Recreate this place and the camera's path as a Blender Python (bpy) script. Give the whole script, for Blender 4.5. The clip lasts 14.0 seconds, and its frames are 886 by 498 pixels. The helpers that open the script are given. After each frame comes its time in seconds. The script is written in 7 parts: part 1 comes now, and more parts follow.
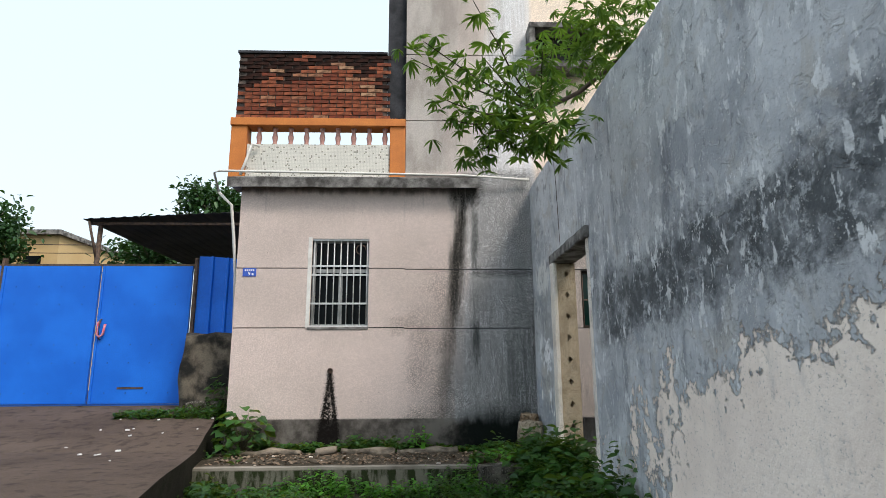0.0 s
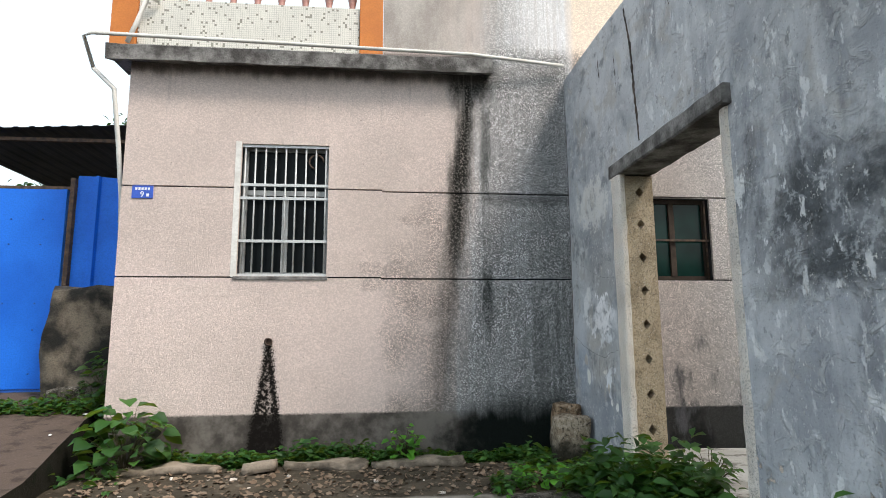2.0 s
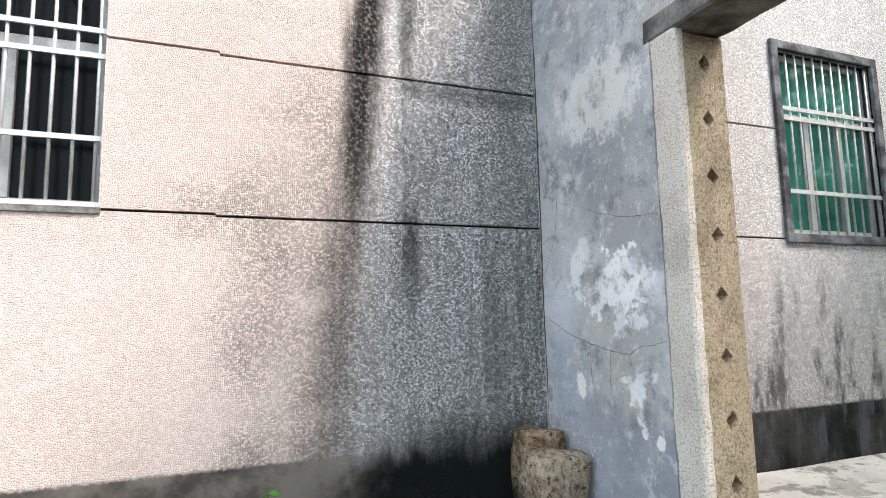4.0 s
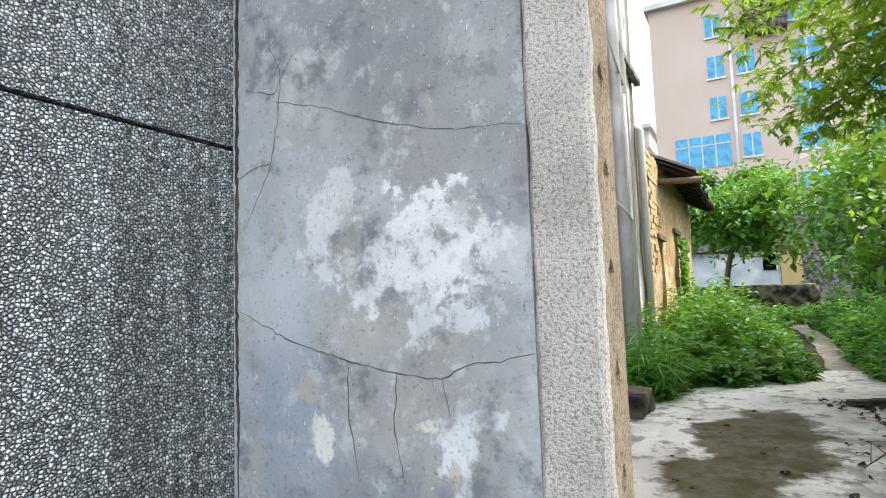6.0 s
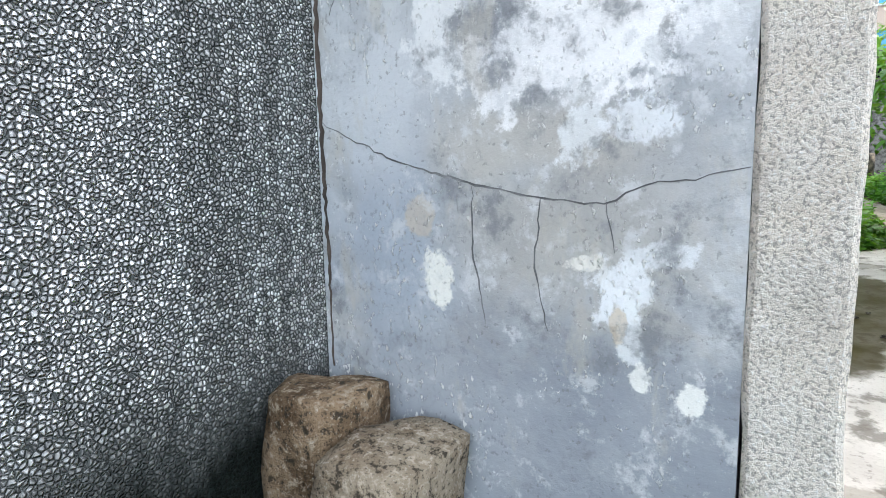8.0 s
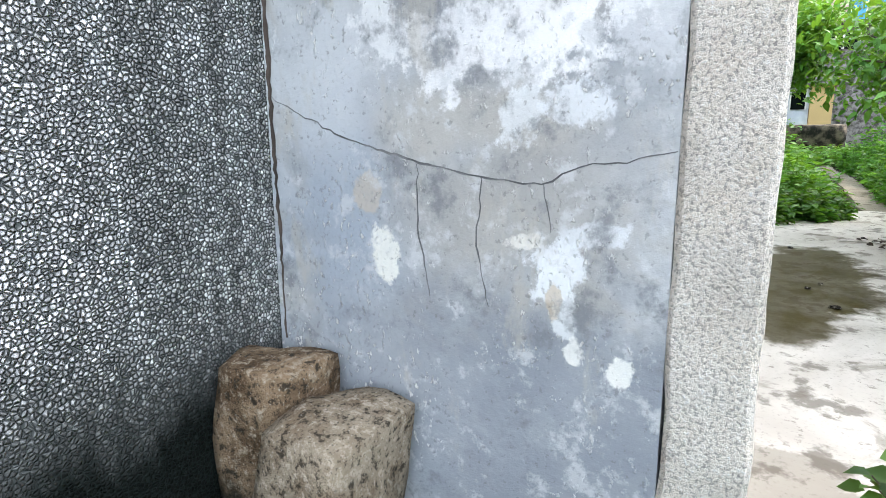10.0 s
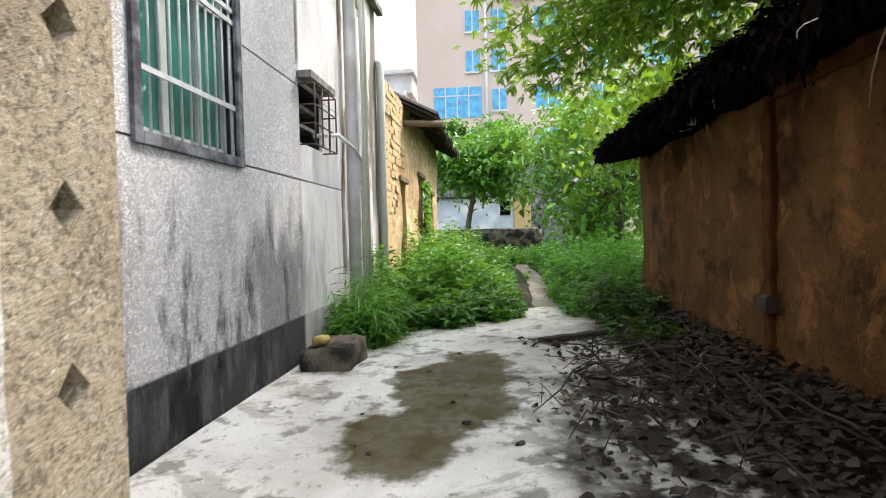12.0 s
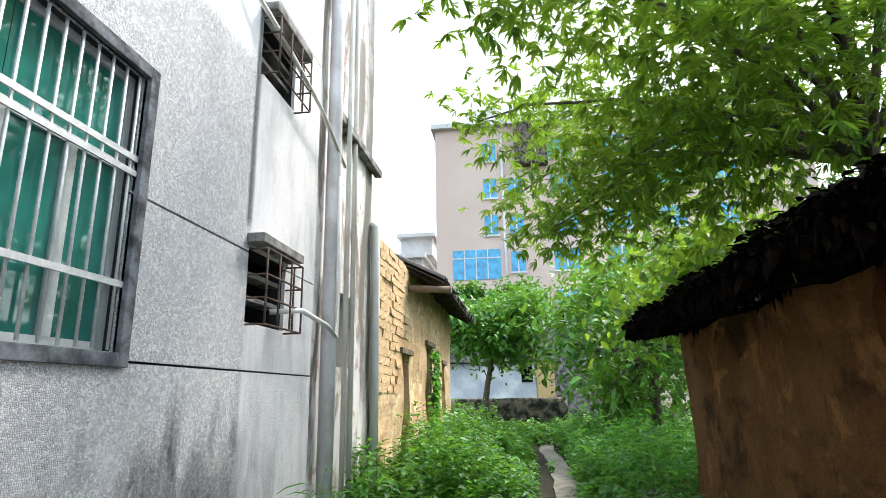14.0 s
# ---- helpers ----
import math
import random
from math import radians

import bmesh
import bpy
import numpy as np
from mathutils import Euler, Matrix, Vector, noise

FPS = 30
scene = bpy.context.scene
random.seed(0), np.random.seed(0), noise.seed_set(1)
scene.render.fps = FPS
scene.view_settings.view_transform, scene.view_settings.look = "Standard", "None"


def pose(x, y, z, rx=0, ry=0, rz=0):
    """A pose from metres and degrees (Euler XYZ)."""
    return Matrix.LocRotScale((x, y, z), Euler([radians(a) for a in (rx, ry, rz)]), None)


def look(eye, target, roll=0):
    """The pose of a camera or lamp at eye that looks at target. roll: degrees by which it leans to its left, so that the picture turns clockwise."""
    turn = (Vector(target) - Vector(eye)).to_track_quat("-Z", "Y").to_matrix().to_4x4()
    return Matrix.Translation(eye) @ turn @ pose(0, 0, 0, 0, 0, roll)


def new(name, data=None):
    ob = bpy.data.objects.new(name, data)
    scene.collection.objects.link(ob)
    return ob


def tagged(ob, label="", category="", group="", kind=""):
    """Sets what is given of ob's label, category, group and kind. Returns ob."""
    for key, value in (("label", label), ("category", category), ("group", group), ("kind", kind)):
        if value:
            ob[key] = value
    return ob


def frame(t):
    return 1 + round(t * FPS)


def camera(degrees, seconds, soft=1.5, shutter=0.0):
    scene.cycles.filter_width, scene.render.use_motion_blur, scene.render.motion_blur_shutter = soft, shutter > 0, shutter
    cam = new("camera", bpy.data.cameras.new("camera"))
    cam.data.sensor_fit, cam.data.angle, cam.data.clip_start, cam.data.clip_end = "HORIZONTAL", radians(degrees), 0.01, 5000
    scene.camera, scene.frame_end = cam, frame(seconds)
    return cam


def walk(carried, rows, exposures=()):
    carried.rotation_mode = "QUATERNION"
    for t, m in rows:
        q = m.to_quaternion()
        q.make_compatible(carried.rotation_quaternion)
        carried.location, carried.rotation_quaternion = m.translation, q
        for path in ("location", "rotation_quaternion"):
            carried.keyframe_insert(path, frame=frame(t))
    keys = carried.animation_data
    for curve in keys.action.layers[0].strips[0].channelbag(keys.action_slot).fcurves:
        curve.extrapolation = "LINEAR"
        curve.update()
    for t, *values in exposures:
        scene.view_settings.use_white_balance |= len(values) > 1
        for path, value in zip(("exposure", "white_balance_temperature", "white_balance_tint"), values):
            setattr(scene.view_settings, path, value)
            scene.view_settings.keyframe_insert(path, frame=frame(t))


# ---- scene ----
cam = camera(74.9, 14.0, soft=0.8, shutter=0.12)
METRES, EYE, TILT, LEAN, TURN = 10.0, 1.05, 0.0, 0.0, -2.0
ROWS = [
    (0.0, 0.0, 0.0, 0.0, 0.06, 11.8, 0.27),
    (0.5, -0.0058, 0.0656, -0.0011, 0.38, 10.96, 0.19),
    (1.0, -0.0155, 0.1377, 0.0016, -0.37, 10.42, 0.05),
    (1.5, -0.0291, 0.2044, 0.0032, -1.45, 9.35, 0.25),
    (2.0, -0.0337, 0.2756, 0.0036, -3.79, 8.57, 0.35),
    (2.5, -0.0403, 0.3401, 0.0045, -6.7, 7.84, 0.58),
    (5.0, -0.0306, 0.6137, 0.0045, -35.21, 5.74, 1.38),
    (5.5, -0.0098, 0.6498, 0.008, -47.14, 5.59, 1.57),
    (6.0, 0.0019, 0.679, 0.006, -59.63, 4.98, 1.97),
    (6.5, 0.0077, 0.695, 0.0088, -66.81, 4.04, 1.98),
    (7.0, 0.0118, 0.6989, 0.0078, -63.91, 0.14, 1.96),
    (7.5, 0.0164, 0.7128, -0.0001, -59.86, -4.18, 1.46),
    (8.0, 0.0186, 0.722, -0.0073, -57.14, -7.86, 1.15),
    (10.5, 0.0224, 0.706, -0.0017, -60.46, -12.23, 0.97),
    (11.0, 0.03, 0.681, 0.002, -68.13, -9.97, 1.18),
    (11.5, 0.0399, 0.6645, -0.0028, -75.11, -7.88, 1.38),
    (12.0, 0.0788, 0.6527, 0.0068, -82.47, -1.62, 1.36),
    (12.5, 0.1016, 0.6439, 0.0281, -87.65, 5.28, 1.29),
    (13.0, 0.13, 0.6258, 0.0356, -88.79, 9.98, 1.26),
    (13.5, 0.1556, 0.6273, 0.0332, -83.9, 12.47, 1.26),
    (14.0, 0.2061, 0.6421, 0.0399, -80.28, 14.1, 0.94),
]
walk(cam, [(t, pose(0, 0, EYE, TILT, LEAN, TURN) @ pose(METRES * x, METRES * y, METRES * z, 90 + pitch, roll, yaw)) for t, x, y, z, yaw, pitch, roll in ROWS],
     exposures=[(0.0, 0.5, 6500, 10), (1.5, 0.65, 6550, 10), (2.5, 0.95, 6600, 11), (5.0, 1.75, 6550, 13), (7.0, 1.72, 6500, 13), (8.0, 1.97, 6450, 13),
                (10.5, 2.08, 6500, 14), (11.5, 1.8, 6600, 15), (12.5, 1.75, 6400, 12), (14.0, 1.65, 6150, 11)])

# ---------- world, sun ----------
world = bpy.data.worlds.new("sky")
scene.world = world
world.use_nodes = True
wn = world.node_tree.nodes
sky = wn.new("ShaderNodeTexSky")
sky.sky_type, sky.sun_disc = "NISHITA", False
sky.sun_elevation, sky.sun_rotation = radians(52), radians(135)
sky.air_density, sky.dust_density, sky.ozone_density = 1.0, 5.0, 1.0
# thin bright cloud over the blue
haze = wn.new("ShaderNodeMix")
haze.data_type = "RGBA"
haze.inputs[0].default_value = 0.62
haze.inputs[7].default_value = (5.9, 6.85, 7.2, 1)
world.node_tree.links.new(sky.outputs[0], haze.inputs[6])
world.node_tree.links.new(haze.outputs[2], wn["Background"].inputs[0])
wn["Background"].inputs[1].default_value = 0.15
sun = new("sun", bpy.data.lights.new("sun", "SUN"))
sun.data.energy, sun.data.angle, sun.data.color = 1.9, radians(14), (1.0, 0.92, 0.83)
sun.matrix_world = look((0.70 * 30, -0.71 * 30, 1.28 * 30), (0, 0, 0))


# ---------- node helpers ----------
class Mat:
    """A small writer for node materials."""

    def __init__(self, name, rough=0.85, spec=0.3, metal=0.0):
        self.m = bpy.data.materials.new(name)
        self.m.use_nodes = True
        self.t = self.m.node_tree
        self.b = self.t.nodes["Principled BSDF"]
        self.b.inputs["Roughness"].default_value = rough
        self.b.inputs["Specular IOR Level"].default_value = spec
        self.b.inputs["Metallic"].default_value = metal
        self.co = self.node("ShaderNodeTexCoord").outputs["Object"]
        self.xyz = None

    def node(self, kind, **kw):
        n = self.t.nodes.new(kind)
        for k, v in kw.items():
            n.inputs[k.replace("_", " ")].default_value = v
        return n

    def put(self, socket, value):
        if hasattr(value, "node"):
            self.t.links.new(value, socket)
        elif isinstance(value, tuple) and len(value) == 3 and socket.type == "RGBA":
            socket.default_value = (*value, 1)
        else:
            socket.default_value = value

    def axis(self, i):
        if self.xyz is None:
            self.xyz = self.node("ShaderNodeSeparateXYZ")
            self.put(self.xyz.inputs[0], self.co)
        return self.xyz.outputs[i]

    def axis_of(self, v):
        n = self.node("ShaderNodeSeparateXYZ")
        self.put(n.inputs[0], v)
        return n.outputs[0]

    def stretch(self, sx, sy, sz):
        n = self.node("ShaderNodeMapping", Scale=(sx, sy, sz))
        self.put(n.inputs[0], self.co)
        return n.outputs[0]

    def noise(self, scale, detail=4.0, rough=0.55, vec=None, warp=0.0):
        n = self.node("ShaderNodeTexNoise", Scale=scale, Detail=detail, Roughness=rough, Distortion=warp)
        self.put(n.inputs["Vector"], self.co if vec is None else vec)
        return n.outputs[0]

    def cells(self, scale, feature="F1", vec=None):
        n = self.node("ShaderNodeTexVoronoi", Scale=scale)
        n.feature = feature
        self.put(n.inputs["Vector"], self.co if vec is None else vec)
        return n.outputs[0]

    def ramp(self, value, lo, hi, a=0.0, b=1.0):
        n = self.node("ShaderNodeMapRange", From_Min=lo, From_Max=hi, To_Min=a, To_Max=b)
        n.interpolation_type = "SMOOTHSTEP"
        self.put(n.inputs[0], value)
        return n.outputs[0]

    def math(self, op, a, b=0.0):
        n = self.node("ShaderNodeMath")
        n.operation = op
        self.put(n.inputs[0], a)
        self.put(n.inputs[1], b)
        return n.outputs[0]

    def add(self, a, b):
        return self.math("ADD", a, b)

    def mul(self, a, b):
        return self.math("MULTIPLY", a, b)

    def mix(self, f, a, b, blend="MIX"):
        n = self.t.nodes.new("ShaderNodeMix")
        n.data_type, n.blend_type = "RGBA", blend
        self.put(n.inputs[0], f)
        self.put(n.inputs[6], a)
        self.put(n.inputs[7], b)
        return n.outputs[2]

    def island(self):
        return self.node("ShaderNodeNewGeometry").outputs["Random Per Island"]

    def each(self):
        return self.node("ShaderNodeObjectInfo").outputs["Random"]

    def band(self, i, centre, half, soft, wobble=None):
        """1 inside a band along an axis, with soft edges."""
        v = self.axis(i) if wobble is None else self.add(self.axis(i), wobble)
        d = self.math("ABSOLUTE", self.math("SUBTRACT", v, centre))
        return self.ramp(d, half + soft, half)

    def blot(self, i, j, ci, cj, ri, rj, soft, wobble):
        """1 inside an uneven patch round a place on a wall."""
        a = self.math("DIVIDE", self.math("SUBTRACT", self.axis(i), ci), ri)
        b = self.math("DIVIDE", self.math("SUBTRACT", self.axis(j), cj), rj)
        d = self.math("SQRT", self.add(self.mul(a, a), self.mul(b, b)))
        return self.ramp(self.add(d, wobble), 1 + soft, 1 - soft)

    def done(self, colour, bump=None, strength=0.5, distance=0.01, rough=None):
        self.put(self.b.inputs["Base Color"], colour)
        if rough is not None:
            self.put(self.b.inputs["Roughness"], rough)
        if bump is not None:
            n = self.node("ShaderNodeBump", Strength=strength, Distance=distance)
            self.put(n.inputs["Height"], bump)
            self.put(self.b.inputs["Normal"], n.outputs[0])
        return self.m


def plain(name, a, b, scale=6.0, rough=0.8, bump=0.3, spec=0.3, metal=0.0, fine=60.0, dist=0.004):
    """Two-tone worn surface at two scales."""
    k = Mat(name, rough, spec, metal)
    f = k.ramp(k.noise(scale, 5), 0.35, 0.65)
    g = k.noise(fine, 3)
    c = k.mix(f, a, b)
    c = k.mix(k.ramp(g, 0.35, 0.75, 0.0, 0.35), c, tuple(x * 0.6 for x in a))
    return k.done(c, k.add(g, k.mul(f, 0.5)), bump, dist)


# ---------- materials ----------
def pebbledash():
    """Pinkish pebble-dash with grey-black mould runs."""
    k = Mat("pebbledash", 0.95, 0.08)
    x, z = k.axis(0), k.axis(2)
    big = k.noise(0.9, 5)
    runs = k.noise(1.0, 5, 0.6, k.stretch(7, 1, 0.45))
    fine_run = k.noise(1.0, 4, 0.6, k.stretch(26, 1, 1.2))
    edge_d = k.cells(98, "DISTANCE_TO_EDGE")
    stones = k.node("ShaderNodeTexVoronoi", Scale=98.0)
    k.put(stones.inputs["Vector"], k.co)
    tone = k.axis_of(stones.outputs["Color"])
    grit = k.noise(70, 3)
    base = k.mix(k.ramp(big, 0.3, 0.7), (0.63, 0.525, 0.485), (0.53, 0.447, 0.41))
    alley = k.mul(k.ramp(x, 1.7, 2.2), k.math("SUBTRACT", 1.0, k.mul(k.ramp(z, 3.6, 4.2), k.ramp(x, 4.0, 3.2))))
    base = k.mix(k.mul(k.ramp(z, 3.8, 4.1), k.ramp(x, 0.6, 1.8)), base, (0.88, 0.74, 0.62))
    # less white near the doorway: the shade there is put into the colour
    base = k.mix(k.mul(alley, k.ramp(x, 2.4, 4.0, 0.25, 1.0)), base, (0.90, 0.885, 0.90))
    base = k.mix(k.mul(alley, k.ramp(k.noise(1.0, 6, 0.62, k.stretch(2.6, 1, 1.1)), 0.46, 0.76, 0, 0.34)), base, (0.40, 0.39, 0.41))
    wob = k.mul(k.math("SUBTRACT", runs, 0.5), 0.9)
    # grey damp field beside the boundary wall
    ragged = k.mul(k.math("SUBTRACT", k.noise(7, 6, 0.7, k.stretch(1, 1, 0.35)), 0.5), 0.7)
    lean = k.add(k.math("SUBTRACT", x, 0.40), k.mul(k.math("SUBTRACT", z, 1.65), -0.105))
    field = k.mul(k.ramp(k.add(k.add(lean, k.mul(wob, 0.22)), k.mul(ragged, 0.35)), -0.06, 0.30), k.ramp(x, 1.75, 1.6))
    c = k.mix(k.mul(field, 0.85), base, (0.68, 0.68, 0.70))
    c = k.mix(k.mul(field, k.ramp(fine_run, 0.42, 0.62, 0, 0.8)), c, (0.84, 0.84, 0.86))
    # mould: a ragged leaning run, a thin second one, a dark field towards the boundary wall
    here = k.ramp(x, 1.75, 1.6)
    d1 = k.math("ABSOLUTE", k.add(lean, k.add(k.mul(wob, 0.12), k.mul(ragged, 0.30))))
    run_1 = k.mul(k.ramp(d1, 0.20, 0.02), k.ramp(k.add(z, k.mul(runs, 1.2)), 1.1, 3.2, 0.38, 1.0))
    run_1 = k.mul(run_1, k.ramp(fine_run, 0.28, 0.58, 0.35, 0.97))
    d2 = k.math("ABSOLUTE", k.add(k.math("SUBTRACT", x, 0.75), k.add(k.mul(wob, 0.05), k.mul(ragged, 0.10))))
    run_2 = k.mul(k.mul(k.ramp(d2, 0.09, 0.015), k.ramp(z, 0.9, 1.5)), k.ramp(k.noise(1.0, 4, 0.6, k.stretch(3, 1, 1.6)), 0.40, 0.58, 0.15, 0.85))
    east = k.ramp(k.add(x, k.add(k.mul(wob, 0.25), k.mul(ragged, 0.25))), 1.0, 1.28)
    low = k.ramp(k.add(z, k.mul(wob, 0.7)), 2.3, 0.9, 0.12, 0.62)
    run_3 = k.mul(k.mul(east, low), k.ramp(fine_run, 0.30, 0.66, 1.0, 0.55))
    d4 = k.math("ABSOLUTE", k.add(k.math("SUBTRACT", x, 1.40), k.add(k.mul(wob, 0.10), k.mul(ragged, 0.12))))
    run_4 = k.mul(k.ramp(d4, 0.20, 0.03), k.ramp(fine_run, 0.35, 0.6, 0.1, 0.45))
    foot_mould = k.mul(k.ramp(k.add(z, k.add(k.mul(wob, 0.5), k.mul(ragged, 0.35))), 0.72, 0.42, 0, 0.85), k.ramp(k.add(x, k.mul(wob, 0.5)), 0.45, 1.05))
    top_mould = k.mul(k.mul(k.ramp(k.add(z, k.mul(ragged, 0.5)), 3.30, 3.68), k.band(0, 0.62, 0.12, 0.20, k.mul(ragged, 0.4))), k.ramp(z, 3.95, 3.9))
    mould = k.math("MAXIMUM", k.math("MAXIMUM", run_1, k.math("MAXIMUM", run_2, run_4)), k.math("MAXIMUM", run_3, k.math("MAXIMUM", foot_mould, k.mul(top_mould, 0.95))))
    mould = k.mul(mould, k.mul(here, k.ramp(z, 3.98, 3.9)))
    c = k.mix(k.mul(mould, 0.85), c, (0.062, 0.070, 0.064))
    crust = k.mul(k.ramp(d1, 0.13, 0.02), k.mul(k.ramp(k.add(z, k.mul(runs, 1.0)), 1.6, 2.9, 0.25, 1.0), k.ramp(k.noise(46, 4, 0.6), 0.36, 0.54, 0.35, 1.0)))
    c = k.mix(k.mul(k.math("MAXIMUM", crust, k.mul(top_mould, k.ramp(k.noise(46, 4, 0.6), 0.36, 0.54, 0.5, 1.0))), k.mul(here, k.ramp(z, 3.98, 3.9))), c, (0.022, 0.020, 0.018))
    # darker band on the wall close below the eave
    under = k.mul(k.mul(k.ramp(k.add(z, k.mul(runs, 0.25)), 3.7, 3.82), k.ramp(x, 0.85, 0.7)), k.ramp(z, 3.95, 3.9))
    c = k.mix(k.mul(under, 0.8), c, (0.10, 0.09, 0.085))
    drip = k.mul(k.ramp(fine_run, 0.56, 0.72), k.ramp(z, 2.6, 3.6, 0.0, 0.35))
    c = k.mix(k.mul(drip, k.ramp(x, 1.7, 1.6)), c, (0.30, 0.27, 0.25))
    # upper wall: weathered grey at its left
    upper = k.mul(k.mul(k.ramp(z, 3.9, 4.0), k.ramp(k.add(x, wob), 1.5, 0.1)), k.ramp(x, 3.2, 2.8))
    c = k.mix(k.mul(upper, 0.8), c, k.mix(k.ramp(k.noise(1.0, 6, 0.66, k.stretch(2.2, 1, 0.9)), 0.38, 0.62), (0.25, 0.235, 0.215), (0.42, 0.40, 0.375)))
    # the wet run under the drain hole
    tri = k.math("SUBTRACT", k.add(0.012, k.mul(k.math("SUBTRACT", 1.08, z), 0.135)), k.math("ABSOLUTE", k.add(k.add(x, 1.29), k.mul(k.math("SUBTRACT", grit, 0.5), 0.12))))
    hole_run = k.mul(k.ramp(tri, -0.035, 0.012), k.ramp(x, -0.6, -0.7))
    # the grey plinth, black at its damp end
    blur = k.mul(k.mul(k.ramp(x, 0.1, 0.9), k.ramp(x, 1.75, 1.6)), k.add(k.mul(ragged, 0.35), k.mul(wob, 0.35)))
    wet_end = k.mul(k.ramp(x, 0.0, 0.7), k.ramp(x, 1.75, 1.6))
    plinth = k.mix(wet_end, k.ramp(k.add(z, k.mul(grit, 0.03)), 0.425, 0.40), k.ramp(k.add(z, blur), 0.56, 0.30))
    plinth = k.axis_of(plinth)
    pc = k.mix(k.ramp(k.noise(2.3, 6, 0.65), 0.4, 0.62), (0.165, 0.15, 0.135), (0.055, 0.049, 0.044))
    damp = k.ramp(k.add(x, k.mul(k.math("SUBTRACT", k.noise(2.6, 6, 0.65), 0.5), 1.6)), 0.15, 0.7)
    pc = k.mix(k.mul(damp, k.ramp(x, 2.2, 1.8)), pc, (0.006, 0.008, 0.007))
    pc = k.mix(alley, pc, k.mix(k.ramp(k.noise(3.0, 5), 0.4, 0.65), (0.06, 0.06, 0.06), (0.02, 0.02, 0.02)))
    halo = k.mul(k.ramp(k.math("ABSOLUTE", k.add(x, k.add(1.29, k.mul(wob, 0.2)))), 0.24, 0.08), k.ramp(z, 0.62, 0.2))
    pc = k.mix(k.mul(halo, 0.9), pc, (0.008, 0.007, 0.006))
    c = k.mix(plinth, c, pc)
    core = k.mul(k.ramp(tri, 0.02, 0.07), k.ramp(k.noise(26, 6, 0.7), 0.47, 0.58, 0.0, 0.75))
    c = k.mix(k.mul(k.mul(hole_run, k.ramp(z, 1.08, 1.03)), k.math("SUBTRACT", 1.0, core)), c, (0.008, 0.0065, 0.006))
    sooty = k.mul(k.ramp(k.math("ABSOLUTE", k.add(z, k.add(-2.47, k.mul(runs, 0.10)))), 0.09, 0.0, 0, 0.5), k.ramp(x, 0.6, 0.8))
    c = k.mix(k.mul(sooty, k.ramp(x, 1.7, 1.6)), c, (0.06, 0.058, 0.056))
    # soot-like mould low on the alley side
    soot = k.mul(k.mul(alley, k.ramp(k.add(z, k.mul(runs, 1.6)), 2.3, 1.5)), k.ramp(k.noise(1.0, 6, 0.66, k.stretch(4.5, 1, 1.6)), 0.47, 0.62))
    c = k.mix(k.mul(soot, 0.85), c, (0.12, 0.12, 0.135))
    patch = k.mul(k.math("SUBTRACT", k.noise(1.0, 6, 0.66, k.stretch(5, 1, 2.0)), 0.5), 2.6)
    c = k.mix(k.mul(k.mul(alley, 0.6), k.blot(0, 2, 5.7, 0.70, 0.75, 0.5, 0.45, patch)), c, (0.07, 0.07, 0.075))
    smooth = k.ramp(x, 6.1, 6.2)
    seam = k.mul(k.band(0, 6.13, 0.02, 0.05, k.mul(ragged, 0.08)), k.ramp(z, 2.6, 2.75))
    c = k.mix(k.mul(seam, 0.85), c, (0.09, 0.09, 0.095))
    c = k.mix(k.mul(smooth, 0.65), c, k.mix(k.ramp(k.noise(1.0, 6, 0.66, k.stretch(3.5, 1, 0.9)), 0.4, 0.66), (0.62, 0.60, 0.61), (0.34, 0.33, 0.34)))
    rough_part = k.mul(k.math("SUBTRACT", 1.0, k.mul(smooth, 0.8)), k.math("SUBTRACT", 1.0, k.mul(plinth, k.ramp(x, 0.4, 1.0, 0.97, 0.6))))
    foot = k.mul(k.ramp(k.add(x, k.mul(k.math("SUBTRACT", k.noise(2.2, 6, 0.65), 0.5), 2.4)), -0.7, 0.6), k.ramp(k.add(z, k.mul(ragged, 1.2)), 3.9, 1.3))
    grainy = k.add(k.math("MAXIMUM", k.math("MAXIMUM", 0.20, k.mul(foot, 0.95)), k.math("MAXIMUM", field, k.ramp(x, 1.6, 1.75))), k.mul(alley, -0.15))
    high = k.ramp(z, 3.9, 4.1)
    grainy = k.mul(grainy, k.math("SUBTRACT", 1.0, k.mul(high, k.ramp(x, 0.6, 1.4, 0.3, 0.75))))
    rough_part = k.mul(rough_part, grainy)
    even = k.math("SUBTRACT", 1.0, k.mul(alley, 0.42))
    gap = k.ramp(edge_d, 0.17, 0.05)
    c = k.mix(k.mul(k.mul(rough_part, even), k.ramp(tone, 0.4, 0.9, 0.0, 0.75)), c, k.mix(1.0, c, (2.2, 2.2, 2.2), "MULTIPLY"))
    c = k.mix(k.mul(k.mul(rough_part, even), k.ramp(tone, 0.4, 0.05, 0.0, 0.7)), c, k.mix(1.0, c, (0.6, 0.6, 0.6), "MULTIPLY"))
    pits = k.mul(k.ramp(k.noise(26, 6, 0.75), 0.36, 0.28, 0, 0.85), k.mul(k.ramp(z, 3.95, 3.9), k.ramp(x, 1.7, 1.5)))
    c = k.mix(k.mul(pits, k.math("SUBTRACT", 1.0, plinth)), c, (0.06, 0.05, 0.045))
    c = k.mix(k.mul(k.mul(gap, rough_part), k.add(k.mul(grainy, 0.66), k.add(k.mul(field, 0.22), k.mul(alley, 0.05)))), c, (0.02, 0.029, 0.028))
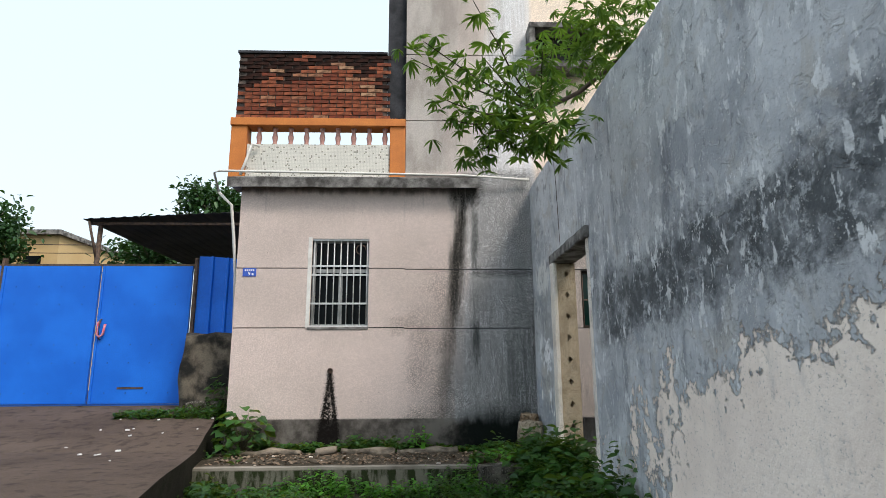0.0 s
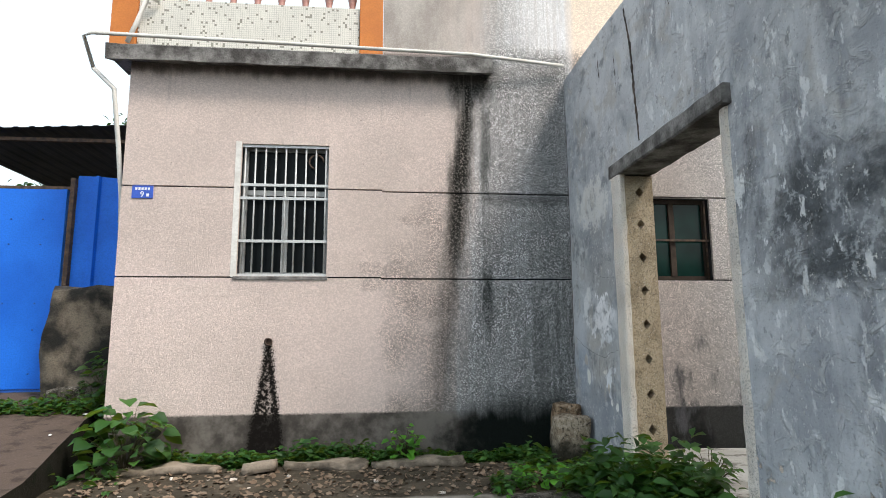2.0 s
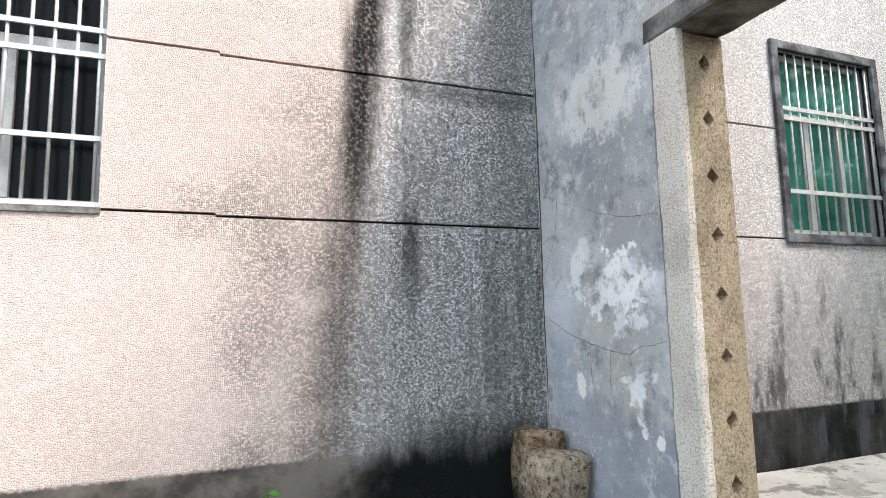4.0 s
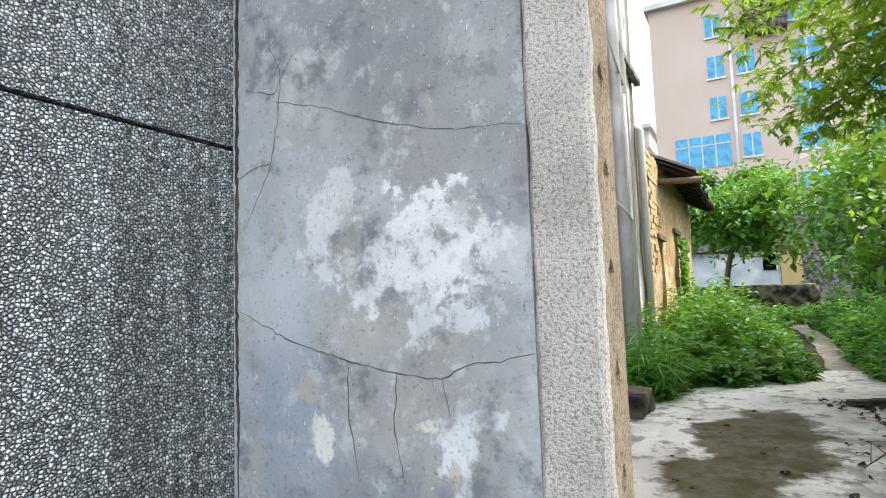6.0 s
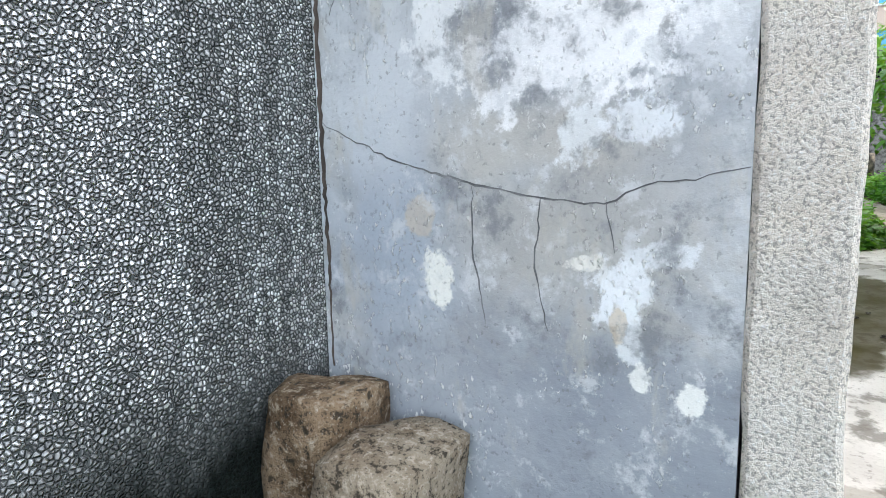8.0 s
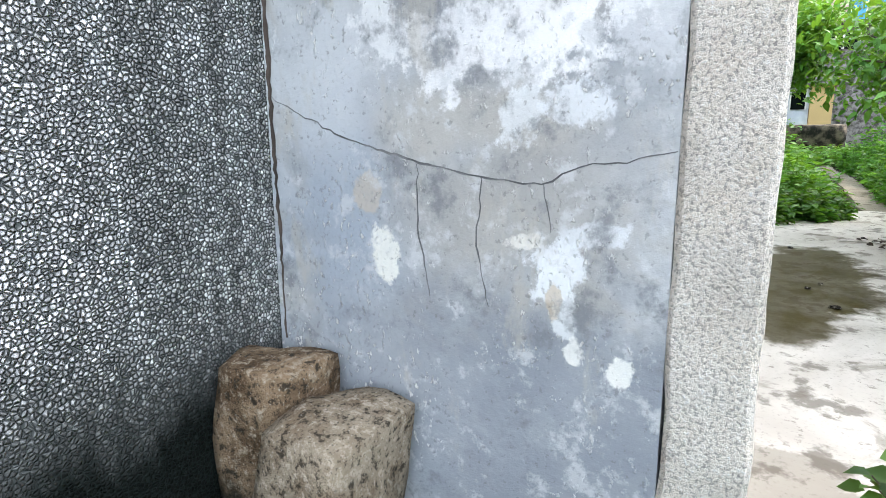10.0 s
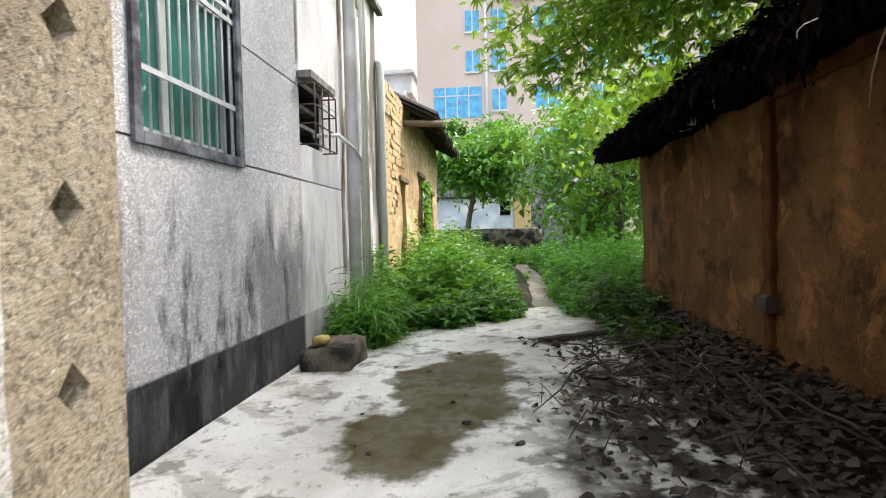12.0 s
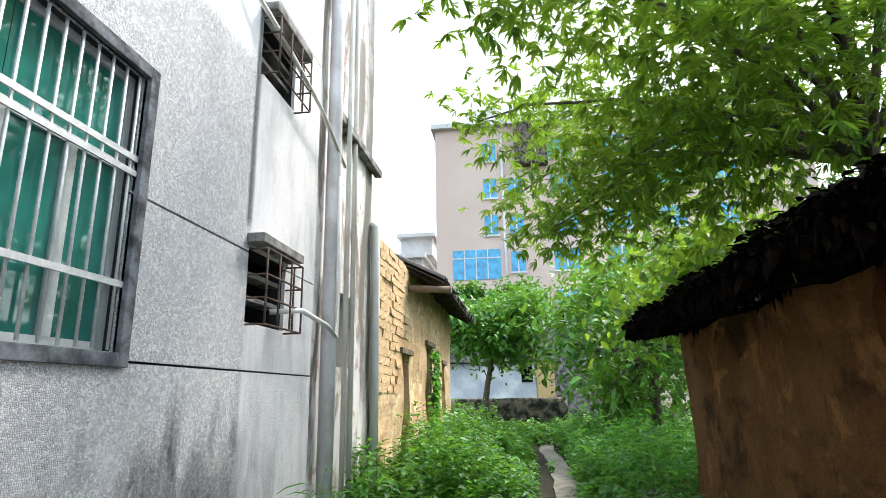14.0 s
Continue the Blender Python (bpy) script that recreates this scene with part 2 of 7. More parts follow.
    h = k.mul(k.add(k.ramp(edge_d, 0.0, 0.3), k.mul(k.noise(30, 3), k.math("SUBTRACT", 0.4, k.mul(alley, 0.34)))), rough_part)
    return k.done(c, h, 1.0, 0.010)


def old_plaster():
    """Blue-grey cement render, clouded and flaking, with bare lime low on the street side."""
    k = Mat("old_plaster", 0.75, 0.4)
    y, z = k.axis(1), k.axis(2)
    cloud = k.noise(1.5, 7, 0.62, None, 0.5)
    mid = k.noise(5.5, 7, 0.65)
    small = k.noise(17, 6, 0.65)
    speck = k.noise(60, 4, 0.6)
    drip = k.noise(1.0, 6, 0.62, k.stretch(1, 5.5, 1.1))
    street = k.ramp(y, 7.0, 6.5)
    c = k.mix(k.ramp(cloud, 0.34, 0.62), (0.33, 0.345, 0.375), (0.56, 0.575, 0.60))
    c = k.mix(k.ramp(k.noise(0.8, 5), 0.48, 0.7, 0, 0.5), c, (0.22, 0.235, 0.27))
    c = k.mix(k.ramp(mid, 0.52, 0.66, 0, 0.5), c, (0.60, 0.61, 0.615))
    c = k.mix(k.ramp(k.noise(3.1, 6, 0.62, None, 0.8), 0.53, 0.66, 0, 0.5), c, (0.40, 0.37, 0.33))
    c = k.mix(k.ramp(small, 0.40, 0.30, 0, 0.4), c, (0.19, 0.195, 0.21))
    # pale washed runs and dark runs on the street side
    c = k.mix(k.mul(k.ramp(drip, 0.52, 0.70, 0, 0.6), street), c, (0.68, 0.69, 0.71))
    c = k.mix(k.mul(k.ramp(k.noise(1.0, 6, 0.64, k.stretch(1, 3.4, 1.0)), 0.45, 0.33, 0, 0.6), street), c, (0.13, 0.14, 0.16))
    scale_edge = k.noise(6.0, 6, 0.66, None, 1.0)
    c = k.mix(k.mul(k.ramp(scale_edge, 0.53, 0.64, 0, 0.5), street), c, (0.58, 0.59, 0.60))
    # dark damp band with curled scales, sinking towards the doorway
    sway = k.math("SUBTRACT", cloud, 0.5)
    flake = k.math("SUBTRACT", k.noise(14, 7, 0.68), 0.5)
    bandn = k.add(k.add(z, k.mul(sway, 0.9)), k.add(k.mul(k.math("SUBTRACT", y, 3.2), 0.07), k.mul(flake, 0.45)))
    band = k.mul(k.mul(k.ramp(bandn, 1.34, 1.56), k.ramp(bandn, 2.12, 1.84)), k.ramp(k.add(y, k.mul(sway, 2.0)), 6.1, 5.2))
    c = k.mix(k.mul(band, k.ramp(mid, 0.34, 0.58, 0.55, 0.96)), c, (0.060, 0.068, 0.075))
    curl = k.noise(3.2, 6, 0.66, None, 0.3)
    ridge = k.ramp(k.math("ABSOLUTE", k.math("SUBTRACT", curl, 0.5)), 0.035, 0.008)
    near_band = k.ramp(k.math("ABSOLUTE", k.math("SUBTRACT", bandn, 1.68)), 0.75, 0.30)
    c = k.mix(k.mul(k.mul(ridge, street), k.mul(near_band, k.ramp(small, 0.42, 0.60, 0.0, 0.6))), c, (0.52, 0.54, 0.56))
    chips = k.mul(street, k.ramp(k.noise(1.0, 5, 0.66, k.stretch(9, 10, 4.5)), 0.575, 0.61))
    c = k.mix(k.mul(chips, k.ramp(mid, 0.36, 0.56, 0.25, 0.88)), c, (0.74, 0.75, 0.76))
    pock = k.mul(street, k.ramp(k.noise(1.0, 5, 0.66, k.stretch(9, 12, 7)), 0.385, 0.35))
    c = k.mix(k.mul(pock, 0.45), c, (0.07, 0.075, 0.085))
    # lime showing where the render has come off, low on the wall, ending in hanging tongues
    tongue = k.noise(1.0, 5, 0.55, k.stretch(1, 2.8, 0.8))
    fray = k.add(k.mul(k.math("SUBTRACT", tongue, 0.5), 1.3), k.add(k.mul(flake, 0.9), k.mul(k.math("SUBTRACT", mid, 0.5), 0.6)))
    bare = k.blot(1, 2, 1.5, 0.50, 3.2, 0.80, 0.04, fray)
    lime = k.mix(k.ramp(k.noise(2.4, 5), 0.35, 0.7), (0.95, 0.82, 0.72), (0.86, 0.73, 0.64))
    lime = k.mix(k.ramp(k.noise(1.0, 7, 0.66, k.stretch(1, 2.6, 0.9)), 0.54, 0.70, 0, 0.45), lime, (0.40, 0.375, 0.36))
    lime = k.mix(k.ramp(small, 0.40, 0.32, 0, 0.35), lime, (0.30, 0.29, 0.28))
    c = k.mix(k.mul(bare, 0.96), c, lime)
    # cool and earthy washes in the render beside the doorway
    wash = k.mul(k.math("SUBTRACT", k.noise(4, 5, 0.6), 0.5), 2.0)
    for cy, cz, ry, rz, amount, tint in ((8.08, 0.80, 0.20, 0.26, 0.65, (0.29, 0.34, 0.43)), (7.70, 0.30, 0.70, 0.30, 0.65, (0.23, 0.255, 0.305)),
                                         (7.45, 1.62, 0.40, 0.26, 0.6, (0.30, 0.295, 0.29)), (7.74, 1.93, 0.45, 0.16, 0.5, (0.25, 0.265, 0.29)),
                                         (7.62, 0.84, 0.26, 0.16, 0.55, (0.40, 0.375, 0.345)), (7.72, 1.03, 0.20, 0.08, 0.7, (0.50, 0.475, 0.44)),
                                         (8.12, 1.80, 0.14, 0.30, 0.5, (0.52, 0.53, 0.53)), (8.10, 1.15, 0.12, 0.22, 0.55, (0.62, 0.64, 0.68))):
        c = k.mix(k.mul(k.blot(1, 2, cy, cz, ry, rz, 0.5, wash), amount), c, tint)
    # pale patches beside the doorway
    w = k.add(k.mul(k.math("SUBTRACT", k.noise(9, 5, 0.6), 0.5), 3.2), k.mul(k.math("SUBTRACT", k.noise(38, 5, 0.68), 0.5), 1.5))
    wear = k.ramp(k.noise(6, 5, 0.6), 0.34, 0.56, 0.68, 1.0)
    for cy, cz, ry, rz, amount, tint in ((7.60, 1.24, 0.20, 0.13, 0.95, (0.90, 0.89, 0.91)), (7.92, 1.30, 0.07, 0.13, 0.85, (0.82, 0.82, 0.83)), (7.85, 1.45, 0.05, 0.07, 0.8, (0.76, 0.76, 0.76)),
                                         (7.58, 1.05, 0.045, 0.045, 0.85, (0.80, 0.82, 0.85)), (7.46, 1.07, 0.07, 0.04, 0.85, (0.78, 0.80, 0.84)),
                                         (7.93, 0.71, 0.032, 0.07, 0.95, (0.86, 0.85, 0.80)), (7.49, 0.72, 0.055, 0.05, 0.95, (0.84, 0.86, 0.90)), (7.41, 0.80, 0.055, 0.028, 0.85, (0.78, 0.80, 0.84)),
                                         (7.475, 0.635, 0.018, 0.06, 0.9, (0.80, 0.82, 0.84)), (7.455, 0.54, 0.018, 0.025, 0.9, (0.88, 0.87, 0.84)), (7.575, 0.775, 0.03, 0.014, 0.9, (0.84, 0.81, 0.76)),
                                         (7.35, 0.505, 0.026, 0.026, 0.95, (0.86, 0.85, 0.82)), (7.97, 0.86, 0.035, 0.035, 0.6, (0.60, 0.50, 0.38)), (7.50, 0.655, 0.012, 0.03, 0.7, (0.56, 0.45, 0.32)),
                                         (7.70, 2.25, 0.30, 0.18, 0.75, (0.74, 0.73, 0.70)), (7.34, 1.20, 0.07, 0.09, 0.6, (0.70, 0.71, 0.74)), (7.95, 1.82, 0.10, 0.06, 0.55, (0.62, 0.63, 0.60))):
        c = k.mix(k.mul(k.blot(1, 2, cy, cz, ry * 1.1, rz * 1.1, 0.20, w), k.mul(wear, amount)), c, tint)
    # scuffs and stains at hand size beside the doorway
    inner = k.math("SUBTRACT", 1.0, street)
    scuff = k.mul(inner, k.ramp(k.noise(12, 6, 0.68), 0.54, 0.66, 0, 0.7))
    c = k.mix(scuff, c, (0.62, 0.63, 0.65))
    c = k.mix(k.mul(inner, k.ramp(k.noise(6, 7, 0.68), 0.46, 0.33, 0, 0.8)), c, (0.19, 0.20, 0.22))
    c = k.mix(k.mul(inner, k.ramp(k.noise(1.0, 6, 0.66, k.stretch(1, 9, 3.2)), 0.56, 0.68, 0, 0.5)), c, (0.50, 0.47, 0.42))
    # crumbs of lime caught in the render
    crumbs = k.mul(k.add(0.25, k.mul(k.math("SUBTRACT", 1.0, bare), 0.75)), k.mul(k.ramp(k.noise(3.4, 5, 0.65), 0.46, 0.62), k.ramp(k.noise(1.0, 4, 0.65, k.stretch(60, 70, 48)), 0.59, 0.65, 0, 0.8)))
    c = k.mix(crumbs, c, (0.84, 0.83, 0.81))
    c = k.mix(k.ramp(speck, 0.40, 0.32, 0, 0.45), c, (0.15, 0.15, 0.155))
    coarse = k.add(0.35, k.mul(street, 0.65))
    h = k.add(k.add(k.mul(bare, -0.8), k.mul(k.mul(mid, coarse), 0.9)), k.add(k.mul(k.mul(small, coarse), 0.55), k.mul(speck, 0.10)))
    h = k.add(h, k.add(k.mul(crumbs, 0.25), k.mul(k.mul(k.mul(street, k.math("SUBTRACT", 1.0, bare)), k.ramp(scale_edge, 0.53, 0.64)), 0.35)))
    return k.done(c, h, 1.0, 0.016)


def granite_cast(name, a, b, cell=75.0, depth=0.012, pits=0.55):
    """Coarse concrete with stone chips."""
    k = Mat(name, 0.92, 0.25)
    n = k.noise(9, 5)
    s = k.noise(120, 3)
    grain = k.noise(cell, 4, 0.75)
    c = k.mix(k.ramp(n, 0.3, 0.7), a, b)
    c = k.mix(k.ramp(k.noise(3.2, 5, 0.6), 0.5, 0.68, 0, 0.5), c, tuple(v * 0.62 for v in a))
    c = k.mix(k.ramp(grain, 0.49, 0.40, 0, pits), c, tuple(v * 0.14 for v in a))
    c = k.mix(k.ramp(grain, 0.55, 0.66, 0, 0.6), c, tuple(min(v * 1.25, 0.9) for v in b))
    c = k.mix(k.ramp(s, 0.60, 0.72, 0, 0.6), c, (0.84, 0.81, 0.76))
    h = k.add(k.mul(grain, 1.6), k.add(k.mul(k.noise(24, 4), 1.2), k.mul(s, 0.5)))
    return k.done(c, h, 1.0, depth * 2.0)


def terrace_mat():
    """Old cement walk: earth-brown, worn pale along its edge, mossy on its face."""
    k = Mat("old_terrace", 0.95, 0.15)
    y, z = k.axis(1), k.axis(2)
    n, m, f = k.noise(1.3, 6, 0.6), k.noise(6, 6, 0.65), k.noise(45, 4)
    c = k.mix(k.ramp(n, 0.36, 0.62), (0.038, 0.031, 0.022), (0.088, 0.072, 0.053))
    c = k.mix(k.ramp(m, 0.52, 0.66, 0, 0.75), c, (0.030, 0.026, 0.018))
    c = k.mix(k.ramp(k.noise(11, 5, 0.65), 0.58, 0.66, 0, 0.6), c, (0.16, 0.14, 0.11))
    fray = k.mul(k.math("SUBTRACT", m, 0.5), 0.10)
    rim = k.mul(k.ramp(k.add(y, fray), 6.97, 6.90), k.ramp(z, -0.05, -0.02))
    c = k.mix(k.mul(rim, k.ramp(n, 0.3, 0.55, 0.35, 0.85)), c, (0.33, 0.30, 0.26))
    face = k.ramp(k.add(z, k.mul(fray, 0.3)), -0.02, -0.045)
    moss = k.mix(k.ramp(k.noise(1.0, 6, 0.66, k.stretch(9, 1, 3)), 0.44, 0.6), (0.022, 0.030, 0.011), (0.15, 0.145, 0.115))
    c = k.mix(face, c, moss)
    return k.done(c, k.add(m, k.mul(f, 0.5)), 0.8, 0.015)


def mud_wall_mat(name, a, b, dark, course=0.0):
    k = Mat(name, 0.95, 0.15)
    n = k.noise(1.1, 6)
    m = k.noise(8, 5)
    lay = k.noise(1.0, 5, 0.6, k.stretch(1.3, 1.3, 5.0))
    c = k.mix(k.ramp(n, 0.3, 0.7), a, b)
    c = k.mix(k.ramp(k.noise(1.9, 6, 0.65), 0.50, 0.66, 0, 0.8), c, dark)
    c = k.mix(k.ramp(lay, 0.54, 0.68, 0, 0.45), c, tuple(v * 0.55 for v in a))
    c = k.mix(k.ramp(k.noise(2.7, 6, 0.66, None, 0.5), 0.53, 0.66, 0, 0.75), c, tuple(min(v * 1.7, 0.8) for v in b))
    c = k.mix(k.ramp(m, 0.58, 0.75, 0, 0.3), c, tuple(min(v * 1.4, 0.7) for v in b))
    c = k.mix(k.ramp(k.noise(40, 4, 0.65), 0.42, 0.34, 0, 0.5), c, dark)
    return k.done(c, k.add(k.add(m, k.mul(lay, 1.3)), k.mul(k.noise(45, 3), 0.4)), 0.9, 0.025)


def concrete_ground():
    """Pale cement yard, broken by brown patches, with one wet hollow."""
    k = Mat("yard_concrete", 0.85, 0.2)
    big = k.noise(0.75, 6, 0.6, None, 0.4)
    mid = k.noise(4, 6, 0.6)
    fine = k.noise(60, 3)
    c = k.mix(k.ramp(big, 0.35, 0.65), (0.46, 0.44, 0.41), (0.70, 0.68, 0.65))
    c = k.mix(k.ramp(k.noise(2.1, 7, 0.66, None, 0.6), 0.54, 0.60, 0, 0.6), c, (0.27, 0.245, 0.21))
    c = k.mix(k.ramp(mid, 0.54, 0.62, 0, 0.7), c, (0.13, 0.115, 0.095))
    c = k.mix(k.ramp(k.noise(13, 6, 0.7), 0.42, 0.36, 0, 0.6), c, (0.20, 0.185, 0.16))
    c = k.mix(k.ramp(fine, 0.55, 0.75, 0, 0.3), c, (0.15, 0.14, 0.13))
    wob = k.mul(k.math("SUBTRACT", k.noise(1.9, 6, 0.62), 0.5), 1.8)
    wet = k.math("MAXIMUM", k.blot(0, 1, 5.1, 6.85, 1.25, 0.42, 0.14, wob), k.blot(0, 1, 4.1, 7.05, 0.55, 0.36, 0.16, wob))
    # wet hollow: its dark reflection of the trees is put into the olive colour
    c = k.mix(k.mul(wet, k.ramp(mid, 0.35, 0.66, 1.0, 0.80)), c, (0.060, 0.047, 0.013))
    k.put(k.b.inputs["Specular IOR Level"], k.math("SUBTRACT", 0.2, k.mul(wet, 0.14)))
    litter = k.mul(k.ramp(k.add(k.add(k.axis(1), k.ramp(k.axis(0), 4.9, 6.6, 0.0, 0.75)), wob), 6.60, 5.75), k.ramp(k.add(k.axis(0), wob), 2.3, 3.2))
    c = k.mix(k.mul(litter, k.ramp(k.noise(3.0, 7, 0.68), 0.60, 0.50, 0.25, 0.98)), c, (0.020, 0.015, 0.011))
    rough = k.math("SUBTRACT", 0.9, k.mul(wet, k.ramp(mid, 0.42, 0.60, 0.42, 0.25)))
    return k.done(c, k.mul(k.add(mid, k.mul(fine, 0.3)), k.math("SUBTRACT", 1.0, k.mul(wet, 0.7))), 0.35, 0.012, rough)


def soil(name, a, b, c3):
    k = Mat(name, 0.95, 0.15)
    n, m, f = k.noise(0.9, 6), k.noise(7, 5), k.noise(55, 4)
    c = k.mix(k.ramp(n, 0.3, 0.7), a, b)
    c = k.mix(k.ramp(m, 0.5, 0.68, 0, 0.7), c, c3)
    c = k.mix(k.ramp(f, 0.58, 0.72, 0, 0.5), c, tuple(v * 1.7 for v in b))
    return k.done(c, k.add(m, k.mul(f, 0.6)), 0.6, 0.02)


def leaf_mat(name, dark, light, through_light=0.35, glow=(0.42, 0.58, 0.04)):
    """Leaves: colour by leaf, lit through from behind."""
    k = Mat(name, 0.5, 0.35)
    r = k.island()
    c = k.mix(r, dark, light)
    c = k.mix(k.ramp(k.noise(1.1, 3), 0.35, 0.7, 0, 0.5), c, tuple(v * 0.6 for v in dark))
    k.put(k.b.inputs["Base Color"], c)
    tr = k.t.nodes.new("ShaderNodeBsdfTranslucent")
    k.put(tr.inputs[0], k.mix(0.5, c, glow))
    ms = k.t.nodes.new("ShaderNodeMixShader")
    ms.inputs[0].default_value = through_light
    k.t.links.new(k.b.outputs[0], ms.inputs[1])
    k.t.links.new(tr.outputs[0], ms.inputs[2])
    k.t.links.new(ms.outputs[0], k.t.nodes["Material Output"].inputs[0])
    return k.m


def brick_mat():
    k = Mat("old_brick", 0.92, 0.15)
    r = k.each()
    c = k.mix(r, (0.17, 0.045, 0.027), (0.32, 0.10, 0.05))
    c = k.mix(k.ramp(k.math("FRACT", k.mul(r, 7.3)), 0.86, 0.98), c, (0.38, 0.23, 0.14))
    c = k.mix(k.ramp(k.noise(9, 5), 0.45, 0.65, 0, 0.75), c, (0.07, 0.035, 0.025))
    return k.done(c, k.noise(40, 4), 0.5, 0.006)


def mosaic_mat():
    k = Mat("white_mosaic", 0.45, 0.5)
    s = k.node("ShaderNodeVectorMath")
    s.operation = "SNAP"
    k.put(s.inputs[0], k.co)
    s.inputs[1].default_value = (0.022, 1.0, 0.022)
    w = k.node("ShaderNodeTexWhiteNoise")
    k.put(w.inputs[0], s.outputs[0])
    r = w.outputs[0]
    c = k.mix(k.ramp(k.noise(3, 4), 0.35, 0.7, 0, 0.4), (0.66, 0.64, 0.58), (0.50, 0.49, 0.45))
    c = k.mix(k.ramp(r, 0.92, 0.925), c, (0.24, 0.23, 0.19))
    u = k.math("PINGPONG", k.axis(0), 0.011)
    v = k.math("PINGPONG", k.axis(2), 0.011)
    g = k.ramp(k.math("MINIMUM", u, v), 0.0012, 0.0022)
    c = k.mix(k.mul(k.math("SUBTRACT", 1.0, g), 0.6), c, (0.30, 0.29, 0.26))
    return k.done(c, g, 0.3, 0.002)


def peeled_mat():
    """Limewash flaking off a damp wall."""
    k = Mat("peeling_limewash", 0.9, 0.2)
    n = k.noise(1.0, 6, 0.62, k.stretch(3, 1, 0.8), 0.4)
    m = k.noise(6, 5)
    c = k.mix(k.ramp(n, 0.42, 0.56), (0.70, 0.66, 0.63), (0.22, 0.185, 0.16))
    c = k.mix(k.ramp(m, 0.56, 0.66, 0, 0.7), c, (0.33, 0.22, 0.15))
    dark = k.ramp(k.add(k.axis(0), k.mul(n, 0.8)), 9.4, 9.8)
    c = k.mix(k.mul(dark, 0.75), c, (0.12, 0.125, 0.11))
    return k.done(c, k.add(n, k.mul(m, 0.4)), 0.6, 0.015)


M_TERRACE = terrace_mat()
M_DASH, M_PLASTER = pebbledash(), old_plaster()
M_POST = granite_cast("chipped_concrete", (0.90, 0.81, 0.72), (0.95, 0.88, 0.81), 105.0, 0.0045, 0.5)
M_POSTIN = granite_cast("tan_concrete", (0.46, 0.36, 0.245), (0.56, 0.46, 0.33), 85.0, 0.0045, 0.55)
M_EAVE = plain("stained_concrete", (0.065, 0.06, 0.057), (0.29, 0.28, 0.27), 5.0, 0.9, 0.6, dist=0.012)
M_BLACK = plain("near_black_wall", (0.016, 0.017, 0.02), (0.05, 0.052, 0.06), 2.5, 0.9, 0.4)
M_ORANGE = plain("orange_paint", (0.58, 0.20, 0.045), (0.50, 0.165, 0.04), 4.0, 0.6, 0.3)
M_MOSAIC, M_BRICK = mosaic_mat(), brick_mat()
M_MORTAR = plain("sooty_mortar", (0.05, 0.042, 0.038), (0.13, 0.10, 0.085), 5.0, 0.95, 0.5)
M_BALUSTER = plain("pink_glaze", (0.42, 0.20, 0.17), (0.50, 0.30, 0.26), 20.0, 0.35, 0.1)
M_BLUE = plain("blue_paint", (0.007, 0.125, 0.62), (0.012, 0.165, 0.74), 1.2, 0.45, 0.12, 0.25)
# darker copy of the gate blue, with shade put into the colour
M_BLUEDARK = plain("blue_shadow_paint", (0.012, 0.08, 0.36), (0.016, 0.10, 0.42), 2.0, 0.45, 0.1)
M_STEEL = plain("galvanised_bar", (0.50, 0.51, 0.51), (0.60, 0.61, 0.61), 14.0, 0.45, 0.1, 0.5, 0.35)
M_RUST = plain("rusty_iron", (0.055, 0.04, 0.035), (0.13, 0.085, 0.06), 18.0, 0.85, 0.4)
M_PVC = plain("white_pvc", (0.70, 0.69, 0.66), (0.60, 0.58, 0.54), 3.0, 0.45, 0.1, 0.5)
M_PVCGREY = plain("grey_pvc", (0.74, 0.72, 0.74), (0.52, 0.50, 0.50), 3.0, 0.5, 0.1, 0.4)
M_ALU = plain("window_aluminium", (0.62, 0.64, 0.64), (0.52, 0.54, 0.54), 8.0, 0.35, 0.1, 0.5, 0.5)
M_WHITE = plain("white_paint", (0.72, 0.71, 0.68), (0.60, 0.58, 0.55), 7.0, 0.7, 0.2)
# near-black: the lack of light in rooms and openings, put into the colour
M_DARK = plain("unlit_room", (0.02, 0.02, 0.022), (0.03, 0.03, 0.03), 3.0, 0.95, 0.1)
M_KERB = granite_cast("old_kerb", (0.035, 0.031, 0.025), (0.24, 0.215, 0.185), 60.0, 0.012)
def stone_mat(name, a, b, pale):
    """Mottled, grainy field stone with a damp foot."""
    k = Mat(name, 0.9, 0.2)
    n, m, f = k.noise(7, 6, 0.68), k.noise(34, 6, 0.72), k.noise(110, 4, 0.65)
    c = k.mix(k.ramp(n, 0.36, 0.62), a, b)
    c = k.mix(k.ramp(m, 0.53, 0.62, 0, 0.8), c, pale)
    c = k.mix(k.ramp(m, 0.47, 0.38, 0, 0.9), c, (0.045, 0.036, 0.026))
    c = k.mix(k.ramp(f, 0.44, 0.34, 0, 0.7), c, (0.05, 0.042, 0.032))
    c = k.mix(k.ramp(f, 0.60, 0.70, 0, 0.7), c, (0.72, 0.64, 0.54))
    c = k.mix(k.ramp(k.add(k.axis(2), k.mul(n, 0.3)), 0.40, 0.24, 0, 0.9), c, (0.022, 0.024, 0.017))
    return k.done(c, k.add(m, k.mul(f, 0.6)), 1.0, 0.022)


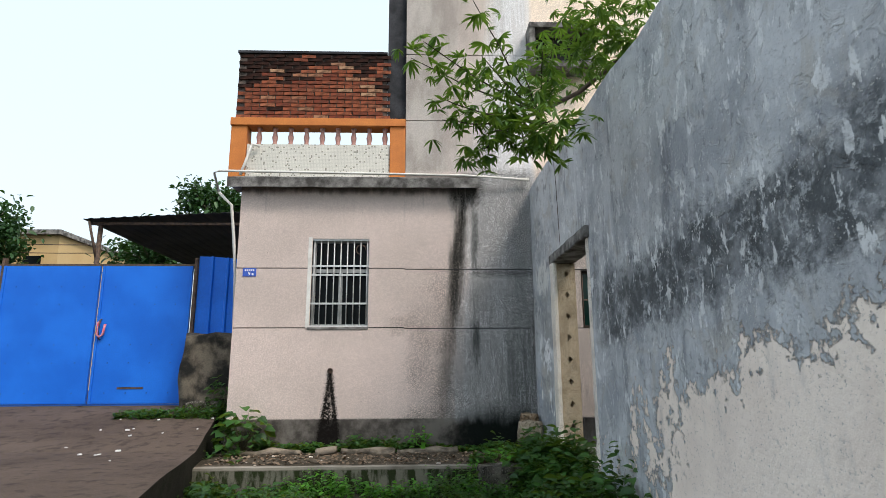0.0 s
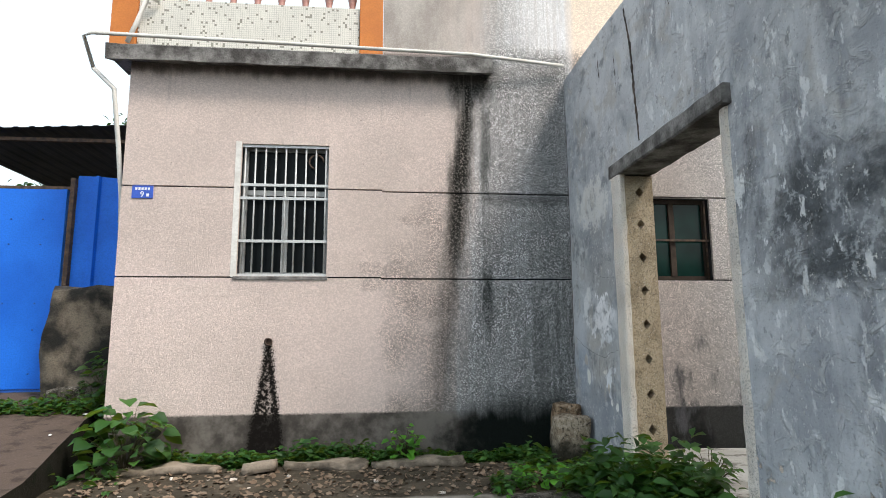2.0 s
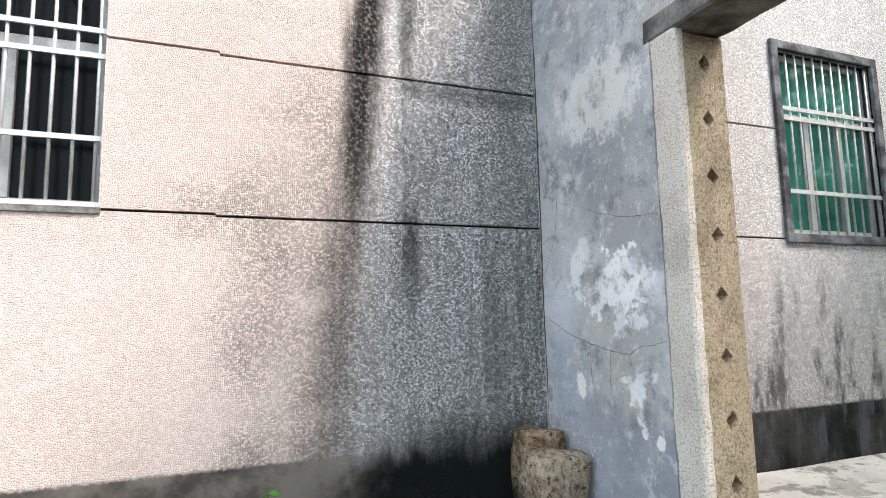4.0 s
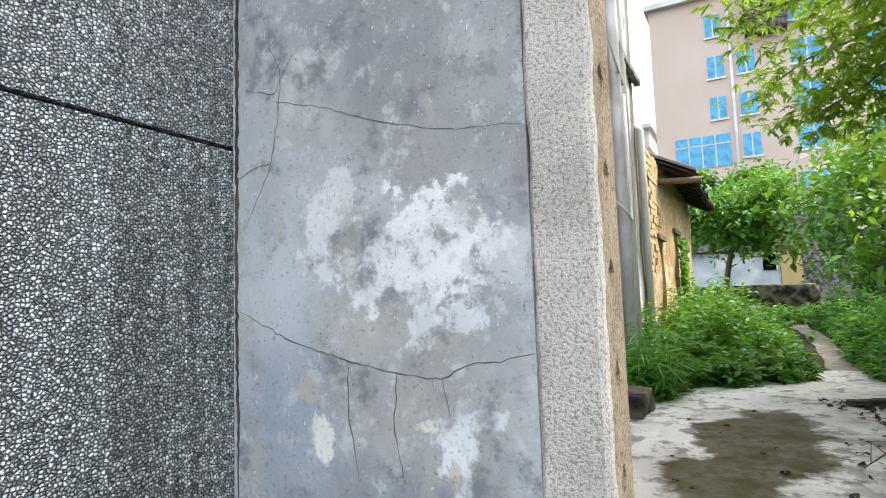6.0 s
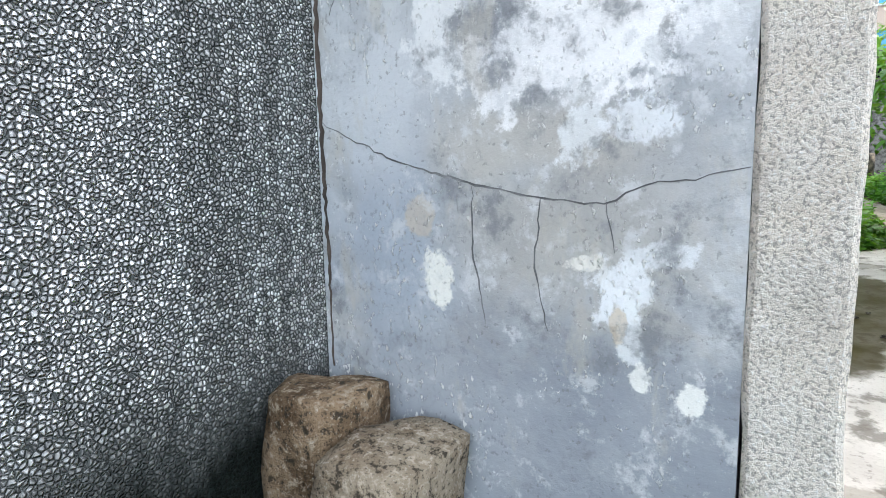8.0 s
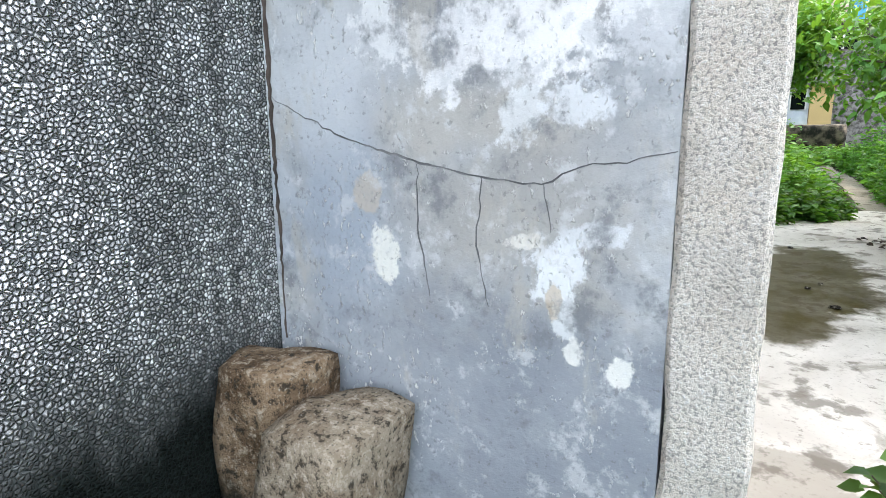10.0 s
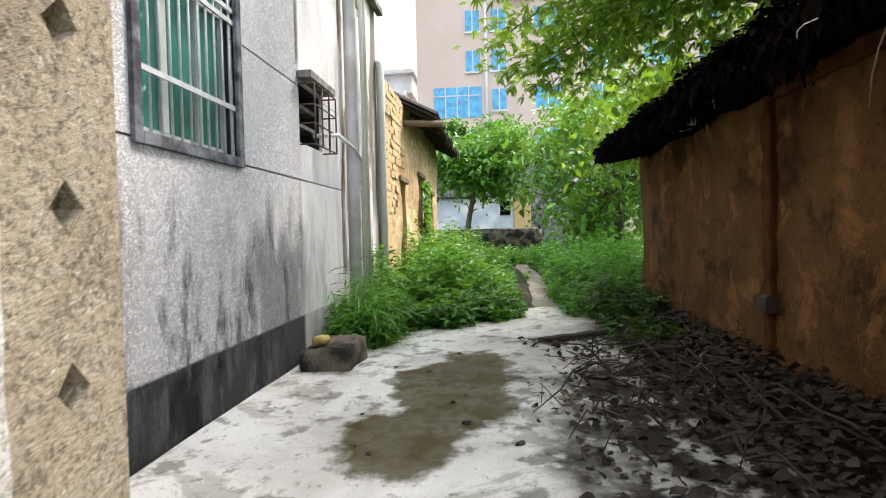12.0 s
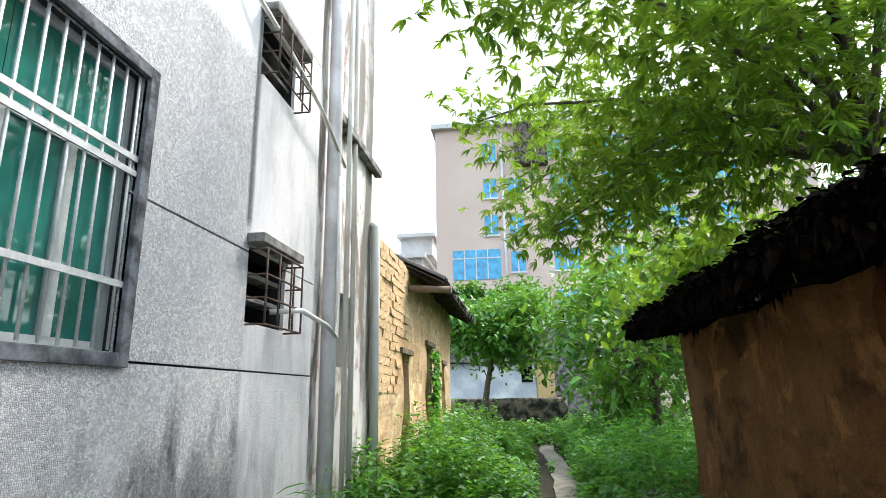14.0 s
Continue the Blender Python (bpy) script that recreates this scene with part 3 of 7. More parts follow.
M_STONE = stone_mat("mottled_stone", (0.13, 0.078, 0.042), (0.38, 0.26, 0.165), (0.55, 0.44, 0.33))
M_SPECKLED = stone_mat("speckled_stone", (0.30, 0.22, 0.15), (0.50, 0.41, 0.31), (0.68, 0.58, 0.47))
M_RIM = plain("pale_rim_stone", (0.29, 0.24, 0.19), (0.075, 0.062, 0.047), 6.0, 0.9, 0.6, dist=0.012)
M_YARD = concrete_ground()
# near-black: the shade of the gap beside the driveway, put into the colour
M_DITCH = soil("shaded_ditch_side", (0.009, 0.009, 0.007), (0.020, 0.019, 0.014), (0.006, 0.010, 0.004))
M_SOIL = soil("earth", (0.030, 0.026, 0.018), (0.05, 0.043, 0.03), (0.018, 0.026, 0.009))
M_DRIVE = soil("ramp_concrete", (0.060, 0.044, 0.036), (0.096, 0.072, 0.058), (0.030, 0.022, 0.018))
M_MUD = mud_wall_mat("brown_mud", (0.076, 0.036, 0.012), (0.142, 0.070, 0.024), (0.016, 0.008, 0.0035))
M_ADOBE = mud_wall_mat("orange_adobe", (0.47, 0.30, 0.155), (0.58, 0.42, 0.25), (0.30, 0.19, 0.11))
M_TILE = plain("dark_roof_tile", (0.045, 0.04, 0.038), (0.085, 0.075, 0.07), 9.0, 0.9, 0.4)
M_WOOD = plain("weathered_timber", (0.16, 0.11, 0.075), (0.24, 0.18, 0.13), 7.0, 0.9, 0.4)
M_BLACKTILE = plain("near_black_roof_tile", (0.007, 0.0065, 0.006), (0.016, 0.015, 0.014), 9.0, 1.0, 0.4, 0.03)
M_TROD = soil("trodden_path", (0.20, 0.18, 0.15), (0.30, 0.275, 0.235), (0.09, 0.085, 0.05))
M_GREYALU = plain("dull_aluminium", (0.30, 0.31, 0.31), (0.40, 0.41, 0.41), 8.0, 0.5, 0.1, 0.4, 0.4)
M_DARKWOOD = plain("sooty_timber", (0.035, 0.025, 0.02), (0.06, 0.045, 0.035), 7.0, 0.9, 0.4)
M_REDWOOD = plain("red_brown_timber", (0.060, 0.022, 0.009), (0.10, 0.038, 0.014), 5.0, 0.95, 0.6, 0.1, dist=0.01)
M_PEEL = peeled_mat()
M_PINK = plain("pink_wall_tile", (0.58, 0.44, 0.37), (0.63, 0.49, 0.42), 0.3, 0.7, 0.05)
M_FARWHITE = plain("far_white_wall", (0.68, 0.67, 0.66), (0.56, 0.55, 0.54), 0.8, 0.8, 0.1)
M_YELLOW = plain("yellow_render", (0.55, 0.38, 0.18), (0.60, 0.43, 0.22), 0.5, 0.8, 0.1)
M_SHEET = plain("dark_sheet_roof", (0.03, 0.032, 0.036), (0.055, 0.055, 0.06), 1.5, 0.7, 0.2)
M_BARK = plain("grey_bark", (0.10, 0.085, 0.065), (0.17, 0.15, 0.12), 12.0, 0.9, 0.7, dist=0.01)
M_TWIG = plain("green_twig", (0.06, 0.055, 0.03), (0.10, 0.09, 0.05), 12.0, 0.8, 0.3)
M_LEAF = leaf_mat("tree_leaf", (0.028, 0.105, 0.012), (0.17, 0.36, 0.03), 0.48)
M_WEED = leaf_mat("weed_leaf", (0.025, 0.115, 0.016), (0.12, 0.36, 0.04), 0.36, (0.30, 0.56, 0.03))
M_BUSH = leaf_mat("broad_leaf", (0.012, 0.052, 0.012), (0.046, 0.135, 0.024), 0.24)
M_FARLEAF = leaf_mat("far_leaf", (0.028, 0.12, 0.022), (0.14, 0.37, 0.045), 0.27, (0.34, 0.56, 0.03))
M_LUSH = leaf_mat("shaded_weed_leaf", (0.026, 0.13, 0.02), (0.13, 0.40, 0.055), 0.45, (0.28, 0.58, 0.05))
# tree leaf again, with the shade of bough and inner crown in its colour
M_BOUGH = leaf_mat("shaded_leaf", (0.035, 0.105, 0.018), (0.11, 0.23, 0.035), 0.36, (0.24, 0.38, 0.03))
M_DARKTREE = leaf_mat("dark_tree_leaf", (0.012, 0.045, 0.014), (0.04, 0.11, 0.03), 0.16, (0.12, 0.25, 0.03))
# for the added blades that paint the dark mass at the low eave
M_EAVESHADE = plain("eave_shade_blade", (0.005, 0.004, 0.0035), (0.013, 0.010, 0.007), 9.0, 1.0, 0.2, 0.02)
M_BLACKTIMBER = plain("near_black_timber", (0.008, 0.006, 0.005), (0.016, 0.012, 0.01), 9.0, 1.0, 0.4, 0.03)
M_RIBBON = plain("red_ribbon", (0.55, 0.08, 0.13), (0.62, 0.35, 0.38), 30.0, 0.8, 0.1)
M_PLATE = plain("blue_enamel", (0.02, 0.075, 0.45), (0.025, 0.09, 0.5), 6.0, 0.35, 0.05, 0.5)
M_ENAMEL = plain("white_enamel", (0.8, 0.8, 0.8), (0.72, 0.73, 0.75), 6.0, 0.4, 0.05)
M_TARP = plain("dull_plastic", (0.50, 0.46, 0.36), (0.62, 0.60, 0.52), 5.0, 0.5, 0.2)
M_YELLOWISH = plain("yellow_plastic", (0.42, 0.29, 0.09), (0.50, 0.38, 0.15), 9.0, 0.5, 0.1)
M_STAINWHITE = plain("stained_whitewash", (0.74, 0.74, 0.76), (0.42, 0.45, 0.52), 0.9, 0.9, 0.2)


def glass_mat(name, colour, rough=0.06, spec=0.6):
    k = Mat(name, rough, spec)
    c = k.mix(k.ramp(k.noise(2.5, 3), 0.35, 0.7), colour, tuple(v * 0.55 for v in colour))
    return k.done(c, k.noise(1.2, 2), 0.05, 0.01)


M_GREENGLASS = glass_mat("green_tinted_glass", (0.028, 0.17, 0.14), 0.04, 0.8)
M_DIMGLASS = glass_mat("dim_green_glass", (0.006, 0.026, 0.022), 0.15, 0.2)
M_BLUEGLASS = glass_mat("blue_tinted_glass", (0.05, 0.36, 0.62))
M_DARKGLASS = glass_mat("dark_glass", (0.003, 0.005, 0.006), 0.25, 0.1)


# ---------- mesh helpers ----------
def box(bm, x0, x1, y0, y1, z0, z1):
    v = [bm.verts.new((x, y, z)) for x in (x0, x1) for y in (y0, y1) for z in (z0, z1)]
    for f in ((0, 1, 3, 2), (4, 6, 7, 5), (0, 4, 5, 1), (2, 3, 7, 6), (0, 2, 6, 4), (1, 5, 7, 3)):
        bm.faces.new([v[i] for i in f])
    return v


def soften(bm, width):
    bmesh.ops.bevel(bm, geom=list(bm.edges), offset=width, segments=2, profile=0.6, affect="EDGES")


def tube(bm, pts, radius, sides=8, taper=None):
    """A round bar through points; taper: radius at the end."""
    pts = [Vector(p) for p in pts]
    rings = []
    for i, p in enumerate(pts):
        d = (pts[min(i + 1, len(pts) - 1)] - pts[max(i - 1, 0)]).normalized()
        a = d.cross(Vector((0, 0, 1)))
        a = a.normalized() if a.length > 0.05 else Vector((1, 0, 0))
        b = d.cross(a).normalized()
        r = radius if taper is None else radius + (taper - radius) * i / max(len(pts) - 1, 1)
        rings.append([bm.verts.new(p + r * (math.cos(q) * a + math.sin(q) * b)) for q in (math.tau * j / sides for j in range(sides))])
    for r0, r1 in zip(rings, rings[1:]):
        for j in range(sides):
            f = bm.faces.new((r0[j], r0[(j + 1) % sides], r1[(j + 1) % sides], r1[j]))
            f.smooth = True
    bm.faces.new(rings[0][::-1])
    bm.faces.new(rings[-1])


def lathe(bm, profile, sides=12, at=(0, 0, 0)):
    """profile: (radius, z) from bottom to top."""
    rings = [[bm.verts.new((at[0] + r * math.cos(q), at[1] + r * math.sin(q), at[2] + z)) for q in (math.tau * j / sides for j in range(sides))] for r, z in profile]
    for r0, r1 in zip(rings, rings[1:]):
        for j in range(sides):
            f = bm.faces.new((r0[j], r0[(j + 1) % sides], r1[(j + 1) % sides], r1[j]))
            f.smooth = True
    bm.faces.new(rings[0][::-1])
    bm.faces.new(rings[-1])


def mesh_of(name, bm, material):
    bmesh.ops.recalc_face_normals(bm, faces=list(bm.faces))
    me = bpy.data.meshes.new(name)
    bm.to_mesh(me)
    bm.free()
    me.materials.append(material)
    return me


def part(name, bm, material, parent=None, label=""):
    ob = new(name, mesh_of(name, bm, material))
    ob.parent = parent
    if label:
        tagged(ob, label)
    return ob


def box_part(name, dims, material, parent=None, label="", bevel=0.0):
    bm = bmesh.new()
    box(bm, *dims)
    if bevel:
        soften(bm, bevel)
    return part(name, bm, material, parent, label)


def thing(name, label, category, group="", kind="", at=(0, 0, 0)):
    ob = new(name)
    ob.location = at
    ob.empty_display_size = 0.1
    return tagged(ob, label, category, group, kind)


def structure(ob, label, category):
    return tagged(ob, label, category, kind="structure")


def pierced(bm, us, vs, holes, place):
    """A thick wall over breaks us x vs with open cells; place(u, v, side) gives the point, side 0 outer, 1 inner."""
    us = sorted(set(us + [h[i] for h in holes for i in (0, 1)]))
    vs = sorted(set(vs + [h[i] for h in holes for i in (2, 3)]))
    cache = {}

    def vert(i, j, s):
        if (i, j, s) not in cache:
            cache[i, j, s] = bm.verts.new(place(us[i], vs[j], s))
        return cache[i, j, s]

    def solid(i, j):
        if not (0 <= i < len(us) - 1 and 0 <= j < len(vs) - 1):
            return False
        u, v = (us[i] + us[i + 1]) / 2, (vs[j] + vs[j + 1]) / 2
        return not any(h[0] < u < h[1] and h[2] < v < h[3] for h in holes)

    for i in range(len(us) - 1):
        for j in range(len(vs) - 1):
            if not solid(i, j):
                continue
            for s in (0, 1):
                bm.faces.new([vert(i, j, s), vert(i + 1, j, s), vert(i + 1, j + 1, s), vert(i, j + 1, s)])
            for di, dj, e in ((-1, 0, ((i, j), (i, j + 1))), (1, 0, ((i + 1, j), (i + 1, j + 1))), (0, -1, ((i, j), (i + 1, j))), (0, 1, ((i, j + 1), (i + 1, j + 1)))):
                if not solid(i + di, j + dj):
                    (a, b), (c, d) = e
                    bm.faces.new([vert(a, b, 0), vert(c, d, 0), vert(c, d, 1), vert(a, b, 1)])


def steps(a, b, d):
    n = max(1, round((b - a) / d))
    return [a + (b - a) * i / n for i in range(n + 1)]


def wob(x, y, z, s=1.0):
    return noise.noise(Vector((x, y, z)) * s)


# ---------- leaves ----------
class Leaves:
    """Gathers folded leaf blades into one mesh."""

    def __init__(self, seed):
        self.rng = np.random.default_rng(seed)
        self.v, self.n = [], 0

    def blades(self, base, way, length, width, droop=0.25):
        """base, way: n x 3; length: n."""
        base, way = np.asarray(base, float), np.asarray(way, float)
        n = len(base)
        way = way / np.maximum(np.linalg.norm(way, axis=1, keepdims=True), 1e-6)
        length = np.broadcast_to(np.asarray(length, float), (n,))[:, None]
        up = self.rng.normal(0, 0.35, (n, 3)) + (0, 0, 1)
        side = np.cross(way, up)
        side /= np.maximum(np.linalg.norm(side, axis=1, keepdims=True), 1e-6)
        nor = np.cross(side, way)
        half = length * width
        drop = np.array((0, 0, 1.0)) * length * droop
        rows = [base]
        for f, w in ((0.28, 0.85), (0.62, 0.9)):
            m = base + way * length * f - drop * f * f
            fold = nor * half * w * 0.35
            rows += [m + side * half * w + fold, m, m - side * half * w + fold]
        rows.append(base + way * length - drop)
        self.v.append(np.stack(rows, 1).reshape(-1, 3))
        self.n += n

    def mesh(self, name, material):
        v = np.concatenate(self.v)
        i = (np.arange(self.n) * 8)[:, None, None]
        tris = np.array([[0, 1, 2], [0, 2, 3], [1, 4, 5], [1, 5, 2], [2, 5, 6], [2, 6, 3], [4, 7, 5], [5, 7, 6]])
        f = (i + tris[None]).reshape(-1)
        me = bpy.data.meshes.new(name)
        me.vertices.add(len(v))
        me.vertices.foreach_set("co", v.reshape(-1).astype(np.float32))
        k = len(f) // 3
        me.loops.add(k * 3)
        me.loops.foreach_set("vertex_index", f.astype(np.int32))
        me.polygons.add(k)
        me.polygons.foreach_set("loop_start", np.arange(0, k * 3, 3, dtype=np.int32))
        me.update(calc_edges=True)
        me.materials.append(material)
        return me


def palmate(lv, places, out, size, fingers=7):
    """Hand-shaped leaves: fingers of blades spread round a stalk end."""
    rng = lv.rng
    n = len(places)
    out = out / np.maximum(np.linalg.norm(out, axis=1, keepdims=True), 1e-6)
    up = np.tile((0, 0, 1.0), (n, 1)) + rng.normal(0, 0.4, (n, 3))
    side = np.cross(out, up)
    side /= np.maximum(np.linalg.norm(side, axis=1, keepdims=True), 1e-6)
    size = size * rng.uniform(0.7, 1.2, n)
    for k in range(fingers):
        a = (k - (fingers - 1) / 2) * (2.3 / (fingers - 1) * 1.25)
        w = out * math.cos(a) + side * math.sin(a) - np.array((0, 0, 0.25))
        w = w + rng.normal(0, 0.12, (n, 3))
        lv.blades(places, w, size * (1.0 - 0.28 * abs(a) / 1.5), 0.12, 0.18)


# ---------- ground ----------
def drive_height(y):
    return 0.16 + 0.36 * min(max((y - 7.0) / 2.3, 0.0), 1.0)


def build_ground():
    bm = bmesh.new()
    xs = [-400, -150, -60, -25] + steps(-12, 1.70, 0.6) + steps(1.78, 24, 0.7) + [30, 45, 80, 180, 400]
    ys = [-400, -150, -60, -20] + steps(-8, 12, 0.6) + [16, 25, 60, 150, 400]
    grid = []
    for x in xs:
        row = []
        for y in ys:
            z = -0.27 if x < 1.74 and y < 8.4 else -0.03
            z += 0.03 * wob(x, y, 0, 0.9)
            if x > 9:
                z += min((x - 9) * 0.012, 0.25)
            row.append(bm.verts.new((x, y, z)))
        grid.append(row)
    for i in range(len(xs) - 1):
        for j in range(len(ys) - 1):
            bm.faces.new((grid[i][j], grid[i + 1][j], grid[i + 1][j + 1], grid[i][j + 1]))
    structure(part("ground", bm, M_SOIL), "dark bare earth with sparse green growth", "ground")


def slab_sheet(name, x0, x1, y0, y1, d, top, thick, material, edge=None, side=None):
    """A cast slab with a slightly uneven top and thickness."""
    bm = bmesh.new()
    xs, ys = steps(x0, x1, d), steps(y0, y1, d)
    up, low = {}, {}
    for i, x in enumerate(xs):
        for j, y in enumerate(ys):
            px, py = (x, y) if edge is None else edge(x, y)
            t = top(px, py)
            up[i, j] = bm.verts.new((px, py, t))
            low[i, j] = bm.verts.new((px, py, t - thick))
    nx, ny = len(xs) - 1, len(ys) - 1
    for i in range(nx):
        for j in range(ny):
            bm.faces.new((up[i, j], up[i + 1, j], up[i + 1, j + 1], up[i, j + 1]))
            bm.faces.new((low[i, j], low[i, j + 1], low[i + 1, j + 1], low[i + 1, j]))
    for i in range(nx):
        for j in (0, ny):
            bm.faces.new((up[i, j], low[i, j], low[i + 1, j], up[i + 1, j]))
    for j in range(ny):
        for i in (0, nx):
            f = bm.faces.new((up[i, j], up[i, j + 1], low[i, j + 1], low[i, j]))
            f.material_index = 0 if side is None else 1
    ob = part(name, bm, material)
    if side is not None:
        ob.data.materials.append(side)
    return ob


build_ground()
structure(slab_sheet("pavement", 1.66, 9.6, 3.2, 8.26, 0.22, lambda x, y: 0.0 + 0.012 * wob(x, y, 3, 1.3), 0.12, M_YARD,
                     lambda x, y: (x + (0.9 * wob(x, y, 7, 0.9) if x > 8.6 else 0), y)), "cracked pale concrete yard with a damp patch", "pavement")
structure(slab_sheet("pavement_terrace", -2.66, 1.64, 6.82, 8.26, 0.2, lambda x, y: 0.0 - 0.012 * abs(wob(x, y, 5, 2.1)), 0.34, M_TERRACE,
                     lambda x, y: (x, y + (0.05 * wob(x, 0, 2, 2.0) if y < 6.9 else 0))), "worn concrete terrace with a kerb edge", "pavement")
# side faces carry the gap's shade as a near-black colour
structure(slab_sheet("road", -9.5, -2.0, -8.0, 9.4, 0.35, lambda x, y: drive_height(y) + 0.012 * wob(x, y, 1, 1.4), 0.7, M_DRIVE,
                     lambda x, y: (-9.5 + (x + 9.5) / 7.5 * (7.5 - 0.215 * max(y - 4.3, -6.0) + 0.02 * wob(0, y, 4, 1.2)), y), M_DITCH), "raised brown concrete driveway rising to the gate", "road")


# ---------- house ----------
HOUSE_Y = 8.28
WIN_1 = (-1.61, -0.785, 1.65, 2.93)
WIN_2 = (2.30, 3.08, 1.63, 2.47)
WIN_3 = (3.77, 4.86, 1.67, 3.13)
SLOT_1 = (6.15, 6.83, 1.97, 2.52)
SLOT_2 = (6.15, 6.83, 3.95, 4.45)


def front_coat(name, x0, x1, z1, holes, seams):
    """Render coat cut by open joints, over a core wall."""
    cuts = list(holes) + [(x0 - 1, x1 + 1, z - 0.007, z + 0.007) for z in seams]
    bm = bmesh.new()
    pierced(bm, steps(x0, x1, 0.7), steps(-0.32, z1, 0.7), [(max(a, x0), min(b, x1), c, d) for a, b, c, d in cuts],
            lambda u, v, s: (u, HOUSE_Y + 0.03 * s, v))
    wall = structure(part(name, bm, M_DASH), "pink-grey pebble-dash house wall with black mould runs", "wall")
    bm = bmesh.new()
    pierced(bm, [x0, x1], [-0.3, z1 - 0.004], holes, lambda u, v, s: (u, HOUSE_Y + 0.033 + 0.2 * s, v))
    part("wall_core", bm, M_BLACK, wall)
    return wall


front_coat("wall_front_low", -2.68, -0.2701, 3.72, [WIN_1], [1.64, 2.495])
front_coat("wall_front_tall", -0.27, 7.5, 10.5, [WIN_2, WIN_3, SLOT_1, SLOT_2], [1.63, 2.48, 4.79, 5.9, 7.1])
structure(box_part("wall_left", (-2.675, -2.45, 8.52, 14.0, -0.3, 3.72), M_DASH), "side wall of the house", "wall")
structure(box_part("wall_back", (-0.27, 9.68, 14.0, 14.2, -0.3, 10.5), M_DASH), "back wall of the house", "wall")
structure(box_part("wall_back_low", (-2.68, -0.28, 14.0, 14.2, -0.3, 3.72), M_DASH), "back wall of the low front room", "wall")
structure(box_part("wall_tall_side", (-0.265, -0.06, 8.52, 14.0, 3.73, 10.5), M_BLACK), "near-black side wall of the upper storeys", "wall")
structure(box_part("roof", (-0.27, 9.68, 8.2, 14.2, 10.5, 10.65), M_EAVE), "flat concrete house roof", "roof")
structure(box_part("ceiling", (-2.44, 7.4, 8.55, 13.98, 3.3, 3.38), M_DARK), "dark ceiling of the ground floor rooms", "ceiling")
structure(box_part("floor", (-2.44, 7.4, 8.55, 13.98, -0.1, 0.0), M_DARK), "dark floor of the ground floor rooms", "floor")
structure(box_part("wall_tall_return", (-0.56, -0.274, 8.36, 8.6, 4.82, 10.5), M_BLACK), "narrow near-black wall", "wall")


def eave_slab():
    bm = bmesh.new()
    xs = steps(-2.84, 0.81, 0.12)
    prof = [(8.10, 3.66), (8.09, 3.80), (8.14, 3.83), (8.60, 3.84), (8.60, 3.725), (8.27, 3.715)]
    rings = []
    for x in xs:
        rings.append([bm.verts.new((x, y + 0.012 * wob(x, i, 1, 4), z + 0.012 * wob(x, i, 9, 3.5))) for i, (y, z) in enumerate(prof)])
    n = len(prof)
    for a, b in zip(rings, rings[1:]):
        for i in range(n):
            bm.faces.new((a[i], b[i], b[(i + 1) % n], a[(i + 1) % n]))
    bm.faces.new(rings[0])
    bm.faces.new(rings[-1][::-1])
    ob = structure(part("eave", bm, M_EAVE), "projecting concrete eave slab stained black", "eave")
    roof = box_part("roof_slab", (-2.68, -0.28, 8.61, 14.0, 3.725, 3.83), M_EAVE, ob)
    return ob


eave_slab()


def balcony():
    t = thing("balcony_screen", "orange-painted balcony screen with mosaic parapet on the roof", "balcony")
    box_part("beam", (-2.91, -0.275, 8.24, 8.52, 4.68, 4.80), M_ORANGE, t, "orange painted beam", 0.008)
    box_part("column", (-2.90, -2.66, 8.27, 8.50, 3.845, 4.678), M_ORANGE, t, "orange painted column", 0.008)
    box_part("column", (-0.51, -0.275, 8.27, 8.50, 3.845, 4.678), M_ORANGE, t, "orange painted column", 0.008)
    box_part("parapet", (-2.655, -0.515, 8.30, 8.44, 3.845, 4.395), M_MOSAIC, t, "white mosaic parapet with scattered dark tiles")
    prof = [(0.030, 0.0), (0.042, 0.02), (0.030, 0.045), (0.040, 0.10), (0.046, 0.13), (0.034, 0.18), (0.026, 0.23), (0.040, 0.255), (0.042, 0.283)]
    bm = bmesh.new()
    lathe(bm, prof, 12)
    first = part("baluster", bm, M_BALUSTER, t, "glazed pink baluster")
    first.location = (-2.50, 8.37, 4.396)
    for i in range(1, 9):
        b = first.copy()
        scene.collection.objects.link(b)
        b.location = (-2.50 + 0.2385 * i, 8.37, 4.396)


balcony()


# ---------- boundary wall with the doorway ----------
def wall_x(y):
    return 1.625 - 0.035 * (y - 7.25)


def boundary_wall():
    def place(u, v, s):
        top = v > 3.6
        dz = 0.05 * wob(u, 0, 4, 1.3) + 0.02 * wob(u, 3, 4, 6) if top else 0
        return (wall_x(u) + 0.26 * s + (0.012 * wob(u, v, s * 9, 1.6) if u < 5.6 else 0), u, v + dz)

    bm = bmesh.new()
    pierced(bm, steps(-7.0, 5.70, 0.3) + steps(7.27, 8.275, 0.2), steps(-0.32, 3.72, 0.28), [(5.70, 7.27, -0.4, 2.48)], place)
    wall = structure(part("wall_boundary", bm, M_PLASTER), "blue-grey cement plastered wall, stained and peeling", "wall")
    for f in wall.data.polygons:
        f.use_smooth = False
    return wall


boundary_wall()


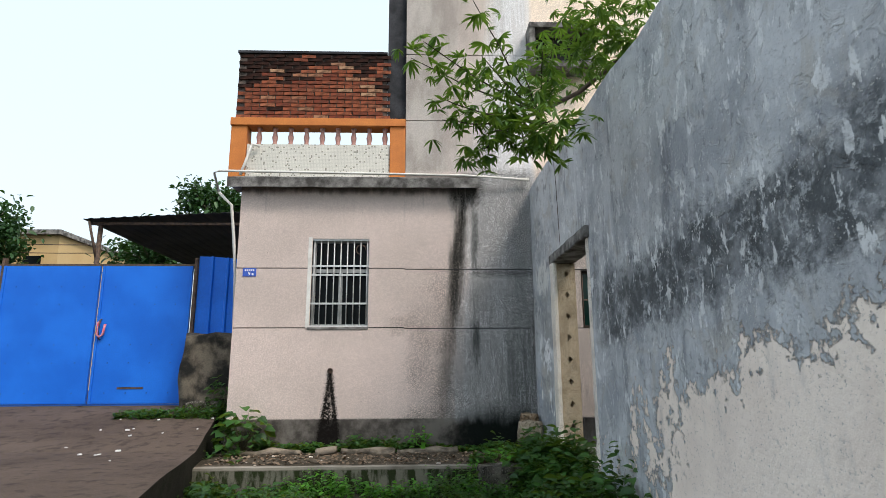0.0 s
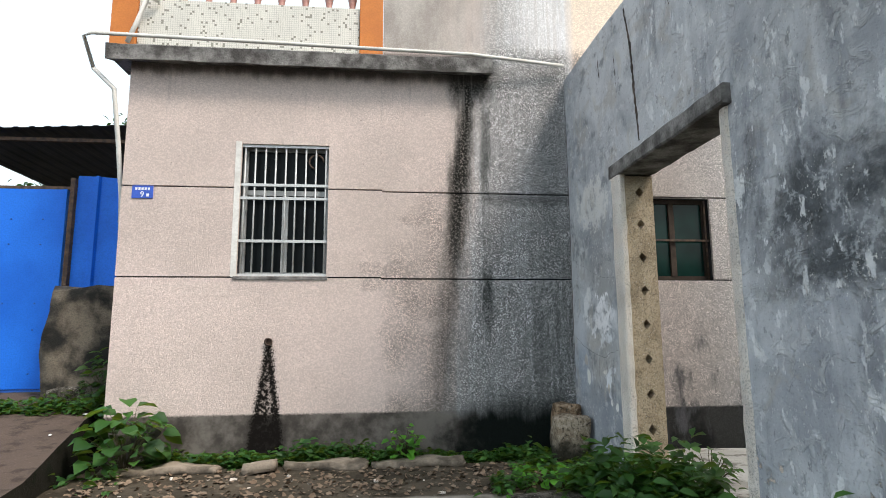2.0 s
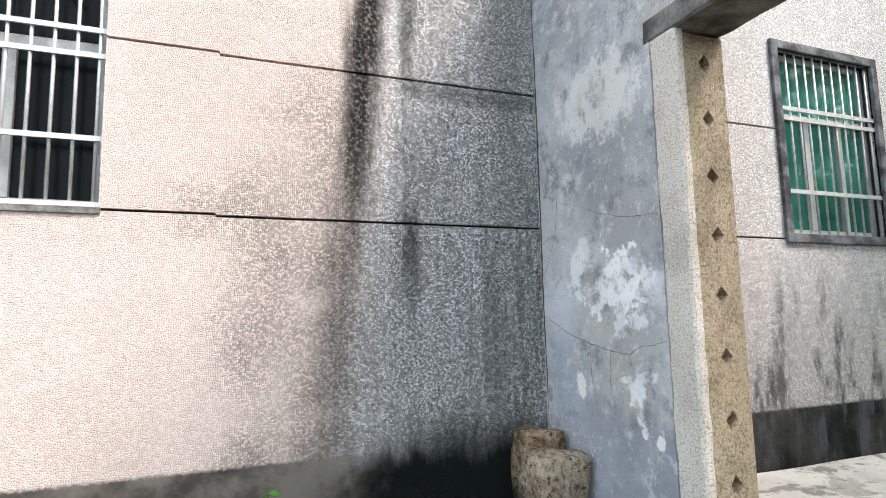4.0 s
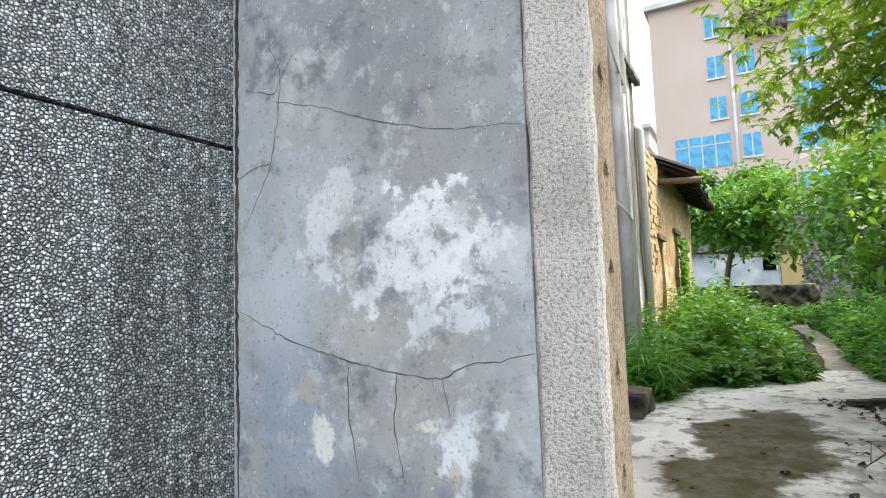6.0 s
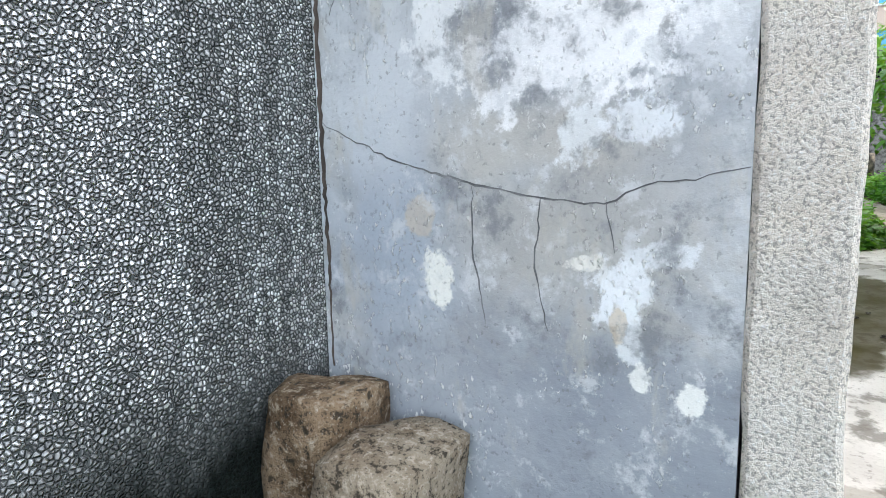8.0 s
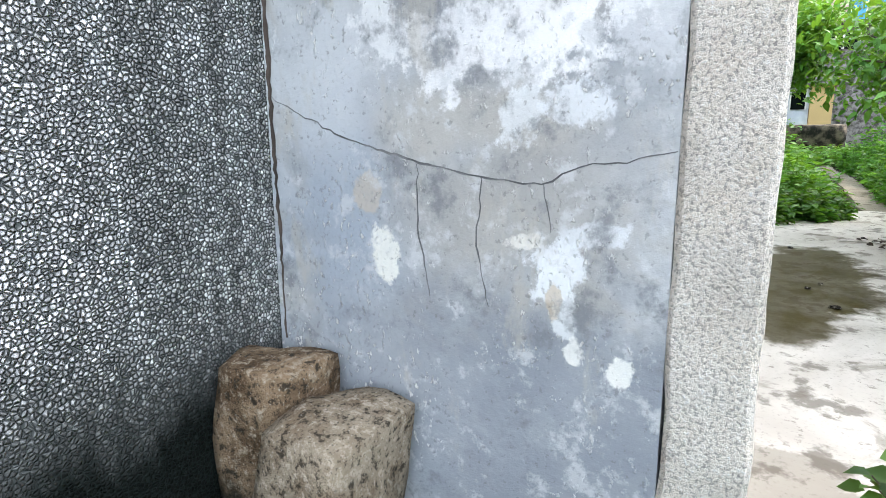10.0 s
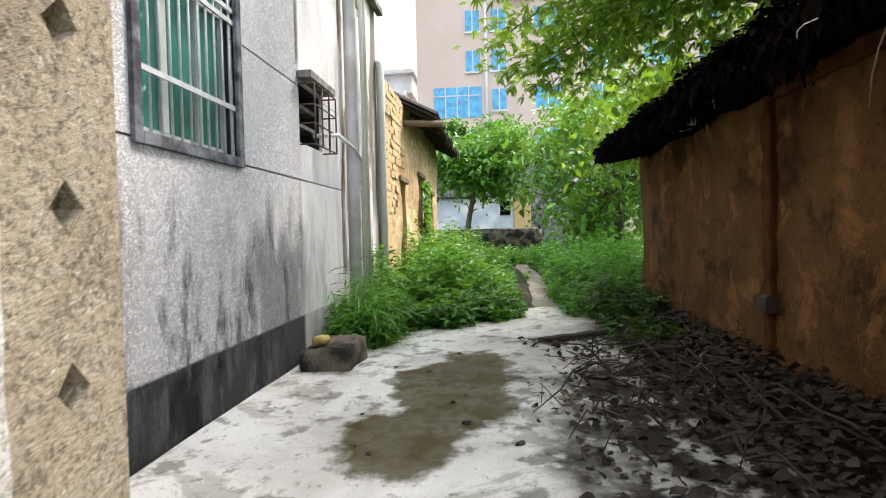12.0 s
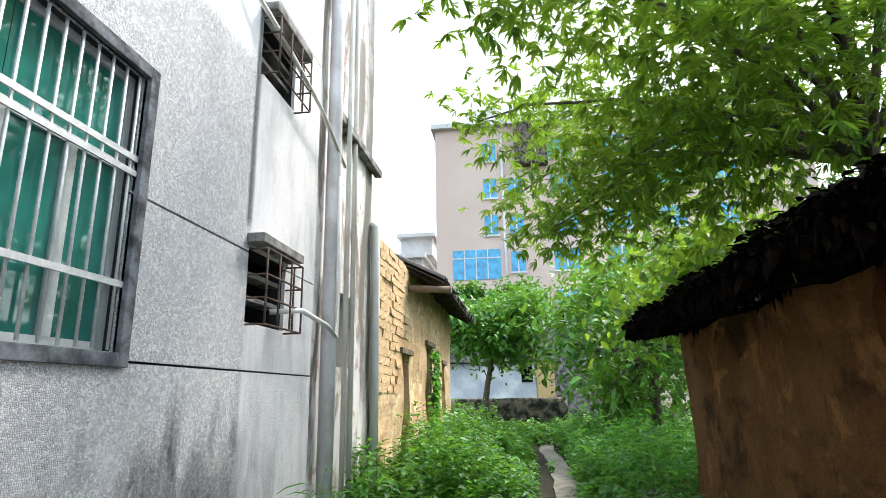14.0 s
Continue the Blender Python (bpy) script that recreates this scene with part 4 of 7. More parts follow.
def jamb_with_holes(bm, x0, x1, y, z0, n, pitch):
    """Flat face towards -y with a row of diamond sockets."""
    xm = (x0 + x1) / 2 + 0.02
    for k in range(n):
        a, b = z0 + k * pitch, z0 + (k + 1) * pitch
        c = (a + b) / 2
        dx, dz = 0.034, 0.042
        j = 0.006 * math.sin(k * 2.3)
        rect = [(x0, a), (xm, a), (x1, a), (x1, c), (x1, b), (xm, b), (x0, b), (x0, c)]
        dia = [(xm + j, c - dz), (xm + dx, c), (xm - j, c + dz), (xm - dx, c)]
        r = [bm.verts.new((p, y, q)) for p, q in rect]
        d = [bm.verts.new((p, y, q)) for p, q in dia]
        e = [bm.verts.new((p * 0.85 + xm * 0.15, y + 0.095, q * 0.85 + c * 0.15)) for p, q in dia]
        for i, o in enumerate(((1, 2, 3), (3, 4, 5), (5, 6, 7), (7, 0, 1))):
            bm.faces.new((r[o[0]], r[o[1]], r[o[2]], d[(i + 1) % 4], d[i]))
        for i in range(4):
            bm.faces.new((d[i], d[(i + 1) % 4], e[(i + 1) % 4], e[i]))
        bm.faces.new(e)


def rough_bar(bm, x0, x1, y0, y1, z0, z1, d=0.1, amp=0.006):
    """A cast bar with knocked edges: box grid along its longest side, corners jittered."""
    long = max((x1 - x0, 0), (y1 - y0, 1), (z1 - z0, 2))[1]
    lo, hi = ((x0, x1), (y0, y1), (z0, z1))[long]
    rings = []
    for s in steps(lo, hi, d):
        ring = []
        dims = [(x0, x1), (y0, y1), (z0, z1)]
        o = [i for i in range(3) if i != long]
        for a, b, ca, cb in ((0, 0, 1, 0), (0, 0, 0, 1), (0, 1, 0, -1), (0, 1, 1, 0), (1, 1, -1, 0), (1, 1, 0, -1), (1, 0, 0, 1), (1, 0, -1, 0)):
            p = [0, 0, 0]
            p[long] = s
            p[o[0]] = dims[o[0]][a] + ca * 0.012
            p[o[1]] = dims[o[1]][b] + cb * 0.012
            q = Vector(p)
            n3 = Vector((noise.noise(q * 9), noise.noise(q * 9 + Vector((7, 1, 3))), noise.noise(q * 9 + Vector((2, 8, 5)))))
            n3[long] = 0
            ring.append(bm.verts.new(q + n3 * amp))
        rings.append(ring)
    for a, b in zip(rings, rings[1:]):
        for i in range(8):
            bm.faces.new((a[i], a[(i + 1) % 8], b[(i + 1) % 8], b[i]))
    bm.faces.new(rings[0])
    bm.faces.new(rings[-1])


def doorway():
    t = structure(new("door_frame"), "cast concrete door frame with chipped edges and socket holes", "door frame")
    bm = bmesh.new()
    rough_bar(bm, wall_x(7.2) - 0.008, wall_x(7.2) + 0.05, 7.102, 7.268, -0.1, 2.362, 0.025, 0.007)
    box(bm, wall_x(7.2) + 0.045, 1.905, 7.212, 7.266, -0.1, 2.36)
    part("post", bm, M_POST, t, "chipped pale concrete post")
    bm = bmesh.new()
    jamb_with_holes(bm, wall_x(7.2) + 0.012, 1.905, 7.112, -0.02, 9, 0.2635)
    part("jamb", bm, M_POSTIN, t, "tan concrete face with a row of diamond sockets")
    box_part("jamb_back", (1.89, 1.906, 7.114, 7.21, -0.1, 2.36), M_POSTIN, t)
    bm = bmesh.new()
    rough_bar(bm, wall_x(6.5) - 0.03, 1.92, 5.66, 7.30, 2.364, 2.485, 0.08, 0.009)
    part("lintel", bm, M_EAVE, t, "stained concrete lintel")
    bm = bmesh.new()
    rough_bar(bm, wall_x(5.74) - 0.012, 1.95, 5.695, 5.775, -0.1, 2.362, 0.08, 0.009)
    part("post", bm, M_POST, t, "chipped pale concrete post")


doorway()


# ---------- windows ----------
def barred_window(name, win, depth, label, glass, frame_mat, cols, rails, bars, bar_mat, bar_y, sill=None):
    x0, x1, z0, z1 = win
    t = structure(new(name), label, "window")
    y = HOUSE_Y + depth
    fw = 0.045
    bm = bmesh.new()
    for d in ((x0, x0 + fw, y, y + 0.05, z0, z1), (x1 - fw, x1, y, y + 0.05, z0, z1), (x0 + fw, x1 - fw, y, y + 0.05, z0, z0 + fw), (x0 + fw, x1 - fw, y, y + 0.05, z1 - fw, z1)):
        box(bm, *d)
    for z in rails:
        box(bm, x0 + fw, x1 - fw, y + 0.003, y + 0.047, z - 0.025, z + 0.025)
    for c in cols:
        box(bm, c - 0.028, c + 0.028, y - 0.008, y + 0.042, z0 + fw, z1 - fw if not rails else rails[-1] - 0.025)
    part("window_frame", bm, frame_mat, t)
    edges = [x0 + fw] + [c for c in cols] + [x1 - fw]
    for a, b in zip(edges, edges[1:]):
        box_part("pane", (a + 0.002, b - 0.002, y + 0.02, y + 0.026, z0 + fw, z1 - fw), glass, t)
    for i in range(bars):
        x = x0 + 0.03 + (x1 - x0 - 0.06) * i / (bars - 1)
        bm = bmesh.new()
        tube(bm, [(x, bar_y, z0 + 0.01), (x, bar_y, (z0 + z1) / 2), (x, bar_y, z1 - 0.01)], 0.0085, 7)
        part("bar", bm, bar_mat, t)
    return t


w1 = barred_window("window_1", WIN_1, 0.10, "barred aluminium window with dark panes", M_DARKGLASS, M_GREYALU, [-1.2], [2.47], 9, M_STEEL, HOUSE_Y + 0.035)
for z in (1.662, 1.985, 2.40, 2.53, 2.915):
    box_part("crossbar", (WIN_1[0], WIN_1[1], HOUSE_Y + 0.018, HOUSE_Y + 0.03, z - 0.013, z + 0.013), M_STEEL, w1)
box_part("reveal", (WIN_1[0] - 0.055, WIN_1[0] - 0.002, HOUSE_Y - 0.004, HOUSE_Y + 0.03, WIN_1[2] - 0.01, WIN_1[3] + 0.02), M_WHITE, w1, "white painted edge")
box_part("sill", (WIN_1[0] - 0.03, WIN_1[1] + 0.01, HOUSE_Y - 0.012, HOUSE_Y + 0.09, WIN_1[2] - 0.035, WIN_1[2] - 0.002), M_EAVE, w1, "thin cement sill", 0.004)
bm = bmesh.new()
ring = [(-0.91 + 0.07 * math.cos(a), HOUSE_Y + 0.06, 2.78 + 0.07 * math.sin(a)) for a in (math.tau * i / 20 for i in range(16))]
tube(bm, ring, 0.009, 6)
part("wire_loop", bm, M_RUST, w1, "coil of dark wire behind the bars")

w2 = barred_window("window_2", WIN_2, 0.08, "small window with dark green panes", M_DIMGLASS, M_DARKWOOD, [2.70], [], 2, M_RUST, HOUSE_Y + 0.05)
box_part("crossbar", (WIN_2[0], WIN_2[1], HOUSE_Y + 0.045, HOUSE_Y + 0.06, 2.03, 2.05), M_RUST, w2)

w3 = barred_window("window_3", WIN_3, 0.07, "large barred window with green tinted glass", M_GREENGLASS, M_ALU, [4.12, 4.5], [2.62], 11, M_STEEL, HOUSE_Y + 0.02)
for z in (2.0, 2.58, 2.66):
    box_part("crossbar", (WIN_3[0], WIN_3[1], HOUSE_Y - 0.002, HOUSE_Y + 0.011, z - 0.016, z + 0.016), M_STEEL, w3)
M_SURROUND = plain("dark_cement", (0.035, 0.035, 0.04), (0.19, 0.20, 0.22), 7.0, 0.9, 0.4)
for d in ((3.70, 3.77, 1.60, 3.20), (4.86, 4.93, 1.60, 3.20), (3.77, 4.86, 3.13, 3.20), (3.77, 4.86, 1.60, 1.668)):
    box_part("surround", (d[0], d[1], HOUSE_Y - 0.028, HOUSE_Y + 0.02, d[2], d[3]), M_SURROUND, w3, "dark cement surround", 0.006)


def slot_window(win):
    """Narrow kitchen slot with a hood above and a rusty cage in front."""
    x0, x1, z0, z1 = win
    t = thing("slot_window", "small unglazed wall slot with concrete hood and rusty cage", "window", "slots in the house wall")
    box_part("hood", (x0 - 0.05, x1 + 0.05, HOUSE_Y - 0.14, HOUSE_Y - 0.002, z1 + 0.02, z1 + 0.09), M_EAVE, t, "concrete hood", 0.008)
    for i, z in enumerate((z0 + 0.18, z0 + 0.36)):
        box_part("shelf", (x0, x1, HOUSE_Y + 0.06, HOUSE_Y + 0.2, z, z + 0.035), M_EAVE, t)
    y0, y1 = HOUSE_Y - 0.15, HOUSE_Y - 0.004
    for z in (z0 - 0.02, z0 + 0.17, z0 + 0.34, z1 - 0.02):
        bm = bmesh.new()
        tube(bm, [(x0, y1, z), (x0, y0, z), (x1, y0, z), (x1, y1, z)], 0.008, 6)
        part("cage_ring", bm, M_RUST, t)
    for x, y in ((x0, y0), (x0 + 0.22, y0), (x0 + 0.45, y0), (x1, y0), (x1, (y0 + y1) / 2)):
        bm = bmesh.new()
        tube(bm, [(x, y, z0 - 0.02), (x, y, z1 - 0.02)], 0.008, 6)
        part("cage_bar", bm, M_RUST, t)
    return t


slot_window(SLOT_1)
slot_window(SLOT_2)


# ---------- damp section and its pipes ----------
bm = bmesh.new()
pierced(bm, steps(7.505, 9.68, 0.3), steps(-0.1, 10.5, 0.6), [(8.25, 8.85, 1.75, 2.55)], lambda u, v, s: (u, HOUSE_Y + 0.012 + 0.22 * s + 0.015 * (1 - s) * wob(u, v, 2, 1.5), v))
structure(part("wall_damp", bm, M_PEEL), "flaking limewashed wall section with black damp", "wall")
structure(box_part("ledge", (7.9, 9.78, HOUSE_Y - 0.10, HOUSE_Y, 4.42, 4.52), M_EAVE, None, "", 0.01), "thin concrete ledge on the damp wall", "ledge")
structure(box_part("wall_end", (9.45, 9.68, 8.52, 14.0, -0.1, 10.5), M_PEEL), "end wall of the house", "wall")
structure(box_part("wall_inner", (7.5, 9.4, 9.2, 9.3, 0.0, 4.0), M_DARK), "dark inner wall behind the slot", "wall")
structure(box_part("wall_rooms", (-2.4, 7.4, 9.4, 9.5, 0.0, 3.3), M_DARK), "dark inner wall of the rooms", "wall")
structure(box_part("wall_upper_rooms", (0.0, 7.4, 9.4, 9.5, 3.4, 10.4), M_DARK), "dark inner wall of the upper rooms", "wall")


def pipe(name, pts, r, mat, label, sides=10):
    bm = bmesh.new()
    tube(bm, pts, r, sides)
    return tagged(part(name, bm, mat), label, "pipe")


pipe("drain_pipe", [(7.72, HOUSE_Y - 0.09, 0.0), (7.72, HOUSE_Y - 0.09, 5.0), (7.72, HOUSE_Y - 0.09, 10.4)], 0.075, M_PVCGREY, "wide grey plastic downpipe on the house wall", 16)
pipe("water_pipe", [(8.15, HOUSE_Y - 0.12, 0.0), (8.15, HOUSE_Y - 0.12, 5.0), (8.15, HOUSE_Y - 0.12, 10.4)], 0.028, M_PVC, "thin white plastic water pipe on the wall")
pipe("water_pipe", [(8.62, HOUSE_Y - 0.05, 0.0), (8.62, HOUSE_Y - 0.05, 10.4)], 0.03, M_PVC, "thin white plastic water pipe on the wall")
pipe("drain_pipe", [(9.62, HOUSE_Y - 0.06, 0.0), (9.62, HOUSE_Y - 0.06, 3.65), (9.66, HOUSE_Y - 0.02, 3.72)], 0.06, M_PVC, "short white plastic downpipe at the house end", 14)
pipe("drain_pipe", [(6.6, HOUSE_Y + 0.02, 2.10), (6.72, HOUSE_Y - 0.2, 2.12), (7.3, HOUSE_Y - 0.22, 2.06), (7.55, HOUSE_Y - 0.22, 1.98), (7.57, HOUSE_Y - 0.22, 2.4), (7.6, HOUSE_Y - 0.2, 3.6)], 0.022, M_PVC, "white plastic sink pipe leaving the slot")
pipe("water_pipe", [(4.9, HOUSE_Y - 0.03, 4.55), (5.6, HOUSE_Y - 0.04, 4.5), (6.2, HOUSE_Y - 0.12, 4.32), (7.1, HOUSE_Y - 0.16, 4.1), (7.95, HOUSE_Y - 0.14, 3.85)], 0.02, M_PVC, "thin white plastic pipe slung across the wall")
pipe("water_pipe", [(-2.98, 8.2, 3.60), (-3.03, 8.08, 3.86), (-2.95, 8.06, 3.885), (-1.2, 8.07, 3.865), (0.6, 8.1, 3.85), (1.58, 8.22, 3.83)], 0.018, M_PVC, "white plastic pipe lying along the eave")
pipe("water_pipe", [(-2.98, 8.2, 3.60), (-2.80, 8.24, 3.42), (-2.75, 8.3, 2.9), (-2.73, 8.4, 2.4), (-2.72, 8.5, 1.4)], 0.022, M_PVC, "white plastic pipe bending down the house corner")
pipe("water_pipe", [(-2.45, 8.25, 4.34), (-2.55, 8.22, 4.36), (-2.62, 8.2, 4.1), (-2.68, 8.16, 3.86)], 0.022, M_PVC, "white plastic pipe leaving the parapet")


# ---------- number plate ----------
def number_plate():
    x0, x1, z0, z1 = -2.585, -2.395, 2.372, 2.495
    t = thing("number_plate", "blue enamel house number plate with white figures on the wall", "sign")
    box_part("plate", (x0, x1, HOUSE_Y - 0.008, HOUSE_Y - 0.001, z0, z1), M_PLATE, t, "", 0.002)
    for i in range(5):
        a = x0 + 0.03 + i * 0.028
        box_part("character_bar", (a, a + 0.018, HOUSE_Y - 0.0105, HOUSE_Y - 0.0085, z1 - 0.045, z1 - 0.02), M_ENAMEL, t)
    box_part("character_bar", (x1 - 0.06, x1 - 0.035, HOUSE_Y - 0.0105, HOUSE_Y - 0.0085, z0 + 0.018, z0 + 0.045), M_ENAMEL, t)
    cu = bpy.data.curves.new("figure", "FONT")
    cu.body, cu.size, cu.extrude = "9", 0.075, 0.001
    tmp = bpy.data.objects.new("figure", cu)
    scene.collection.objects.link(tmp)
    me = bpy.data.meshes.new_from_object(tmp.evaluated_get(bpy.context.evaluated_depsgraph_get()))
    bpy.data.objects.remove(tmp)
    me.materials.clear()
    me.materials.append(M_ENAMEL)
    fig = new("figure", me)
    fig.parent = t
    fig.matrix_basis = pose(x0 + 0.075, HOUSE_Y - 0.0095, z0 + 0.014, 90, 0, 0)


number_plate()


# ---------- gate, pier, shed behind ----------
def gate():
    y = 9.4
    t = thing("metal_gate", "closed bright blue sheet metal double gate with dark gaps", "gate")
    z0, z1 = 0.56, 2.72
    edges = [-9.6, -6.75, -5.19, -3.72]
    for a, b in zip(edges, edges[1:]):
        leaf = box_part("leaf", (a + 0.02, b - 0.02, y, y + 0.045, z0, z1), M_BLUE, t, "", 0.004)
        for d in ((a + 0.02, a + 0.06, z0, z1), (b - 0.06, b - 0.02, z0, z1)):
            box_part("stile", (d[0], d[1], y - 0.012, y - 0.001, d[2], d[3]), M_BLUE, leaf)
        for z in (z0 + 0.16, z0 + 0.62, z0 + 0.9, z1 - 0.62, z1 - 0.34):
            for i in range(4):
                x = a + 0.25 + (b - a - 0.5) * i / 3
                bm = bmesh.new()
                lathe(bm, [(0.011, 0), (0.010, 0.005), (0.004, 0.009)], 6)
                r = part("rivet", bm, M_BLUEDARK, leaf)
                r.matrix_basis = pose(x, y - 0.001, z, 90, 0, 0)
    box_part("top_rail", (-9.6, -3.70, y + 0.005, y + 0.06, z1 + 0.003, z1 + 0.035), M_RUST, t, "dark iron top rail")
    box_part("bottom_rail", (-9.6, -3.70, y + 0.01, y + 0.04, z0 - 0.03, z0 - 0.003), M_BLUEDARK, t)
    for x in (-3.69, -6.75):
        box_part("post", (x - 0.022, x + 0.022, y - 0.01, y + 0.07, 0.5, z1 + 0.13), M_RUST, t, "dark iron post")
    bm = bmesh.new()
    tube(bm, [(-5.12, y - 0.005, 1.82), (-5.12, y - 0.06, 1.80), (-5.13, y - 0.06, 1.62), (-5.08, y - 0.05, 1.58), (-5.03, y - 0.06, 1.62), (-5.02, y - 0.04, 1.78)], 0.02, 7)
    part("ribbon", bm, M_RIBBON, t, "faded red ribbon through the handle")
    bm = bmesh.new()
    tube(bm, [(-5.10, y - 0.004, 1.86), (-5.10, y - 0.05, 1.84), (-5.10, y - 0.05, 1.56), (-5.10, y - 0.004, 1.54)], 0.012, 7)
    part("handle", bm, M_RUST, t, "iron pull handle")
    box_part("letter_slot", (-4.75, -4.35, y - 0.006, y - 0.001, 0.78, 0.81), M_RUST, t, "rusted slot")


gate()


def ribbed_panel():
    """Corrugated sheets between the gate and the house, one part a sheet, on a rail."""
    t = thing("metal_fence", "blue ribbed sheet metal fence panel beside the gate", "fence")
    for k in range(4):
        x = -3.66 + 0.25 * k
        prof = [(x, 9.44), (x + 0.19, 9.44), (x + 0.205, 9.40), (x + 0.235, 9.40), (x + 0.25, 9.44)]
        bm = bmesh.new()
        low = [bm.verts.new((a, b, 0.6)) for a, b in prof]
        top = [bm.verts.new((a, b, 2.86 + 0.03 * math.sin(a * 3))) for a, b in prof]
        for i in range(len(prof) - 1):
            bm.faces.new((low[i], low[i + 1], top[i + 1], top[i]))
        g = bmesh.ops.extrude_face_region(bm, geom=list(bm.faces))
        bmesh.ops.translate(bm, vec=(0, 0.004, 0), verts=[v for v in g["geom"] if isinstance(v, bmesh.types.BMVert)])
        part("sheet", bm, M_BLUE, t)
    box_part("rail", (-3.66, -2.68, 9.446, 9.48, 2.5, 2.54), M_BLUEDARK, t, "dark rail behind the sheets")


ribbed_panel()


def rubble(bm, x0, x1, y0, y1, z0, z1, d=0.12, amp=0.03, seed=0):
    """A worn block: gridded box with uneven faces and rounded corners."""
    cx, cy, cz = (x0 + x1) / 2, (y0 + y1) / 2, (z0 + z1) / 2
    hx, hy, hz = (x1 - x0) / 2, (y1 - y0) / 2, (z1 - z0) / 2
    n0 = len(bm.verts)
    cache = {}

    def vert(p):
        key = tuple(round(c, 5) for c in p)
        if key not in cache:
            q = Vector(p)
            f = [abs(p[i]) for i in range(3)]
            r = 1 - 0.10 * max(0, sum(f) - 2.0)
            w = Vector((cx + p[0] * hx * r, cy + p[1] * hy * r, cz + p[2] * hz * r))
            s = w * 4 + Vector((seed, seed * 2, 0))
            w += Vector((noise.noise(s), noise.noise(s + Vector((5, 2, 1))), noise.noise(s + Vector((1, 7, 3))))) * amp
            cache[key] = bm.verts.new(w)
        return cache[key]

    for axis, h in ((0, hx), (1, hy), (2, hz)):
        o = [i for i in range(3) if i != axis]
        n1 = max(2, round(2 * (hx, hy, hz)[o[0]] / d))
        n2 = max(2, round(2 * (hx, hy, hz)[o[1]] / d))
        for s in (-1, 1):
            for i in range(n1):
                for j in range(n2):
                    q = []
                    for a, b in ((i, j), (i + 1, j), (i + 1, j + 1), (i, j + 1)):
                        p = [0, 0, 0]
                        p[axis], p[o[0]], p[o[1]] = s, -1 + 2 * a / n1, -1 + 2 * b / n2
                        q.append(vert(p))
                    bm.faces.new(q).smooth = True


M_PIER = plain("mossy_cement", (0.018, 0.017, 0.015), (0.20, 0.165, 0.125), 3.6, 0.95, 0.6, dist=0.015)
bm = bmesh.new()
rubble(bm, -3.68, -2.70, 9.05, 9.33, 0.2, 1.63, 0.12, 0.03)
structure(part("wall_pier", bm, M_PIER), "short broken cement wall stub with black moss", "wall")


def shed_roof():
    bm = bmesh.new()
    prof = []
    x = -6.55
    while x < -2.0:
        prof += [(x, 0.0), (x + 0.1, 0.0), (x + 0.13, 0.012), (x + 0.18, 0.012), (x + 0.21, 0.0)]
        x += 0.21
    near = [bm.verts.new((a, 11.0, 3.93 + b + (a + 6.5) * 0.05)) for a, b in prof]
    far = [bm.verts.new((a + 0.1, 19.0, 3.86 + b + (a + 6.5) * 0.05)) for a, b in prof]
    for i in range(len(prof) - 1):
        bm.faces.new((near[i], near[i + 1], far[i + 1], far[i]))
    g = bmesh.ops.extrude_face_region(bm, geom=list(bm.faces))
    bmesh.ops.translate(bm, vec=(0, 0, -0.006), verts=[v for v in g["geom"] if isinstance(v, bmesh.types.BMVert)])
    t = thing("shed", "open shed with a dark sheet metal roof behind the gate", "shed")
    part("roof_sheet", bm, M_SHEET, t)
    for x, y in ((-6.3, 11.2), (-6.2, 18.8), (-3.0, 11.2), (-3.0, 18.8)):
        bm = bmesh.new()
        tube(bm, [(x, y, -0.1), (x, y, 3.9)], 0.045, 8)
        part("post", bm, M_RUST, t)
    bm = bmesh.new()
    tube(bm, [(-6.3, 11.2, 3.1), (-6.45, 11.05, 3.9)], 0.025, 6)
    part("brace", bm, M_RUST, t)
    box_part("purlin", (-6.5, -2.2, 11.15, 11.21, 3.85, 3.90), M_RUST, t)


shed_roof()


# ---------- alley: mud wall and its roof ----------
def mud_y(x):
    return 4.58 - 0.004 * (x - 5)


def mud_house():
    bm = bmesh.new()

    def place(u, v, s):
        b = 0.05 * wob(u, v, 1, 0.8) + 0.02 * wob(u, v, 5, 4)
        return (u, mud_y(u) - 0.35 * s + b * (1 - s), v + (0.05 * wob(u, 2, 2, 1.5) + 0.02 * wob(u, 1, 6, 7) if v > 1.9 else 0))

    pierced(bm, steps(2.1, 9.15, 0.16), steps(-0.1, 2.05, 0.16), [], place)
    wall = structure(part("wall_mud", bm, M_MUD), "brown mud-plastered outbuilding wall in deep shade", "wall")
    bm = bmesh.new()
    rough_bar(bm, 5.24, 5.36, mud_y(5.3) - 0.06, mud_y(5.3) + 0.045, 0.0, 2.02, 0.08, 0.022)
    part("post", bm, M_REDWOOD, wall, "reddish worn timber post let into the wall")
    bm = bmesh.new()
    rough_bar(bm, 5.21, 5.39, mud_y(5.3) - 0.05, mud_y(5.3) + 0.085, 0.50, 0.62, 0.04, 0.012)
    part("peg_block", bm, M_DARKWOOD, wall, "dark wooden block nailed to the post")
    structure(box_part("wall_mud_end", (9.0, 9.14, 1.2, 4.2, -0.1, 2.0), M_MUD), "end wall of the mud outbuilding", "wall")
    return wall


mud_house()


